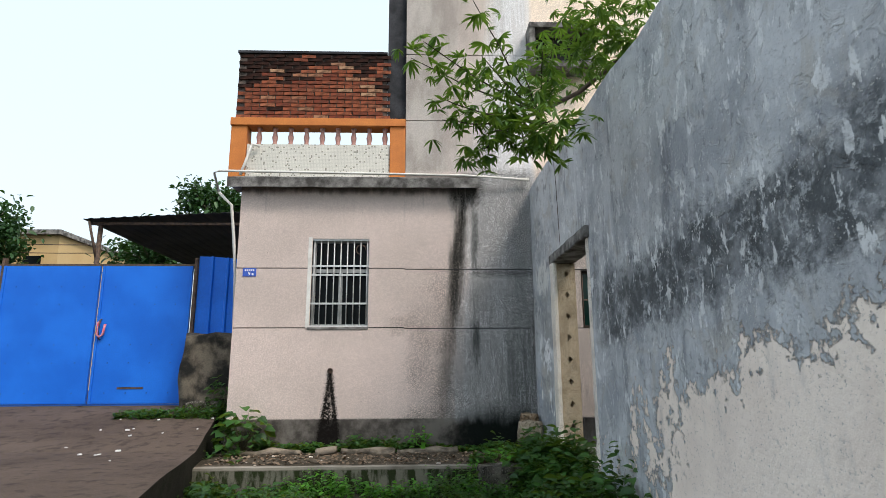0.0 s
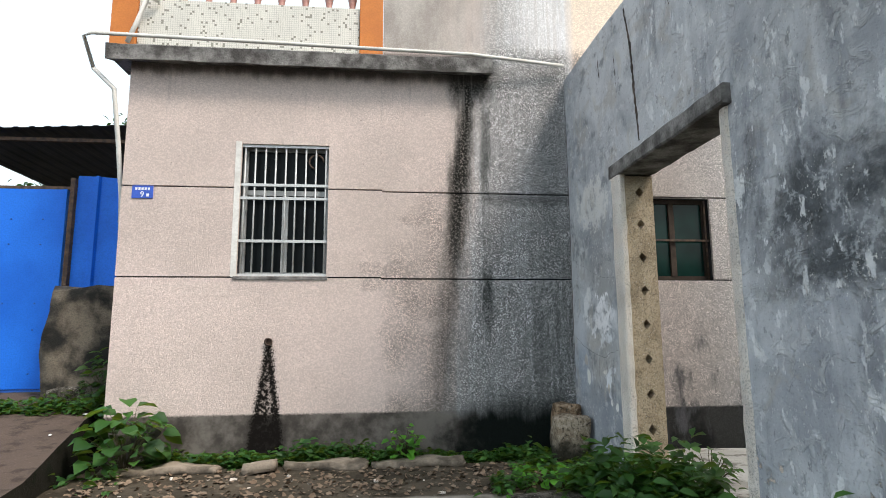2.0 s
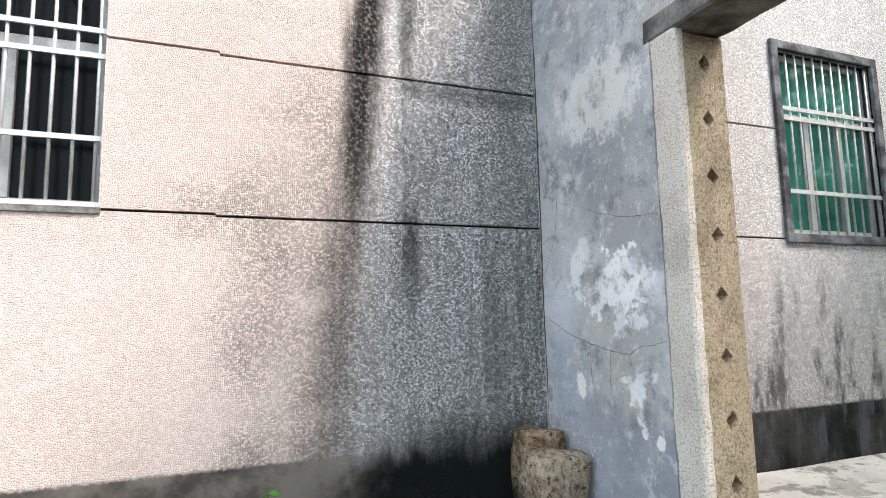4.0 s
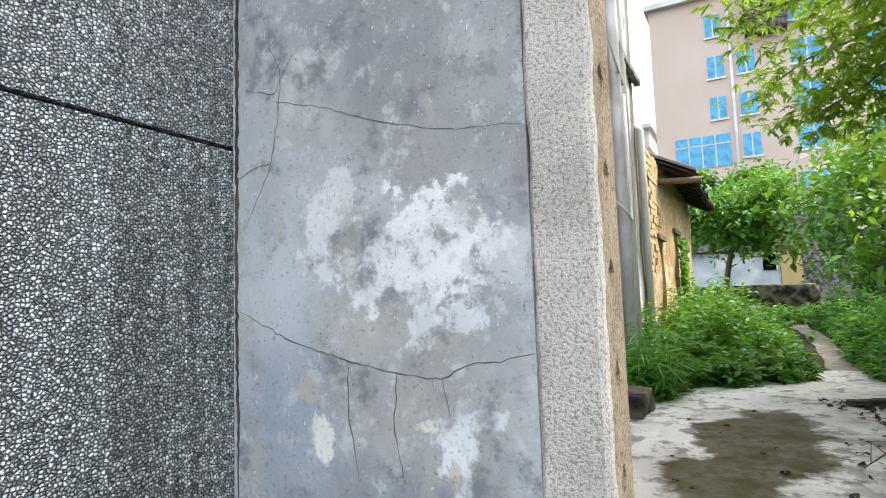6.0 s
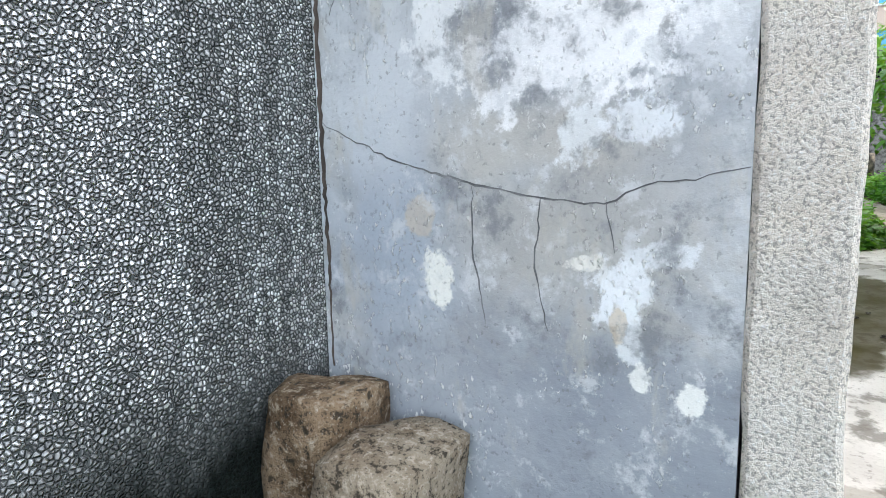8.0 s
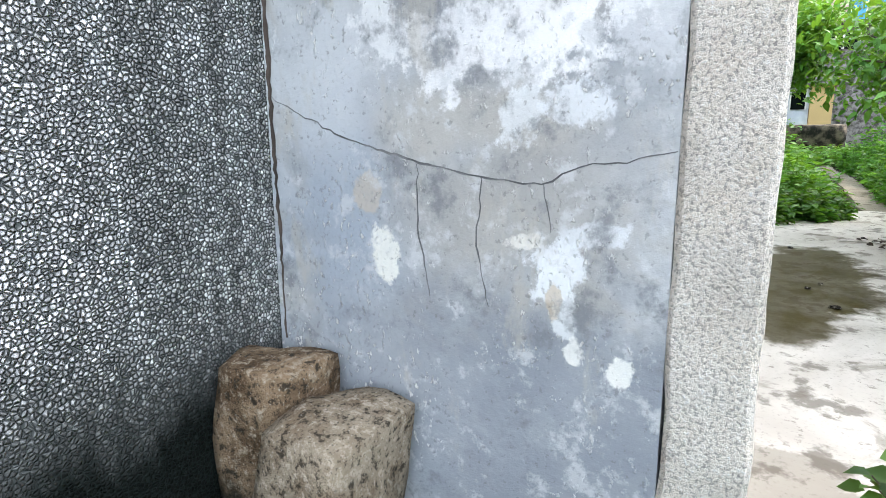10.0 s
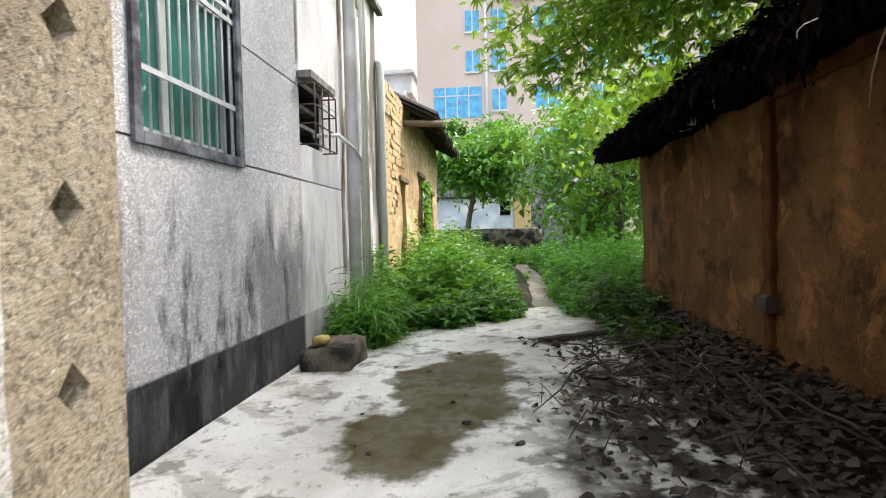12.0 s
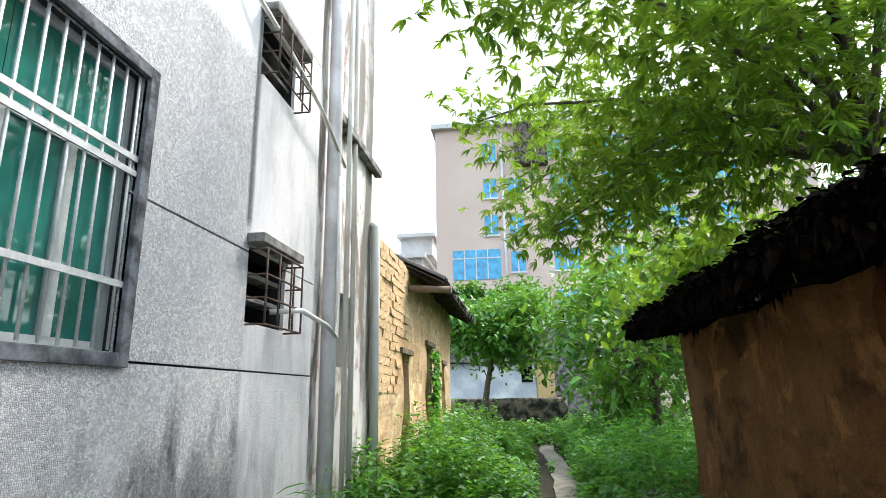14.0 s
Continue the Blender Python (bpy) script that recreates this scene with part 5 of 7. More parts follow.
def tile_roof(name, x0, x1, y0, z0, y1, z1, pitch, label, mat, seed, wood):
    """Courses of hollow tiles from the eave (y0, z0) up to (y1, z1), on rafters."""
    t = structure(new(name), label, "roof")
    rng = random.Random(seed)
    n = int((x1 - x0) / pitch)
    for i in range(n):
        bm = bmesh.new()
        x = x0 + (i + 0.5) * pitch
        dy = rng.uniform(-0.06, 0.05)
        sag = 0.04 * wob(x, seed, 0, 0.7)
        for side in (0, 1):
            rows = []
            for s in range(7):
                f = s / 6
                ring = []
                for k in range(5):
                    a = math.pi * k / 4
                    r = pitch * 0.56
                    zz = (math.sin(a) * r * 0.7 if side == 0 else -math.sin(a) * r * 0.5)
                    ring.append(bm.verts.new((x + (pitch / 2 if side else 0) - math.cos(a) * r, y0 + dy * (1 - f) + (y1 - y0) * f, z0 + sag + (z1 - z0) * f + zz + rng.uniform(-0.006, 0.006))))
                rows.append(ring)
            for a, b in zip(rows, rows[1:]):
                for k in range(4):
                    bm.faces.new((a[k], a[k + 1], b[k + 1], b[k]))
        part("tile_row", bm, mat, t)
    bm = bmesh.new()
    v = [bm.verts.new(p) for p in ((x0, y0, z0 - 0.035), (x1, y0, z0 - 0.035), (x1, y1, z1 - 0.035), (x0, y1, z1 - 0.035))]
    f = bm.faces.new(v)
    g = bmesh.ops.extrude_face_region(bm, geom=[f])
    bmesh.ops.translate(bm, vec=(0, 0, -0.03), verts=[q for q in g["geom"] if isinstance(q, bmesh.types.BMVert)])
    part("boarding", bm, wood, t)
    x = x0 + 0.15
    while x < x1:
        bm = bmesh.new()
        tube(bm, [(x, y0 + (0.08 if y1 > y0 else -0.08), z0 - 0.10), (x, y1, z1 - 0.10)], 0.04, 7)
        part("rafter", bm, wood, t)
        x += 0.75
    return t


tile_roof("roof_outbuilding", 2.0, 9.3, 5.10, 2.12, 2.6, 2.55, 0.2, "low black tiled roof over the mud wall", M_BLACKTILE, 3, M_BLACKTIMBER)
# added filler that keeps sky light out between wall top and roof
structure(box_part("wall_mud_filler", (2.1, 9.14, 3.95, 4.2, 1.9, 2.2), M_BLACKTIMBER), "near-black filler closing the gap under the roof", "wall")
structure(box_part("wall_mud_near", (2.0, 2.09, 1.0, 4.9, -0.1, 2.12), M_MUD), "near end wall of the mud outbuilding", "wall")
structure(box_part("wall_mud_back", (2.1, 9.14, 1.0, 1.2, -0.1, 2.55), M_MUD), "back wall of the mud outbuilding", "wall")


# ---------- adobe house ----------
def adobe_house():
    bm = bmesh.new()
    doors = [(12.3, 13.0, 0.0, 2.15), (15.0, 15.9, 0.0, 2.5), (17.4, 18.0, 0.9, 2.2)]

    def place(u, v, s):
        top = 0.12 * wob(u, 1, 0, 1.2) + 0.06 * wob(u, 4, 1, 5) if v > 3.5 else 0
        return (u, 8.42 + 0.35 * s + 0.05 * wob(u, v, s * 5, 1.1) + 0.02 * wob(u, v, 8, 5), v + top)

    pierced(bm, steps(9.72, 19.2, 0.2), steps(-0.1, 3.78, 0.2), doors, place)
    w = structure(part("wall_adobe", bm, M_ADOBE), "crumbling orange adobe house wall with dark door openings", "wall")
    structure(box_part("wall_adobe_back", (9.72, 19.2, 12.0, 12.3, -0.1, 3.6), M_ADOBE), "back wall of the adobe house", "wall")
    structure(box_part("wall_adobe_end", (19.0, 19.25, 8.8, 12.0, -0.1, 4.6), M_ADOBE), "end wall of the adobe house", "wall")
    structure(box_part("wall_adobe_inner", (9.8, 19.0, 9.6, 9.7, -0.1, 3.6), M_DARK), "dark room wall inside the adobe house", "wall")
    for a, b, c, d in doors:
        box_part("lintel", (a - 0.15, b + 0.15, 8.36, 8.7, d + 0.002, d + 0.10), M_WOOD, w, "weathered timber lintel", 0.006)
    bm = bmesh.new()
    tube(bm, [(13.0, 8.55, 3.42), (13.0, 7.6, 3.36)], 0.07, 9)
    part("beam", bm, M_WOOD, w, "projecting timber beam end")
    tile_roof("roof_adobe", 12.9, 19.6, 7.75, 3.55, 10.4, 4.9, 0.24, "sagging dark tiled roof of the adobe house", M_TILE, 8, M_DARKWOOD)


adobe_house()


# ---------- far buildings ----------
def far_block():
    t = thing("apartment_building", "tall pink apartment building with blue tinted windows", "building")
    x = 46.0
    box_part("wall", (x, x + 14, -16.0, 12.6, 0.0, 22.6), M_PINK, t)
    box_part("cornice", (x - 0.5, x + 14, -16.3, 12.9, 22.6, 23.0), M_FARWHITE, t, "pale cornice")
    box_part("roof_block", (x + 1.5, x + 10, -12.0, 10.0, 23.0, 25.0), M_FARWHITE, t, "pale roof structure")
    # projecting box in place of a recess, its shade put into the dark colour
    box_part("shaft", (x - 0.9, x - 0.02, 3.6, 6.2, 18.9, 22.5), M_PIER, t, "dark box standing for a shaded balcony bay")
    cols = [(7.7, 8.75), (5.7, 6.8), (1.6, 3.5), (-2.4, -0.6), (-6.5, -4.6), (-10.4, -8.6)]
    for z in (16.5, 13.45, 19.6, 10.45, 7.3):
        for i, (a, b) in enumerate(cols):
            if z == 10.45 and i == 0 or (z == 19.6 and i == 1):
                continue
            w = box_part("window", (x - 0.06, x - 0.005, a, b, z, z + 1.6), M_BLUEGLASS, t)
            box_part("frame", (x - 0.09, x - 0.062, (a + b) / 2 - 0.04, (a + b) / 2 + 0.04, z, z + 1.6), M_FARWHITE, w)
            box_part("sill", (x - 0.14, x - 0.005, a - 0.1, b + 0.1, z - 0.14, z - 0.004), M_FARWHITE, w)
    w = box_part("window", (x - 0.06, x - 0.005, 7.6, 11.3, 9.95, 12.3), M_BLUEGLASS, t, "wide blue strip window")
    for y in (8.6, 9.5, 10.4):
        box_part("frame", (x - 0.09, x - 0.062, y - 0.04, y + 0.04, 9.95, 12.3), M_FARWHITE, w)
    box_part("frame", (x - 0.09, x - 0.062, 7.6, 11.3, 11.6, 11.68), M_FARWHITE, w)
    bm = bmesh.new()
    tube(bm, [(x - 0.15, 7.2, 0.0), (x - 0.15, 7.2, 22.0)], 0.1, 8)
    part("downpipe", bm, M_FARWHITE, t, "white downpipe")
    t2 = thing("far_house", "white stepped house behind the apartment building", "building")
    box_part("wall", (62, 72, 16.5, 20.5, 0, 15.6), M_FARWHITE, t2)
    box_part("roof", (61.2, 72, 16.0, 21.0, 15.6, 16.1), M_FARWHITE, t2)
    box_part("roof", (61.6, 72, 15.0, 19.2, 18.0, 18.4), M_FARWHITE, t2)
    box_part("wall", (62.4, 72, 15.4, 18.9, 16.1, 18.0), M_FARWHITE, t2)
    for z in (13.3, 10.0):
        box_part("window", (61.95, 61.99, 17.3, 18.6, z, z + 1.5), M_DARKGLASS, t2)


far_block()


def far_ruin():
    t = thing("low_house", "low stained old house at the end of the lane", "building")
    x = 31.0
    box_part("wall", (x, x + 5, 5.72, 11.0, 0.2, 2.88), M_STAINWHITE, t, "whitewashed wall with grey stains")
    w = box_part("window", (x - 0.05, x - 0.005, 5.85, 6.45, 1.95, 2.7), M_DARKGLASS, t)
    for y in (5.82, 6.42):
        box_part("frame", (x - 0.08, x - 0.052, y, y + 0.06, 1.92, 2.74), M_FARWHITE, w)
    box_part("frame", (x - 0.08, x - 0.052, 5.88, 6.42, 2.68, 2.74), M_FARWHITE, w)
    box_part("wall", (x - 0.1, x + 4, 4.85, 5.70, 0.2, 2.92), M_YELLOW, t, "orange rendered wall end")
    box_part("roof", (x - 0.35, x + 5.2, 4.7, 11.2, 2.93, 3.05), M_EAVE, t, "thin stained roof slab")
    box_part("wall", (x + 5.1, x + 9, 2.0, 11.0, 0.2, 6.2), M_EAVE, t, "grey upper wall")
    for a in (5.9, 3.7, 7.9):
        w = box_part("window", (x + 5.0, x + 5.09, a, a + 1.3, 4.95, 5.75), M_DARKGLASS, t)
        for k in range(3):
            box_part("frame", (x + 4.96, x + 4.998, a + 0.65 * k - 0.05, a + 0.65 * k + 0.05, 4.95, 5.75), M_FARWHITE, w)
        box_part("frame", (x + 4.95, x + 4.995, a, a + 1.3, 5.40, 5.46), M_FARWHITE, w)
    box_part("ledge", (x + 4.8, x + 5.09, 2.0, 11.0, 5.95, 6.25), M_EAVE, t)
    bm = bmesh.new()
    rubble(bm, 27.0, 27.5, 4.6, 9.4, 0.1, 1.25, 0.3, 0.05, 5)
    structure(part("wall_retaining", bm, M_PIER), "low mossy retaining wall across the lane end", "wall")
    return t


far_ruin()
t = thing("yellow_house", "pale yellow house beyond the gate", "building")
box_part("wall", (-34, -18.9, 30, 38, 0, 8.0), M_YELLOW, t)
box_part("roof", (-34.3, -18.7, 29.7, 38.3, 8.0, 8.25), M_EAVE, t)
for x in (-20.6, -22.6):
    box_part("window", (x, x + 0.9, 29.94, 29.99, 5.6, 6.9), M_DARKGLASS, t)


# ---------- trees ----------
def limb(bm, a, b, r0, r1, bend, rng, n=7):
    a, b = Vector(a), Vector(b)
    pts = []
    for i in range(n + 1):
        f = i / n
        p = a.lerp(b, f)
        p += Vector((rng.uniform(-1, 1), rng.uniform(-1, 1), rng.uniform(-0.4, 0.4))) * bend * math.sin(math.pi * f) * 0.35
        p.z += bend * math.sin(math.pi * f)
        pts.append(p)
    tube(bm, pts, r0, 7, r1)
    return pts


def big_tree():
    """The tree behind the mud wall, whose boughs hang over the lane and the boundary wall."""
    rng = random.Random(11)
    t = thing("tree", "broad tree with hand-shaped green leaves leaning over the lane", "tree")
    bm = bmesh.new()
    foot = (8.6, 2.3, -0.1)
    fork = (8.2, 2.8, 3.6)
    tube(bm, [foot, (8.5, 2.5, 1.4), (8.3, 2.7, 2.6), fork], 0.17, 10, 0.12)
    ends = [(6.0, 6.4, 4.4), (8.6, 6.7, 4.6), (5.0, 4.6, 5.4), (3.6, 4.6, 6.2), (7.4, 6.0, 6.0), (10.8, 5.6, 5.6), (9.6, 3.2, 7.0), (6.6, 3.0, 7.2), (9.4, 6.0, 3.5),
            (4.4, 2.4, 5.6), (6.8, 7.0, 5.4), (11.5, 4.0, 4.5), (10.5, 6.3, 4.3), (8.8, 5.9, 3.3), (7.6, 5.4, 3.5), (6.2, 4.9, 3.9), (10.2, 5.2, 3.4), (5.2, 5.6, 4.6)]
    leafy, ways = [], []
    boughs = []
    for e in ends:
        boughs.append(limb(bm, fork, e, 0.045, 0.010, 0.55, rng))
    # the long bough that crosses the boundary wall
    outer = [Vector(p) for p in (fork, (6.0, 4.2, 5.2), (4.0, 5.4, 5.4), (2.7, 5.9, 4.9), (1.75, 5.95, 4.1), (1.15, 5.3, 3.55), (0.85, 4.7, 3.2))]
    part("trunk", bm, M_BARK, t)
    bm = bmesh.new()
    tube(bm, outer, 0.05, 8, 0.014)
    twigs = []
    for e in ((0.35, 4.35, 2.72), (0.12, 4.1, 3.1), (0.0, 3.75, 3.35), (0.55, 4.15, 2.85), (0.95, 3.95, 2.85), (0.45, 4.1, 3.45), (1.0, 4.4, 3.7), (0.75, 4.0, 3.3), (0.35, 3.8, 3.75), (1.15, 4.6, 3.9), (1.08, 4.25, 2.76), (1.30, 4.3, 2.98), (0.80, 4.2, 2.70), (0.62, 4.3, 3.05), (-0.10, 4.2, 3.48), (0.15, 4.3, 3.0)):
        twigs.append(limb(bm, outer[-1] if e[2] < 3.3 else outer[-2], e, 0.011, 0.003, -0.04, rng, 6))
    part("bough", bm, M_DARKWOOD, t, "dark overhanging bough")
    lv = Leaves(5)
    nr = lv.rng
    P, W = [], []
    for tw in twigs:
        for p in tw[2:]:
            for _ in range(4):
                d = nr.normal(0, 1, 3) * (1, 1, 0.5) + (0, 0, -0.1)
                P.append(np.array(p) + nr.normal(0, 0.075, 3))
                W.append(d)
    for p in outer[3:5]:
        for _ in range(110):
            P.append(np.array(p) + nr.normal(0, 1, 3) * (0.35, 0.35, 0.32) + (0.05, 0, 0.35))
            W.append(nr.normal(0, 1, 3) * (1, 1, 0.5))
    for _ in range(150):
        P.append(np.array((1.72, 5.05, 4.26)) + nr.normal(0, 1, 3) * (0.22, 0.25, 0.17))
        W.append(nr.normal(0, 1, 3) * (1, 1, 0.5))
    palmate(lv, np.array(P), np.array(W), 0.125)
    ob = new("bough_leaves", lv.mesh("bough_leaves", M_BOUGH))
    ob.parent = t
    lv = Leaves(6)
    nr = lv.rng
    P, W = [], []
    for b in boughs:
        for i, p in enumerate(b[2:]):
            spread = 0.28 + 0.5 * (1 - i / 5)
            for _ in range(62):
                q = np.array(p) + nr.normal(0, 1, 3) * (spread, spread, spread * 0.8)
                P.append(q)
                W.append(nr.normal(0, 1, 3) * (1, 1, 0.4) + (q - np.array(p)) * 0.8)
    P = np.array(P)
    keep = (P[:, 2] > 2.9) & ((P[:, 1] < 7.2)) & (P[:, 0] > 2.6)
    palmate(lv, P[keep], np.array(W)[keep], 0.155)
    ob = new("crown", lv.mesh("crown", M_LEAF))
    ob.parent = t
    # the thick growth over the outbuilding roof, self-shade put into a darker leaf colour
    lv = Leaves(7)
    nr = lv.rng
    n = 260
    d = nr.normal(0, 1, (n, 3))
    d *= (nr.uniform(0.35, 1.0, n) / np.linalg.norm(d, axis=1))[:, None]
    P = np.array((7.8, 3.3, 4.3)) + d * (2.6, 1.7, 1.4)
    P += 0.25 * np.sin(P[:, [1, 2, 0]] * 3.1)
    keep = P[:, 2] > 2.95
    palmate(lv, P[keep], (d + nr.normal(0, 0.6, (n, 3)))[keep], 0.16)
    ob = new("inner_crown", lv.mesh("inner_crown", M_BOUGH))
    ob.parent = t


big_tree()


def leafy_tree(name, label, foot, height, crown, radius, seed, n, size, mat, group=""):
    """A tapered trunk with limbs and a ragged crown of clumps."""
    rng = random.Random(seed)
    t = thing(name, label, "tree", group)
    bm = bmesh.new()
    top = Vector(crown) + Vector((0, 0, -radius[2] * 0.3))
    tube(bm, [foot, Vector(foot).lerp(top, 0.5) + Vector((0.1, 0.05, 0)), top], height * 0.035, 9, height * 0.018)
    lv = Leaves(seed)
    nr = lv.rng
    tips = []
    for _ in range(26):
        d = nr.normal(0, 1, 3)
        d /= np.linalg.norm(d)
        d *= nr.uniform(0.45, 1.0)
        tip = np.array(crown) + d * np.array(radius)
        limb(bm, top, tip, height * 0.011, height * 0.003, 0.1, rng, 4)
        tips.append(tip)
    part("trunk", bm, M_BARK, t)
    tips = np.array(tips)
    k = nr.integers(0, len(tips), n)
    base = tips[k] + nr.normal(0, 1, (n, 3)) * np.array(radius) * 0.24
    lv.blades(base, nr.normal(0, 1, (n, 3)) * (1, 1, 0.6) + (0, 0, -0.2), size * nr.uniform(0.6, 1.3, n), 0.28)
    ob = new("crown", lv.mesh("crown", mat))
    ob.parent = t


leafy_tree("tree", "small round tree before the whitewashed house", (24, 7.9, 0.1), 4.0, (24, 7.3, 3.8), (1.7, 2.2, 1.35), 21, 5600, 0.24, M_FARLEAF)
leafy_tree("tree", "leafy tree grown over with creeper beside the lane", (17, 3.2, 0.0), 5.0, (16.5, 3.3, 3.1), (2.6, 1.7, 2.4), 22, 4200, 0.24, M_FARLEAF)
leafy_tree("tree", "leafy tree grown over with creeper beside the lane", (23, 2.5, 0.0), 6.0, (22.5, 3.0, 3.4), (3.0, 2.6, 2.8), 23, 4200, 0.28, M_FARLEAF)
leafy_tree("tree", "bright young tree behind the mud outbuilding", (12.2, 2.9, 0.0), 4.0, (11.8, 3.6, 3.0), (1.6, 1.3, 1.0), 24, 2600, 0.2, M_LEAF)
leafy_tree("tree", "creeper-covered bush on the ruined wall", (35.3, 7.0, 5.9), 1.2, (35.3, 7.2, 6.9), (0.8, 3.4, 0.9), 25, 2000, 0.35, M_FARLEAF)
leafy_tree("tree", "dark round tree behind the shed roof", (-11.0, 29, -0.1), 11.0, (-10.5, 29, 8.9), (1.6, 1.6, 1.5), 26, 4200, 0.28, M_DARKTREE)
leafy_tree("tree", "tree at the side of the yellow house", (-21.5, 26, -0.1), 8.0, (-20.3, 26, 7.0), (2.2, 2.0, 1.7), 27, 3800, 0.3, M_DARKTREE)
leafy_tree("tree", "tree standing beneath the shed roof", (-11.5, 24, -0.1), 6.4, (-11.3, 24, 5.6), (1.5, 1.5, 1.4), 28, 2600, 0.28, M_DARKTREE)


# ---------- weeds ----------
def weed_field(name, label, seed, n, area, height, leaf, leaves, mat, gap=None, droop=0.3, z0=0.0, width=0.24):
    """Upright leafy stems scattered over an area; stuff, as nobody could count it."""
    lv = Leaves(seed)
    nr = lv.rng
    x = nr.uniform(area[0], area[1], n)
    y = nr.uniform(area[2], area[3], n)
    if gap is not None:
        k = gap(x, y)
        x, y = x[k], y[k]
    h = height(x, y) * nr.uniform(0.4, 1.15, len(x)) * (0.72 + 0.4 * np.sin(x * 2.3 + 1.7 * np.sin(y * 1.9)) * np.sin(y * 2.9 + x))
    lean = nr.normal(0, 0.18, (len(x), 2))
    for j in range(leaves):
        f = (j + nr.uniform(0.1, 0.9, len(x))) / leaves
        base = np.stack([x + lean[:, 0] * h * f, y + lean[:, 1] * h * f, z0 + h * f * 0.97 - 0.02], 1)
        a = nr.uniform(0, math.tau, len(x))
        way = np.stack([np.cos(a), np.sin(a), nr.uniform(-0.1, 0.8, len(x))], 1)
        lv.blades(base, way, leaf * nr.uniform(0.5, 1.2, len(x)), width, droop)
    stem = np.stack([x, y, np.full(len(x), z0 - 0.06)], 1)
    lv.blades(stem, np.stack([lean[:, 0], lean[:, 1], np.ones(len(x))], 1), h, 0.006, 0.0)
    ob = new(name, lv.mesh(name, mat))
    return tagged(ob, label, "weeds", kind="stuff")


def path_gap(x, y):
    c = 5.78 + 0.06 * np.sin(x * 0.8)
    return np.abs(y - c) > np.where(x < 15, 0.17, 0.26)


weed_field("weeds", "tall fresh green weeds along the house side of the lane", 31, 2600, (7.6, 19, 6.2, 8.3),
           lambda x, y: np.clip(0.35 + (x - 7.4) * 0.35, 0, 1.1) * np.clip((y - 5.9) * 0.8, 0.25, 1.1), 0.13, 22, M_WEED, lambda x, y: path_gap(x, y) & (y > 6.25 + np.clip((8.4 - x) * 1.1, 0, 2)))
weed_field("weeds", "low weeds at the foot of the house wall", 32, 420, (5.9, 8.2, 7.35, 8.2), lambda x, y: 0.25 + 0.16 * (x - 5.8), 0.12, 16, M_WEED, lambda x, y: y > 8.25 - (x - 5.6) * 0.42)
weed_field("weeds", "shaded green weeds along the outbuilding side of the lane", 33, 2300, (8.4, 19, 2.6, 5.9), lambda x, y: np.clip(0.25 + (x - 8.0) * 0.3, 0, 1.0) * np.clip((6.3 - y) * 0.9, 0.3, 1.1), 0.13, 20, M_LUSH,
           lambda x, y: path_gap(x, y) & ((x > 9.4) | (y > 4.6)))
weed_field("weeds", "thick green growth at the far end of the lane", 34, 2600, (18.5, 31, 1.0, 10.5), lambda x, y: 0.55 + 0 * x, 0.22, 12, M_FARLEAF)
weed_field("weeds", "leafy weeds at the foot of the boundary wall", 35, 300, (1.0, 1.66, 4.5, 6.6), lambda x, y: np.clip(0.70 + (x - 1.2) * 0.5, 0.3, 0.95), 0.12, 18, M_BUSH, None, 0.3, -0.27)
weed_field("weeds", "low weeds along the terrace edge", 36, 260, (-2.0, 1.5, 6.35, 6.85), lambda x, y: 0.26 + 0.08 * np.sin(x * 4), 0.07, 9, M_WEED, None, 0.3, -0.27)
weed_field("weeds", "dark weeds in the ditch beside the driveway", 43, 200, (-2.75, -2.0, 6.0, 8.1), lambda x, y: 0.42 + 0 * x, 0.11, 13, M_BUSH, lambda x, y: x > -2.05 - 0.215 * (y - 4.3), 0.3, -0.27)
weed_field("weeds", "tall dark weeds before the doorway", 41, 90, (1.05, 1.75, 6.0, 6.95), lambda x, y: 0.42 + 0 * x, 0.12, 14, M_BUSH)
weed_field("weeds", "small ferns and weeds growing in the wall-foot gutter", 37, 150, (-1.5, 1.1, 8.02, 8.22), lambda x, y: 0.14 + 0.06 * np.sin(x * 7), 0.10, 9, M_BUSH)
weed_field("weeds", "low weeds at the driveway edge below the gate", 38, 420, (-4.3, -2.8, 8.5, 9.25), lambda x, y: 0.10 + 0.16 * np.clip((x + 4.4), 0, 1.4), 0.08, 12, M_BUSH, None, 0.3, 0.38)


# ---------- loose things and small growth ----------
def stone(dims, seed, label, mat=None, group=""):
    bm = bmesh.new()
    rubble(bm, *dims, 0.045, 0.045, seed * 3.7)
    return tagged(part("stone", bm, mat or M_STONE), label, "stone", group)


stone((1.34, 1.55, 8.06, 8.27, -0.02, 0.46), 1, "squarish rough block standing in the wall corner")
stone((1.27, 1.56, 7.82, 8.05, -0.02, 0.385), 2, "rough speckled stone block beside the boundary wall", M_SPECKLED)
stone((5.62, 6.25, 7.72, 8.16, -0.04, 0.20), 3, "dark rounded stone at the foot of the house wall", M_PIER)
stone((-1.35, -1.12, 7.72, 7.90, -0.01, 0.09), 4, "pale broken brick on the terrace", M_RIM)
stone((-2.5, -1.55, 7.80, 8.0, -0.02, 0.05), 5, "flat pale rim stone of the gutter", M_RIM, "gutter rim stones")
stone((-1.05, -0.35, 7.83, 8.0, -0.02, 0.055), 6, "flat pale rim stone of the gutter", M_RIM, "gutter rim stones")
stone((-0.32, 0.45, 7.82, 7.99, -0.02, 0.05), 7, "flat pale rim stone of the gutter", M_RIM, "gutter rim stones")
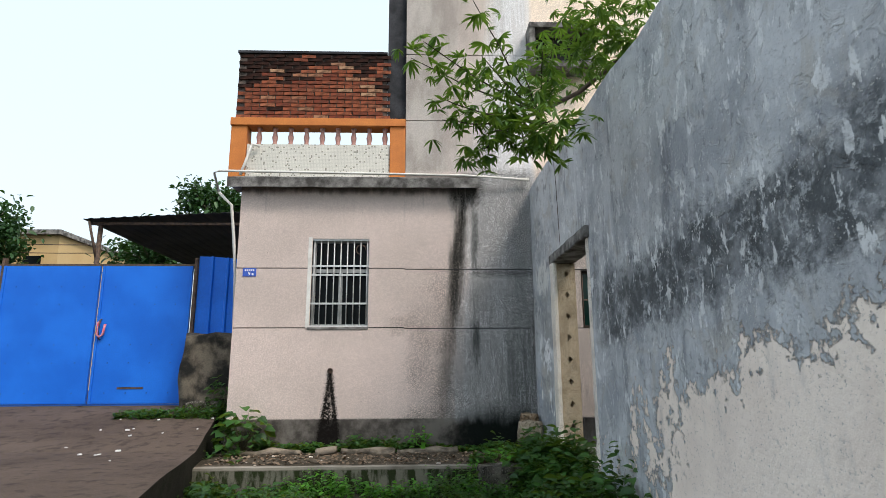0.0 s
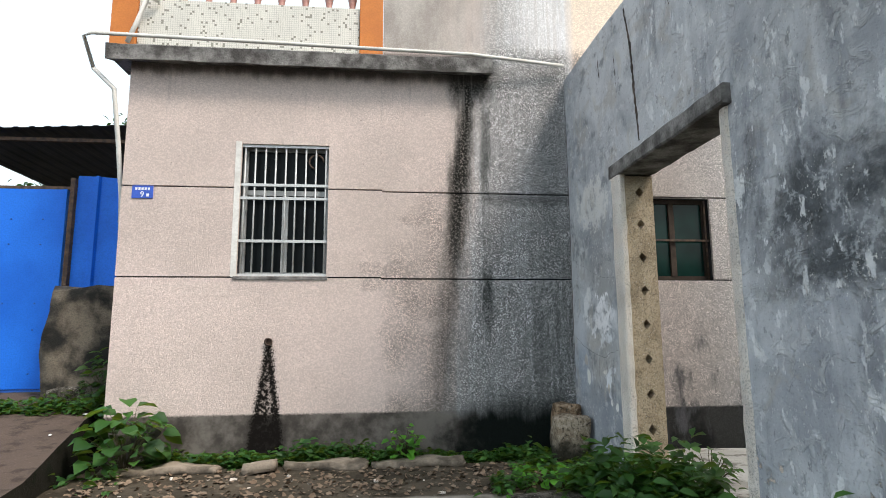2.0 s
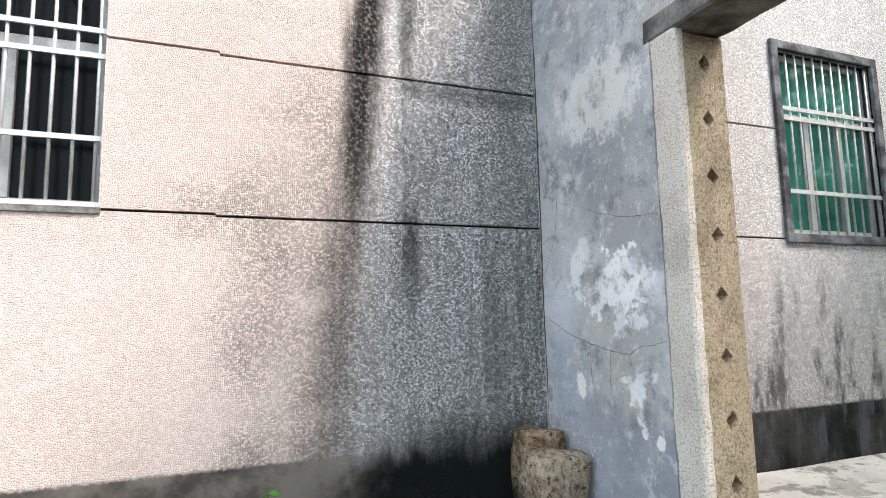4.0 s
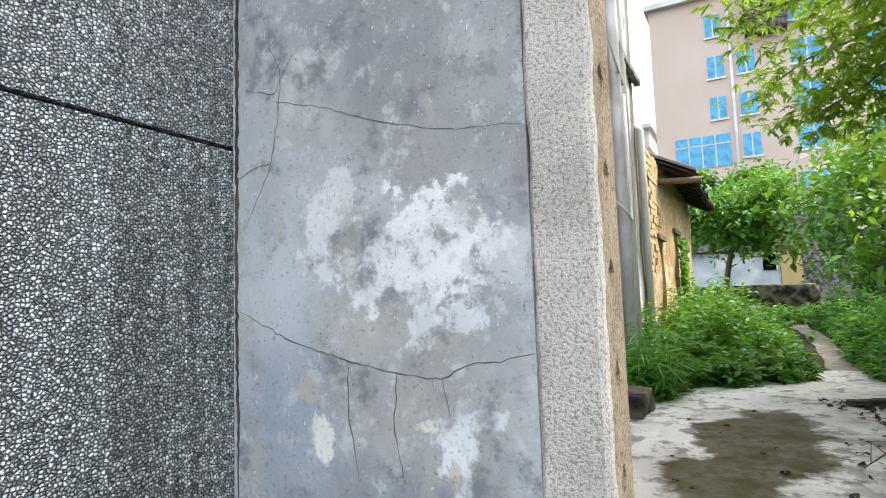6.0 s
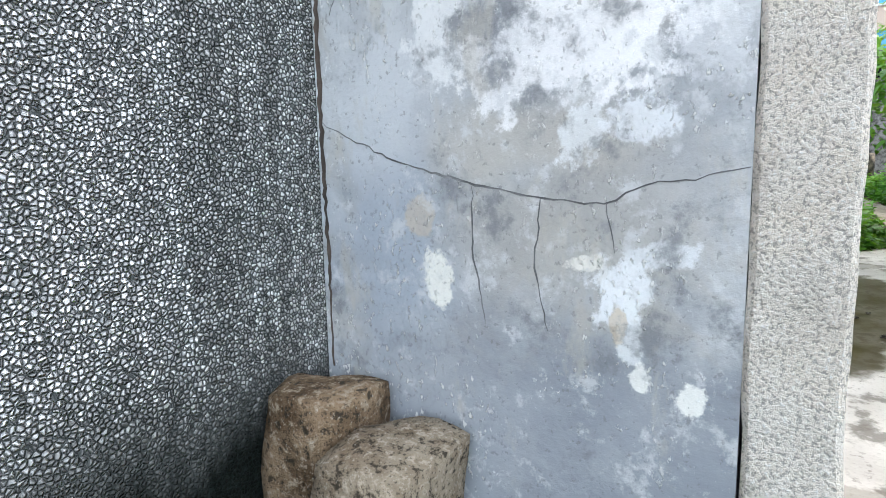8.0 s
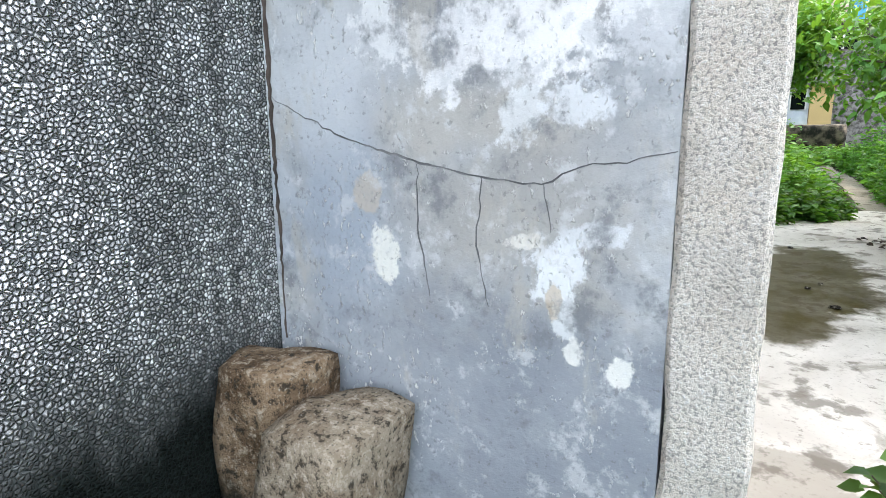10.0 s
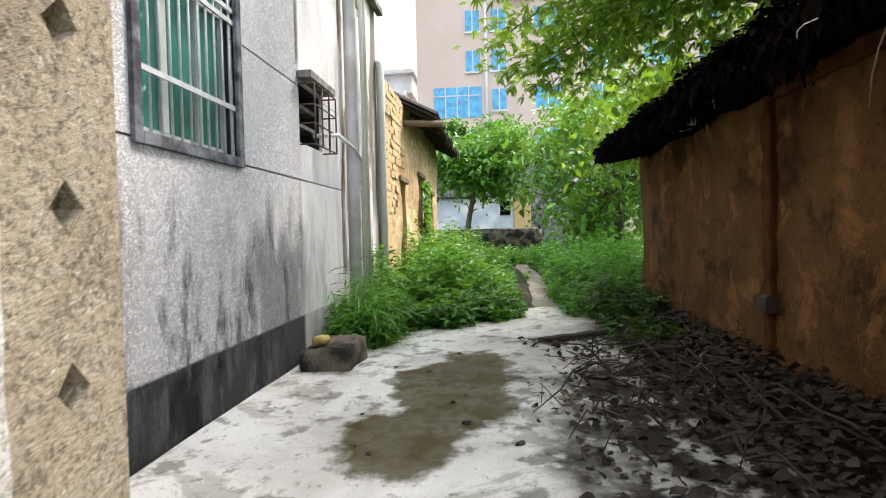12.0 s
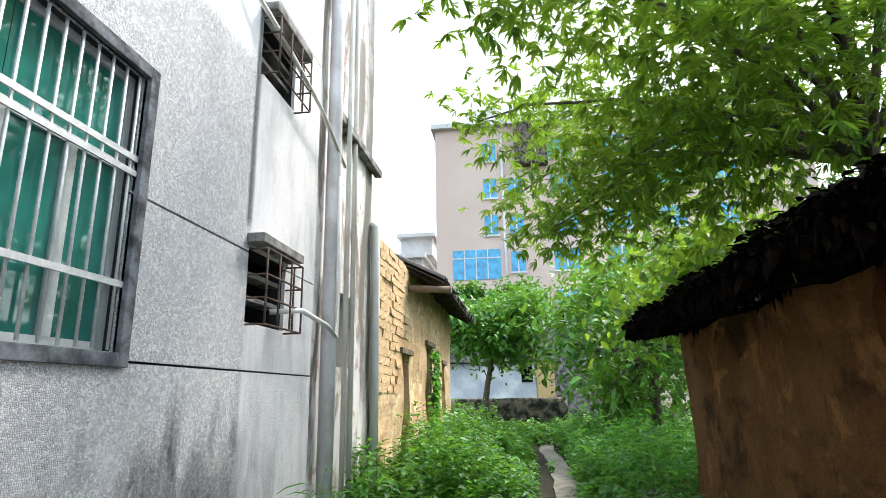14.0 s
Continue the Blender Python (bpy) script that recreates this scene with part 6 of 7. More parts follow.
stone((0.6, 1.15, 6.5, 6.9, -0.25, 0.02), 8, "broken slab tipped against the kerb", M_KERB)
stone((-1.6, -0.9, 5.6, 6.2, -0.3, -0.22), 9, "pale flat paving slab sunk in weeds", M_POST)
stone((-3.45, -2.95, 8.75, 9.15, 0.25, 0.62), 10, "lump of fallen cement below the wall stub", M_KERB)


def drain_hole():
    bm = bmesh.new()
    lathe(bm, [(0.034, 0.0), (0.038, 0.03), (0.026, 0.032), (0.024, 0.005)], 14)
    ob = part("drain_spout", bm, M_RUST)
    ob.matrix_basis = pose(-1.29, HOUSE_Y + 0.002, 1.045, 90, 0, 0)
    tagged(ob, "short black drain spout in the house wall", "pipe")


drain_hole()


def upper_box():
    """Concrete surround of a small upper opening."""
    t = thing("air_box", "projecting concrete box round a small upper opening", "window")
    x0, x1, z0, z1, y0 = 1.62, 2.62, 5.55, 6.30, HOUSE_Y - 0.32
    box_part("hood", (x0, x1, y0, HOUSE_Y - 0.003, z1 - 0.09, z1), M_EAVE, t, "", 0.01)
    box_part("floor_slab", (x0, x1, y0, HOUSE_Y - 0.003, z0, z0 + 0.10), M_EAVE, t, "", 0.01)
    box_part("cheek", (x0, x0 + 0.09, y0 + 0.01, HOUSE_Y - 0.003, z0 + 0.102, z1 - 0.092), M_EAVE, t)
    box_part("cheek", (x1 - 0.09, x1, y0 + 0.01, HOUSE_Y - 0.003, z0 + 0.102, z1 - 0.092), M_EAVE, t)
    # dark sheet on the wall stands for the unlit hollow
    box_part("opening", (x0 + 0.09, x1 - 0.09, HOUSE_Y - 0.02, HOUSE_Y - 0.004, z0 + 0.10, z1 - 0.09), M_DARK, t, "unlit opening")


upper_box()


# ---------- cracks ----------
M_CRACK = plain("crack_dust", (0.12, 0.12, 0.125), (0.24, 0.24, 0.25), 14.0, 0.95, 0.3)


def crack(parent, pts, width, seed):
    """A thin jagged gap line on the boundary wall, given by (y, z) turns."""
    rng = random.Random(seed)
    line = []
    for (a, b), (c, d) in zip(pts, pts[1:]):
        n = max(2, int(math.hypot(c - a, d - b) / 0.02))
        for i in range(n):
            f = i / n
            line.append((a + (c - a) * f + rng.uniform(-1, 1) * 0.0035, b + (d - b) * f + rng.uniform(-1, 1) * 0.0035))
    line.append(pts[-1])
    bm = bmesh.new()
    rows = []
    for i, (y, z) in enumerate(line):
        y2, z2 = line[min(i + 1, len(line) - 1)]
        y1, z1 = line[max(i - 1, 0)]
        ty, tz = y2 - y1, z2 - z1
        m = math.hypot(ty, tz) or 1
        w = width * rng.uniform(0.5, 1.2) * (0.4 + 0.6 * math.sin(math.pi * (i + 0.5) / len(line)))
        x = wall_x(y)
        rows.append([bm.verts.new((x - 0.0012, y - tz / m * w, z + ty / m * w)), bm.verts.new((x - 0.0004, y, z)), bm.verts.new((x - 0.0012, y + tz / m * w, z - ty / m * w))])
    for p, q in zip(rows, rows[1:]):
        bm.faces.new((p[0], q[0], q[1], p[1]))
        bm.faces.new((p[1], q[1], q[2], p[2]))
    part("crack", bm, M_CRACK if width < 0.004 else M_MORTAR, parent)


wall_b = bpy.data.objects["wall_boundary"]
crack(wall_b, [(8.26, 1.10), (8.04, 1.00), (7.82, 0.94), (7.66, 0.91), (7.53, 0.90), (7.45, 0.94), (7.36, 0.95), (7.272, 0.97)], 0.0028, 1)
crack(wall_b, [(7.83, 0.94), (7.83, 0.79), (7.80, 0.62)], 0.002, 2)
crack(wall_b, [(7.53, 0.90), (7.52, 0.85), (7.51, 0.80)], 0.0016, 13)
crack(wall_b, [(7.67, 0.91), (7.68, 0.76), (7.65, 0.62)], 0.002, 3)
crack(wall_b, [(8.10, 1.76), (7.89, 1.70), (7.72, 1.63), (7.5, 1.57), (7.28, 1.55)], 0.0016, 4)
crack(wall_b, [(8.13, 1.96), (8.07, 1.86), (8.08, 1.72), (8.11, 1.56), (8.22, 1.36)], 0.0018, 5)
crack(wall_b, [(8.27, 1.52), (8.18, 1.55), (8.11, 1.56)], 0.002, 6)
crack(wall_b, [(8.22, 1.82), (8.10, 1.78), (8.02, 1.90)], 0.0015, 7)
crack(wall_b, [(6.88, 3.66), (6.80, 3.3), (6.78, 2.95), (6.74, 2.52)], 0.022, 8)
crack(wall_b, [(7.42, 3.5), (7.40, 3.3)], 0.008, 9)
crack(wall_b, [(7.1, 3.4), (7.08, 3.1)], 0.006, 10)
crack(wall_b, [(6.3, 3.62), (6.22, 3.3)], 0.006, 11)
crack(wall_b, [(8.262, 3.4), (8.255, 2.2), (8.262, 1.2), (8.255, 0.45)], 0.010, 12)


# ---------- plants ----------
def broad_plant(name, label, at, height, spread, n, leaf, mat, seed, width=0.42):
    lv = Leaves(seed)
    nr = lv.rng
    a = nr.uniform(0, math.tau, n)
    r = np.sqrt(nr.uniform(0, 1, n)) * spread
    z = nr.uniform(0.25, 1.0, n) * height * (1.1 - 0.5 * r / spread)
    base = np.stack([at[0] + r * np.cos(a), at[1] + r * np.sin(a), at[2] + z], 1)
    way = np.stack([np.cos(a) + nr.normal(0, 0.4, n), np.sin(a) + nr.normal(0, 0.4, n) - 0.3, nr.uniform(-0.3, 0.35, n)], 1)
    lv.blades(base, way, leaf * nr.uniform(0.6, 1.25, n), width, 0.3)
    t = thing(name, label, "plant")
    ob = new("leaves", lv.mesh("leaves", mat))
    ob.parent = t
    bm = bmesh.new()
    rng = random.Random(seed)
    for i in range(0, n, max(1, n // 26)):
        tube(bm, [(at[0] + rng.uniform(-0.03, 0.03), at[1] + rng.uniform(-0.03, 0.03), at[2] - 0.03), tuple((Vector(at) + Vector(base[i])) / 2 + Vector((0, 0, 0.03))), tuple(base[i])], 0.005, 5, 0.002)
    part("stem", bm, M_TWIG, t)
    return t


broad_plant("leafy_plant", "broad-leaved green plant at the house corner", (-2.35, 7.95, 0.0), 0.60, 0.30, 95, 0.14, M_BUSH, 51, 0.5)
broad_plant("leafy_plant", "fern-like tuft growing from the wall stub", (-2.95, 8.95, 0.45), 0.55, 0.22, 170, 0.11, M_BUSH, 52, 0.2)
broad_plant("leafy_plant", "small sprig growing at the plinth", (-0.05, 8.1, 0.0), 0.34, 0.14, 44, 0.08, M_WEED, 53)
broad_plant("leafy_plant", "leafy sprig growing in the doorway", (1.99, 6.70, 0.0), 0.33, 0.17, 70, 0.07, M_BUSH, 54, 0.42)
broad_plant("leafy_plant", "bright low plant beside the wall block", (0.95, 7.2, 0.0), 0.16, 0.22, 90, 0.08, M_WEED, 56)


def fallen_twigs():
    """Dead branches in a heap along the mud wall."""
    rng = random.Random(61)
    for i in range(44):
        x = rng.uniform(3.6, 6.6)
        y = rng.uniform(4.75, 6.1 - 0.35 * max(0.0, x - 5.0))
        a = rng.uniform(-1.5, 1.5) + rng.choice((0, math.pi))
        ln = rng.uniform(0.4, 1.5)
        z = rng.uniform(0.015, 0.12)
        pts = []
        for k in range(6):
            f = k / 5
            pts.append((x + math.cos(a) * ln * f + rng.uniform(-0.04, 0.04), y + math.sin(a) * ln * f * 0.6 + rng.uniform(-0.04, 0.04), z + 0.20 * math.sin(f * math.pi) * rng.uniform(0, 1)))
        bm = bmesh.new()
        tube(bm, pts, rng.uniform(0.006, 0.014), 5, 0.003)
        for k in (2, 3):
            p = Vector(pts[k])
            tube(bm, [p, p + Vector((rng.uniform(-0.2, 0.2), rng.uniform(-0.2, 0.2), 0.05)), p + Vector((rng.uniform(-0.35, 0.35), rng.uniform(-0.3, 0.3), 0.03))], 0.005, 4, 0.002)
        tagged(part("dead_branch", bm, M_WOOD if i % 9 == 0 else M_DARKWOOD), "dry fallen branch on the yard floor", "branch", "fallen branches")


fallen_twigs()
bm = bmesh.new()
rough_bar(bm, -0.42, 0.42, -0.06, 0.06, -0.02, 0.025, 0.1, 0.012)
pl = tagged(part("plank", bm, M_DARKWOOD), "dark wet plank lying across the yard", "plank")
pl.matrix_basis = pose(6.98, 5.75, 0.035, 0, 0, -57)
bm = bmesh.new()
rubble(bm, -0.08, 0.08, -0.05, 0.05, 0.0, 0.06, 0.03, 0.04, 9)
yb = tagged(part("plastic_tub", bm, M_YELLOWISH), "crushed yellow plastic tub lying on the dark stone", "litter")
yb.location = (5.8, 8.02, 0.192)


def litter(n, x0, x1, y0, y1, top, seed, mat, size):
    rng = random.Random(seed)
    for i in range(n):
        bm = bmesh.new()
        s = size * rng.uniform(0.5, 1.4)
        pts = [(s * math.cos(a) * rng.uniform(0.6, 1), s * math.sin(a) * rng.uniform(0.35, 0.7)) for a in (math.tau * k / 6 for k in range(6))]
        lo = [bm.verts.new((a, b, 0.0)) for a, b in pts]
        hi = [bm.verts.new((a * 0.9, b * 0.9, s * 0.25 + rng.uniform(0, s * 0.2))) for a, b in pts]
        bm.faces.new(lo[::-1])
        bm.faces.new(hi)
        for k in range(6):
            bm.faces.new((lo[k], lo[(k + 1) % 6], hi[(k + 1) % 6], hi[k]))
        ob = tagged(part("litter", bm, mat), "small pale scrap lying on the ground", "litter", "scattered scraps")
        x, y = rng.uniform(x0, x1), rng.uniform(y0, y1)
        ob.matrix_basis = pose(x, y, top(x, y), 0, 0, rng.uniform(0, 360))


litter(16, -4.6, -2.9, 6.2, 8.8, lambda x, y: drive_height(y) + 0.008, 71, M_FARWHITE, 0.035)
litter(14, -2.3, 0.4, 6.95, 7.7, lambda x, y: -0.006, 72, M_POST, 0.03)
litter(22, 2.3, 6.5, 5.4, 7.6, lambda x, y: 0.002, 73, M_KERB, 0.03)


# ---------- roof timbers and hanging bits of the outbuilding ----------
bm = bmesh.new()
rough_bar(bm, 3.12, 3.25, 3.6, 5.60, 2.235, 2.335, 0.12, 0.014)
tagged(part("roof_beam", bm, M_BLACKTIMBER), "black timber beam end sticking out under the low roof", "beam")
bm = bmesh.new()
rubble(bm, 6.55, 6.95, 4.62, 4.78, 2.05, 2.11, 0.06, 0.015, 4)
tagged(part("plastic_sheet", bm, M_TARP), "scrap of pale plastic tucked under the eave", "litter")
for i, (x, y, z0, z1) in enumerate(((5.6, 4.85, 2.35, 2.0), (4.2, 5.05, 2.3, 2.05))):
    bm = bmesh.new()
    tube(bm, [(x, y, z0), (x + 0.03, y + 0.02, (z0 + z1) / 2), (x - 0.02, y + 0.01, z1)], 0.007, 5, 0.004)
    tagged(part("dead_vine", bm, M_WOOD), "dry vine stem hanging from the eave", "vine", "hanging vines")

bm = bmesh.new()
tube(bm, [(2.86, 5.06, 2.22), (3.10, 5.03, 2.06), (3.33, 5.0, 1.97), (3.46, 5.0, 1.80), (3.50, 5.0, 1.70), (3.52, 5.0, 1.58)], 0.005, 6, 0.004)
tagged(part("dead_vine", bm, M_WOOD), "dry bent vine stem hanging from the eave", "vine", "hanging vines")
bm = bmesh.new()
tube(bm, [(3.73, 5.17, 1.94), (3.71, 5.18, 1.962), (3.66, 5.18, 1.972), (3.58, 5.16, 1.97)], 0.0035, 5, 0.0025)
tagged(part("wire", bm, M_PVC), "pale bent wire poking from the eave", "wire")
bm = bmesh.new()
rough_bar(bm, 3.66, 3.84, 4.63, 4.70, 1.56, 2.14, 0.06, 0.02)
tagged(part("hanging_board", bm, M_BLACKTIMBER), "near-black broken board hanging under the low eave", "board")
bm = bmesh.new()
rough_bar(bm, 3.95, 5.15, 4.60, 4.67, 1.96, 2.05, 0.1, 0.014)
tagged(part("wall_batten", bm, M_REDWOOD), "red-brown timber batten along the wall top", "timber")

structure(slab_sheet("path", 8.6, 22.0, 5.60, 5.96, 0.2, lambda x, y: -0.004 + min(max(x - 9, 0) * 0.012, 0.25) + 0.01 * wob(x, y, 2, 2), 0.06, M_TROD,
                     lambda x, y: (x, y + 0.05 * math.sin(x * 0.8) + 0.06 * wob(x, y, 5, 1.3))), "narrow pale trodden path between weeds", "path")


weed_field("weeds", "dark shaded undergrowth at the foot of the mud wall", 39, 420, (6.3, 9.2, 4.65, 5.35), lambda x, y: 0.2 + (x - 6.3) * 0.22, 0.11, 16, M_BUSH)
weed_field("weeds", "long pale grass blades at the foot of the house wall", 40, 160, (6.4, 8.4, 7.6, 8.2), lambda x, y: 0.75 + 0 * x, 0.34, 7, M_WEED, None, 0.5, 0.0, 0.03)


weed_field("weeds", "green weeds round the dark stone by the house wall", 42, 150, (5.5, 7.0, 7.55, 8.15), lambda x, y: 0.34 + 0 * x, 0.11, 14, M_WEED, lambda x, y: y > 8.45 - (x - 5.0) * 0.5)


def eave_shade_cover():
    """Near-black blades matted over and under the outbuilding's eave, standing for its shade."""
    lv = Leaves(44)
    nr = lv.rng
    n = 9000
    x = nr.uniform(2.1, 9.3, n)
    f = nr.beta(0.7, 2.2, n)
    y = 5.16 - f * 2.0
    z = 2.13 + f * 0.36 + nr.uniform(-0.02, 0.12, n) * (0.5 + 0.5 * np.sin(x * 2.1) ** 2)
    lv.blades(np.stack([x, y, z], 1), nr.normal(0, 1, (n, 3)) * (1, 1, 0.5), nr.uniform(0.03, 0.09, n), 0.3, 0.3)
    m = 3200
    x = nr.uniform(2.1, 9.2, m)
    lv.blades(np.stack([x, nr.uniform(4.62, 5.14, m), 2.12 + nr.uniform(-0.05, 0.05, m)], 1), np.stack([nr.normal(0, 0.3, m), nr.normal(0, 0.3, m), -np.ones(m)], 1), nr.uniform(0.03, 0.12, m) * (0.5 + 0.9 * np.sin(x * 1.7) ** 4), 0.10, 0.0)
    m = 2200
    x = nr.uniform(2.1, 9.2, m)
    drop = (0.04 + 0.16 * np.clip((7.0 - x) / 3.0, 0, 1)) * (0.55 + 0.45 * np.sin(x * 3.1 + 1.0)) + 0.03
    lv.blades(np.stack([x, nr.uniform(4.98, 5.14, m), 2.12 - drop * nr.uniform(0, 1, m)], 1), np.stack([nr.normal(0, 0.5, m), nr.normal(0, 0.3, m), -np.ones(m)], 1), nr.uniform(0.04, 0.12, m), 0.22, 0.1)
    tagged(new("eave_shade", lv.mesh("eave_shade", M_EAVESHADE)), "near-black blades over the low eave, standing for its shade", "creeper", kind="stuff")


eave_shade_cover()


# ---------- brick parapet ----------
def brick_parapet():
    t = structure(box_part("wall_brick", (-2.86, -0.57, 8.325, 8.50, 4.81, 5.90), M_MORTAR), "old red brick parapet wall blackened along its top", "wall")
    structure(box_part("coping", (-2.89, -0.565, 8.29, 8.53, 5.902, 5.945), M_BLACK, None, "", 0.006), "thin blackened cement coping", "coping")
    rng = random.Random(81)
    meshes = []
    for k in range(6):
        bm = bmesh.new()
        v = box(bm, -0.108, 0.108, -0.02, 0.0, -0.025, 0.025)
        for q in v:
            q.co += Vector((rng.uniform(-0.006, 0.006), rng.uniform(-0.004, 0.004), rng.uniform(-0.004, 0.004)))
        meshes.append(mesh_of("brick", bm, M_BRICK))
    dark = []
    for me in meshes:
        d = me.copy()
        d.materials.clear()
        d.materials.append(M_SOOTBRICK)
        dark.append(d)
    rows = 17
    for r in range(rows):
        z = 4.845 + r * 0.0635
        x = -2.86 + (0.118 if r % 2 else 0.0)
        while x < -0.66:
            w = 0.225
            cx = x + 0.112
            soot = wob(cx, z, 3, 2.2) + (z - 5.2) * 1.2 + max(0, cx + 1.9) * 0.25 + 0.1
            ob = new("brick", rng.choice(dark if soot + rng.uniform(-0.25, 0.25) > 0.42 else meshes))
            ob.parent = t
            ob.location = (cx + rng.uniform(-0.004, 0.004), 8.323 + rng.uniform(-0.004, 0.006), z + rng.uniform(-0.003, 0.003))
            ob.rotation_euler = (0, rng.uniform(-0.012, 0.012), 0)
            x += w + rng.uniform(0.008, 0.014)


M_SOOTBRICK = plain("sooty_brick", (0.012, 0.010, 0.009), (0.045, 0.022, 0.018), 9.0, 0.95, 0.5, 0.05)
brick_parapet()


# ---------- adobe blocks ----------
def adobe_blocks():
    wall = bpy.data.objects["wall_adobe"]
    rng = random.Random(91)
    meshes = []
    for k in range(5):
        bm = bmesh.new()
        v = box(bm, -0.172, 0.172, -0.022, 0.06, -0.063, 0.063)
        for q in v:
            q.co += Vector((rng.uniform(-0.012, 0.012), rng.uniform(-0.012, 0.012), rng.uniform(-0.01, 0.01)))
        meshes.append(mesh_of("adobe_block", bm, M_ADOBE))
    for r in range(17):
        z = 1.55 + r * 0.135
        x = 9.95 + (0.18 if r % 2 else 0.0)
        while x < 12.75:
            inside_door = 12.05 < x < 13.3 and z < 2.4
            if not inside_door and rng.random() > 0.07 + 0.25 * (wob(x, z, 6, 1.1) > 0.35):
                ob = new("adobe_block", rng.choice(meshes))
                ob.parent = wall
                ob.location = (x, 8.42 + 0.05 * wob(x, z, 0, 1.1) - 0.004 + rng.uniform(-0.012, 0.01), z)
                ob.rotation_euler = (0, rng.uniform(-0.02, 0.02), 0)
            x += 0.36


adobe_blocks()


# ---------- overhead wires beyond the gate ----------
for i, (z0, z1) in enumerate(((7.5, 7.2), (7.0, 6.9))):
    bm = bmesh.new()
    tube(bm, [(-30 + 26 * f, 27.0, z0 + (z1 - z0) * f - 0.5 * math.sin(math.pi * f)) for f in (j / 10 for j in range(11))], 0.02, 5)
    tagged(part("power_line", bm, M_RUST), "thin dark overhead cable beyond the shed", "cable", "overhead cables")


def leaf_litter():
    """Rotting leaves lying among the fallen branches."""
    lv = Leaves(77)
    nr = lv.rng
    n = 1500
    x = nr.uniform(3.0, 7.0, n)
    y = 4.7 + 1.6 * nr.beta(1.0, 1.7, n) + 0.12 * np.sin(x * 3)
    lv.blades(np.stack([x, y, nr.uniform(0.018, 0.035, n)], 1), nr.normal(0, 1, (n, 3)) * (1, 1, 0.08), nr.uniform(0.03, 0.08, n), 0.4, 0.1)
    tagged(new("leaf_litter", lv.mesh("leaf_litter", M_DARKWOOD)), "brown rotting leaves among the fallen branches", "leaves", kind="stuff")


leaf_litter()


def wall_creeper(x, y, z0, z1, half, n, seed):
    """A creeper climbing a wall face: a thin stem with small leaves held off the wall."""
    t = thing("wall_creeper", "green creeper climbing the crumbling adobe wall", "plant")
    lv = Leaves(seed)
    nr = lv.rng
    z = nr.uniform(z0, z1, n)
    px = x + nr.normal(0, 1, n) * half * (0.5 + 0.5 * np.sin(z * 2.3) ** 2)
    P = np.stack([px, y - nr.uniform(0.0, 0.14, n), z], 1)
    lv.blades(P, np.stack([nr.normal(0, 0.7, n), -np.abs(nr.normal(0.5, 0.4, n)), nr.normal(-0.3, 0.5, n)], 1), nr.uniform(0.06, 0.14, n), 0.4, 0.3)
    ob = new("leaves", lv.mesh("leaves", M_LUSH))
    ob.parent = t
    bm = bmesh.new()
    tube(bm, [(x + 0.05 * math.sin(v * 4), y + 0.03, v) for v in steps(0.0, z1, 0.2)], 0.012, 5, 0.004)
    part("stem", bm, M_TWIG, t)


wall_creeper(15.42, 8.38, 0.6, 2.40, 0.20, 420, 95)


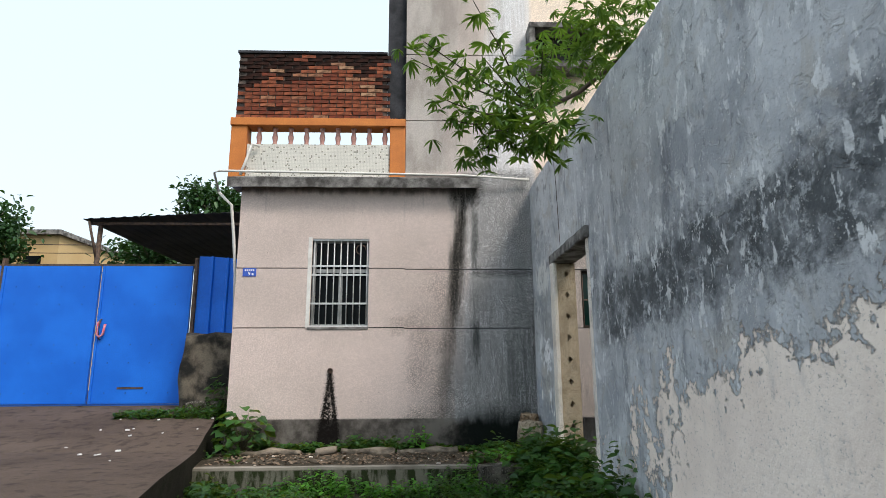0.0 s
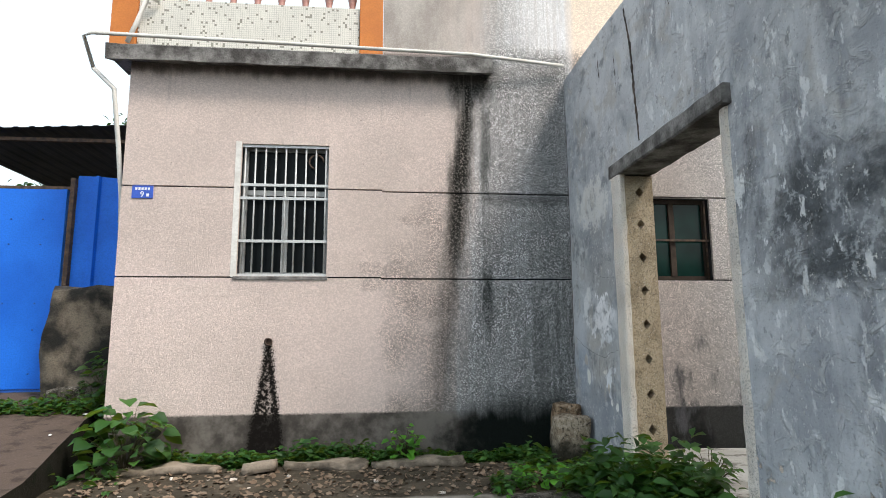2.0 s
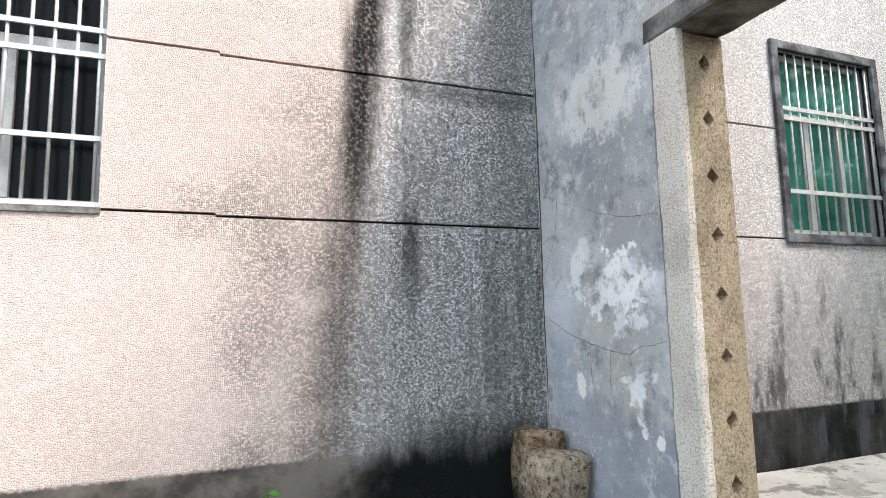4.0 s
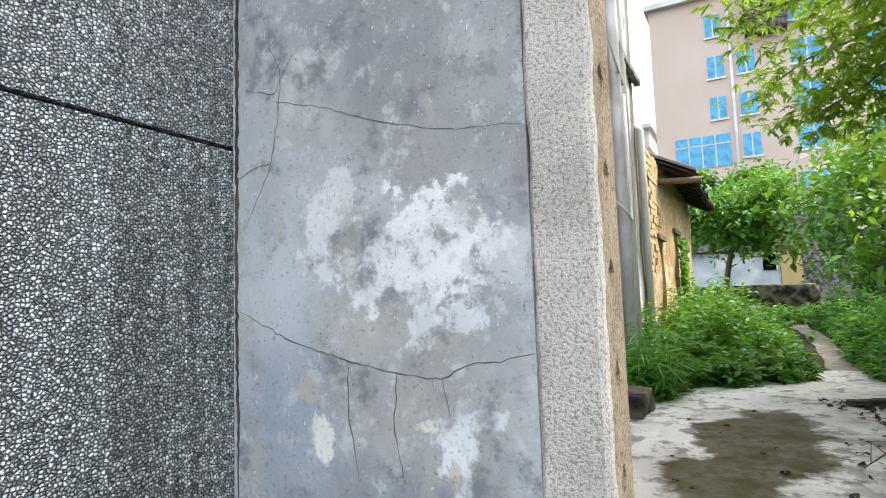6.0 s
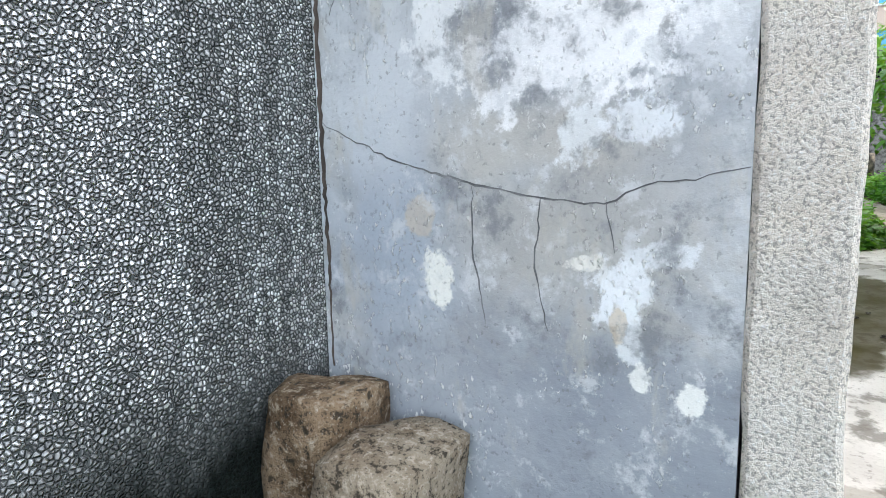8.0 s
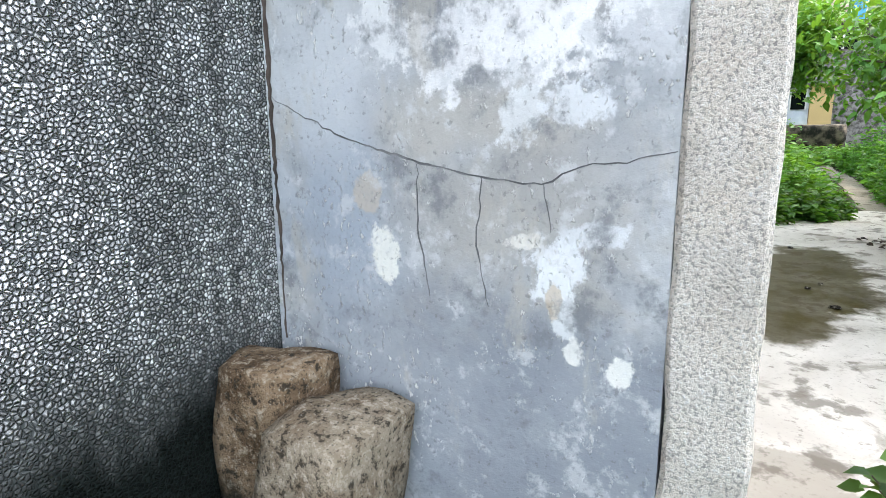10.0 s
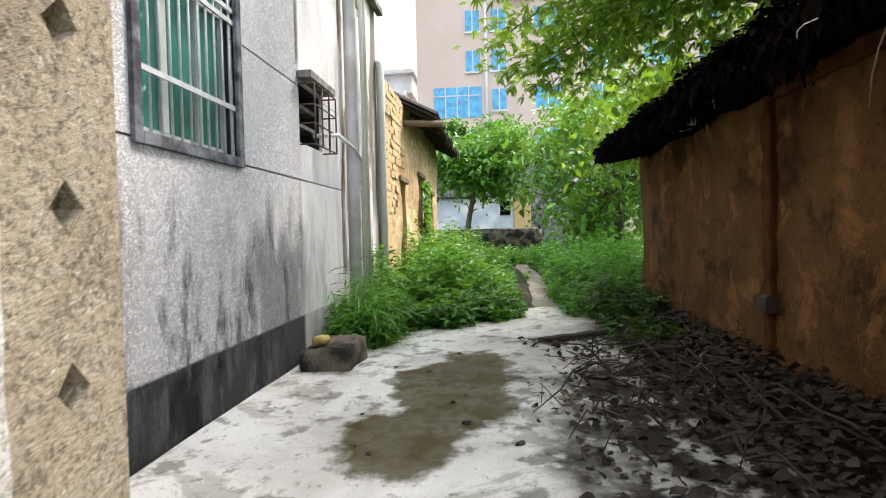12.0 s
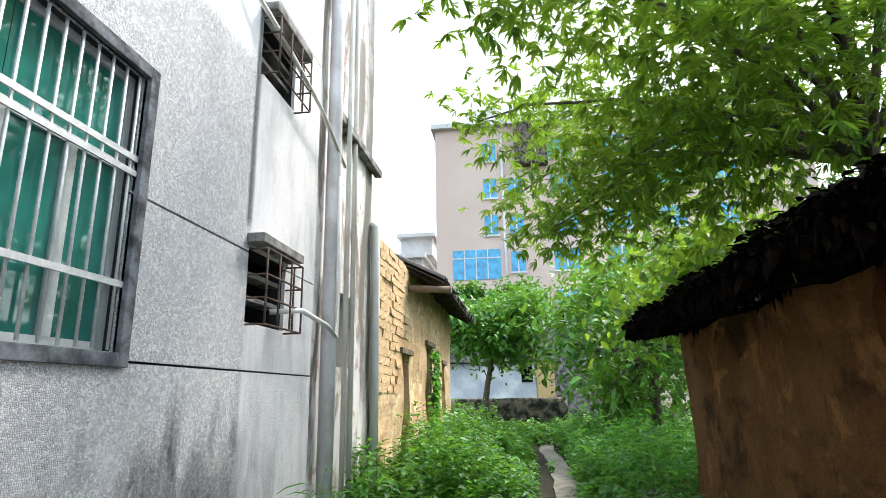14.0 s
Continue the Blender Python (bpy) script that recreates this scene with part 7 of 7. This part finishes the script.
def dark_bank():
    """A near-black uneven bank against the outbuilding wall, strewn with dark leaves."""
    bm = bmesh.new()
    xs, fs = steps(3.0, 9.3, 0.12), [i / 9 for i in range(10)]
    grid = []
    for x in xs:
        grow = min(max((x - 3.0) / 1.2, 0.0), 1.0)
        reach = (0.55 + 0.22 * wob(x, 0, 2, 0.9)) * (0.35 + 0.65 * grow)
        rise = (0.20 + 0.08 * wob(x, 3, 2, 1.1)) * (0.4 + 0.6 * grow)
        row = []
        for f in fs:
            y = 4.50 + reach * f
            z = -0.03 + (rise + 0.05 * wob(x, y, 4, 3.5)) * (1 - f) ** 1.3 + 0.015 * wob(x, y, 8, 9)
            row.append(bm.verts.new((x, y, z if f < 1 else -0.04)))
        grid.append(row)
    for a, b in zip(grid, grid[1:]):
        for i in range(len(fs) - 1):
            bm.faces.new((a[i], b[i], b[i + 1], a[i + 1])).smooth = True
    tagged(part("dark_mound", bm, M_MOUND), "near-black low mound along the mud wall", "soil", kind="stuff")
    lv = Leaves(78)
    nr = lv.rng
    n = 2600
    x = nr.uniform(3.3, 9.2, n)
    f = nr.uniform(0, 1, n)
    P = np.stack([x, 4.6 + 0.75 * f, 0.02 + 0.2 * (1 - f) ** 1.3 + nr.uniform(0, 0.03, n)], 1)
    lv.blades(P, nr.normal(0, 1, (n, 3)) * (1, 1, 0.3), nr.uniform(0.03, 0.09, n), 0.4, 0.2)
    tagged(new("dead_leaves", lv.mesh("dead_leaves", M_DARKWOOD)), "dark dead leaves on the low mound", "leaves", kind="stuff")


M_MOUND = soil("dark_mound", (0.012, 0.009, 0.006), (0.024, 0.018, 0.012), (0.008, 0.010, 0.004))
dark_bank()


# ---------- growth and rubbish along the terrace ----------
weed_field("weeds", "dark matted weeds in the gutter under the house wall", 45, 420, (-2.2, 1.3, 7.98, 8.24), lambda x, y: 0.13 + 0.07 * np.sin(x * 5) ** 2, 0.085, 10, M_BUSH)
weed_field("weeds", "green weeds spilling over the sunken strip before the kerb", 46, 620, (-1.9, 1.6, 5.2, 6.75), lambda x, y: np.clip(0.20 + 0.12 * np.sin(x * 3.1 + y), 0.1, 0.4), 0.075, 11, M_BUSH,
           lambda x, y: np.sin(x * 2.7 + 1.3 * np.sin(y * 3.0)) > -0.35, 0.3, -0.27)
weed_field("weeds", "tufts of weeds at the damp end of the terrace", 47, 150, (0.55, 1.35, 6.9, 7.75), lambda x, y: 0.20 + 0.10 * np.sin(x * 9), 0.08, 10, M_BUSH, lambda x, y: np.sin(x * 7 + y * 5) > 0.0)
weed_field("weeds", "thick dark weeds against the foot of the doorway post", 48, 200, (1.15, 1.62, 5.7, 7.05), lambda x, y: 0.48 + 0.1 * np.sin(y * 5), 0.12, 16, M_BUSH, None, 0.3, -0.05)


def terrace_rubbish():
    """Dry leaves and crumbs of mortar strewn along the terrace."""
    lv = Leaves(79)
    nr = lv.rng
    n = 900
    x = nr.uniform(-2.5, 1.3, n)
    y = 6.95 + 0.95 * nr.beta(1.2, 1.2, n)
    lv.blades(np.stack([x, y, nr.uniform(0.0, 0.015, n)], 1), nr.normal(0, 1, (n, 3)) * (1, 1, 0.12), nr.uniform(0.02, 0.06, n), 0.4, 0.15)
    tagged(new("dry_leaves", lv.mesh("dry_leaves", M_WOOD)), "dry brown leaves strewn on the terrace", "leaves", kind="stuff")


terrace_rubbish()
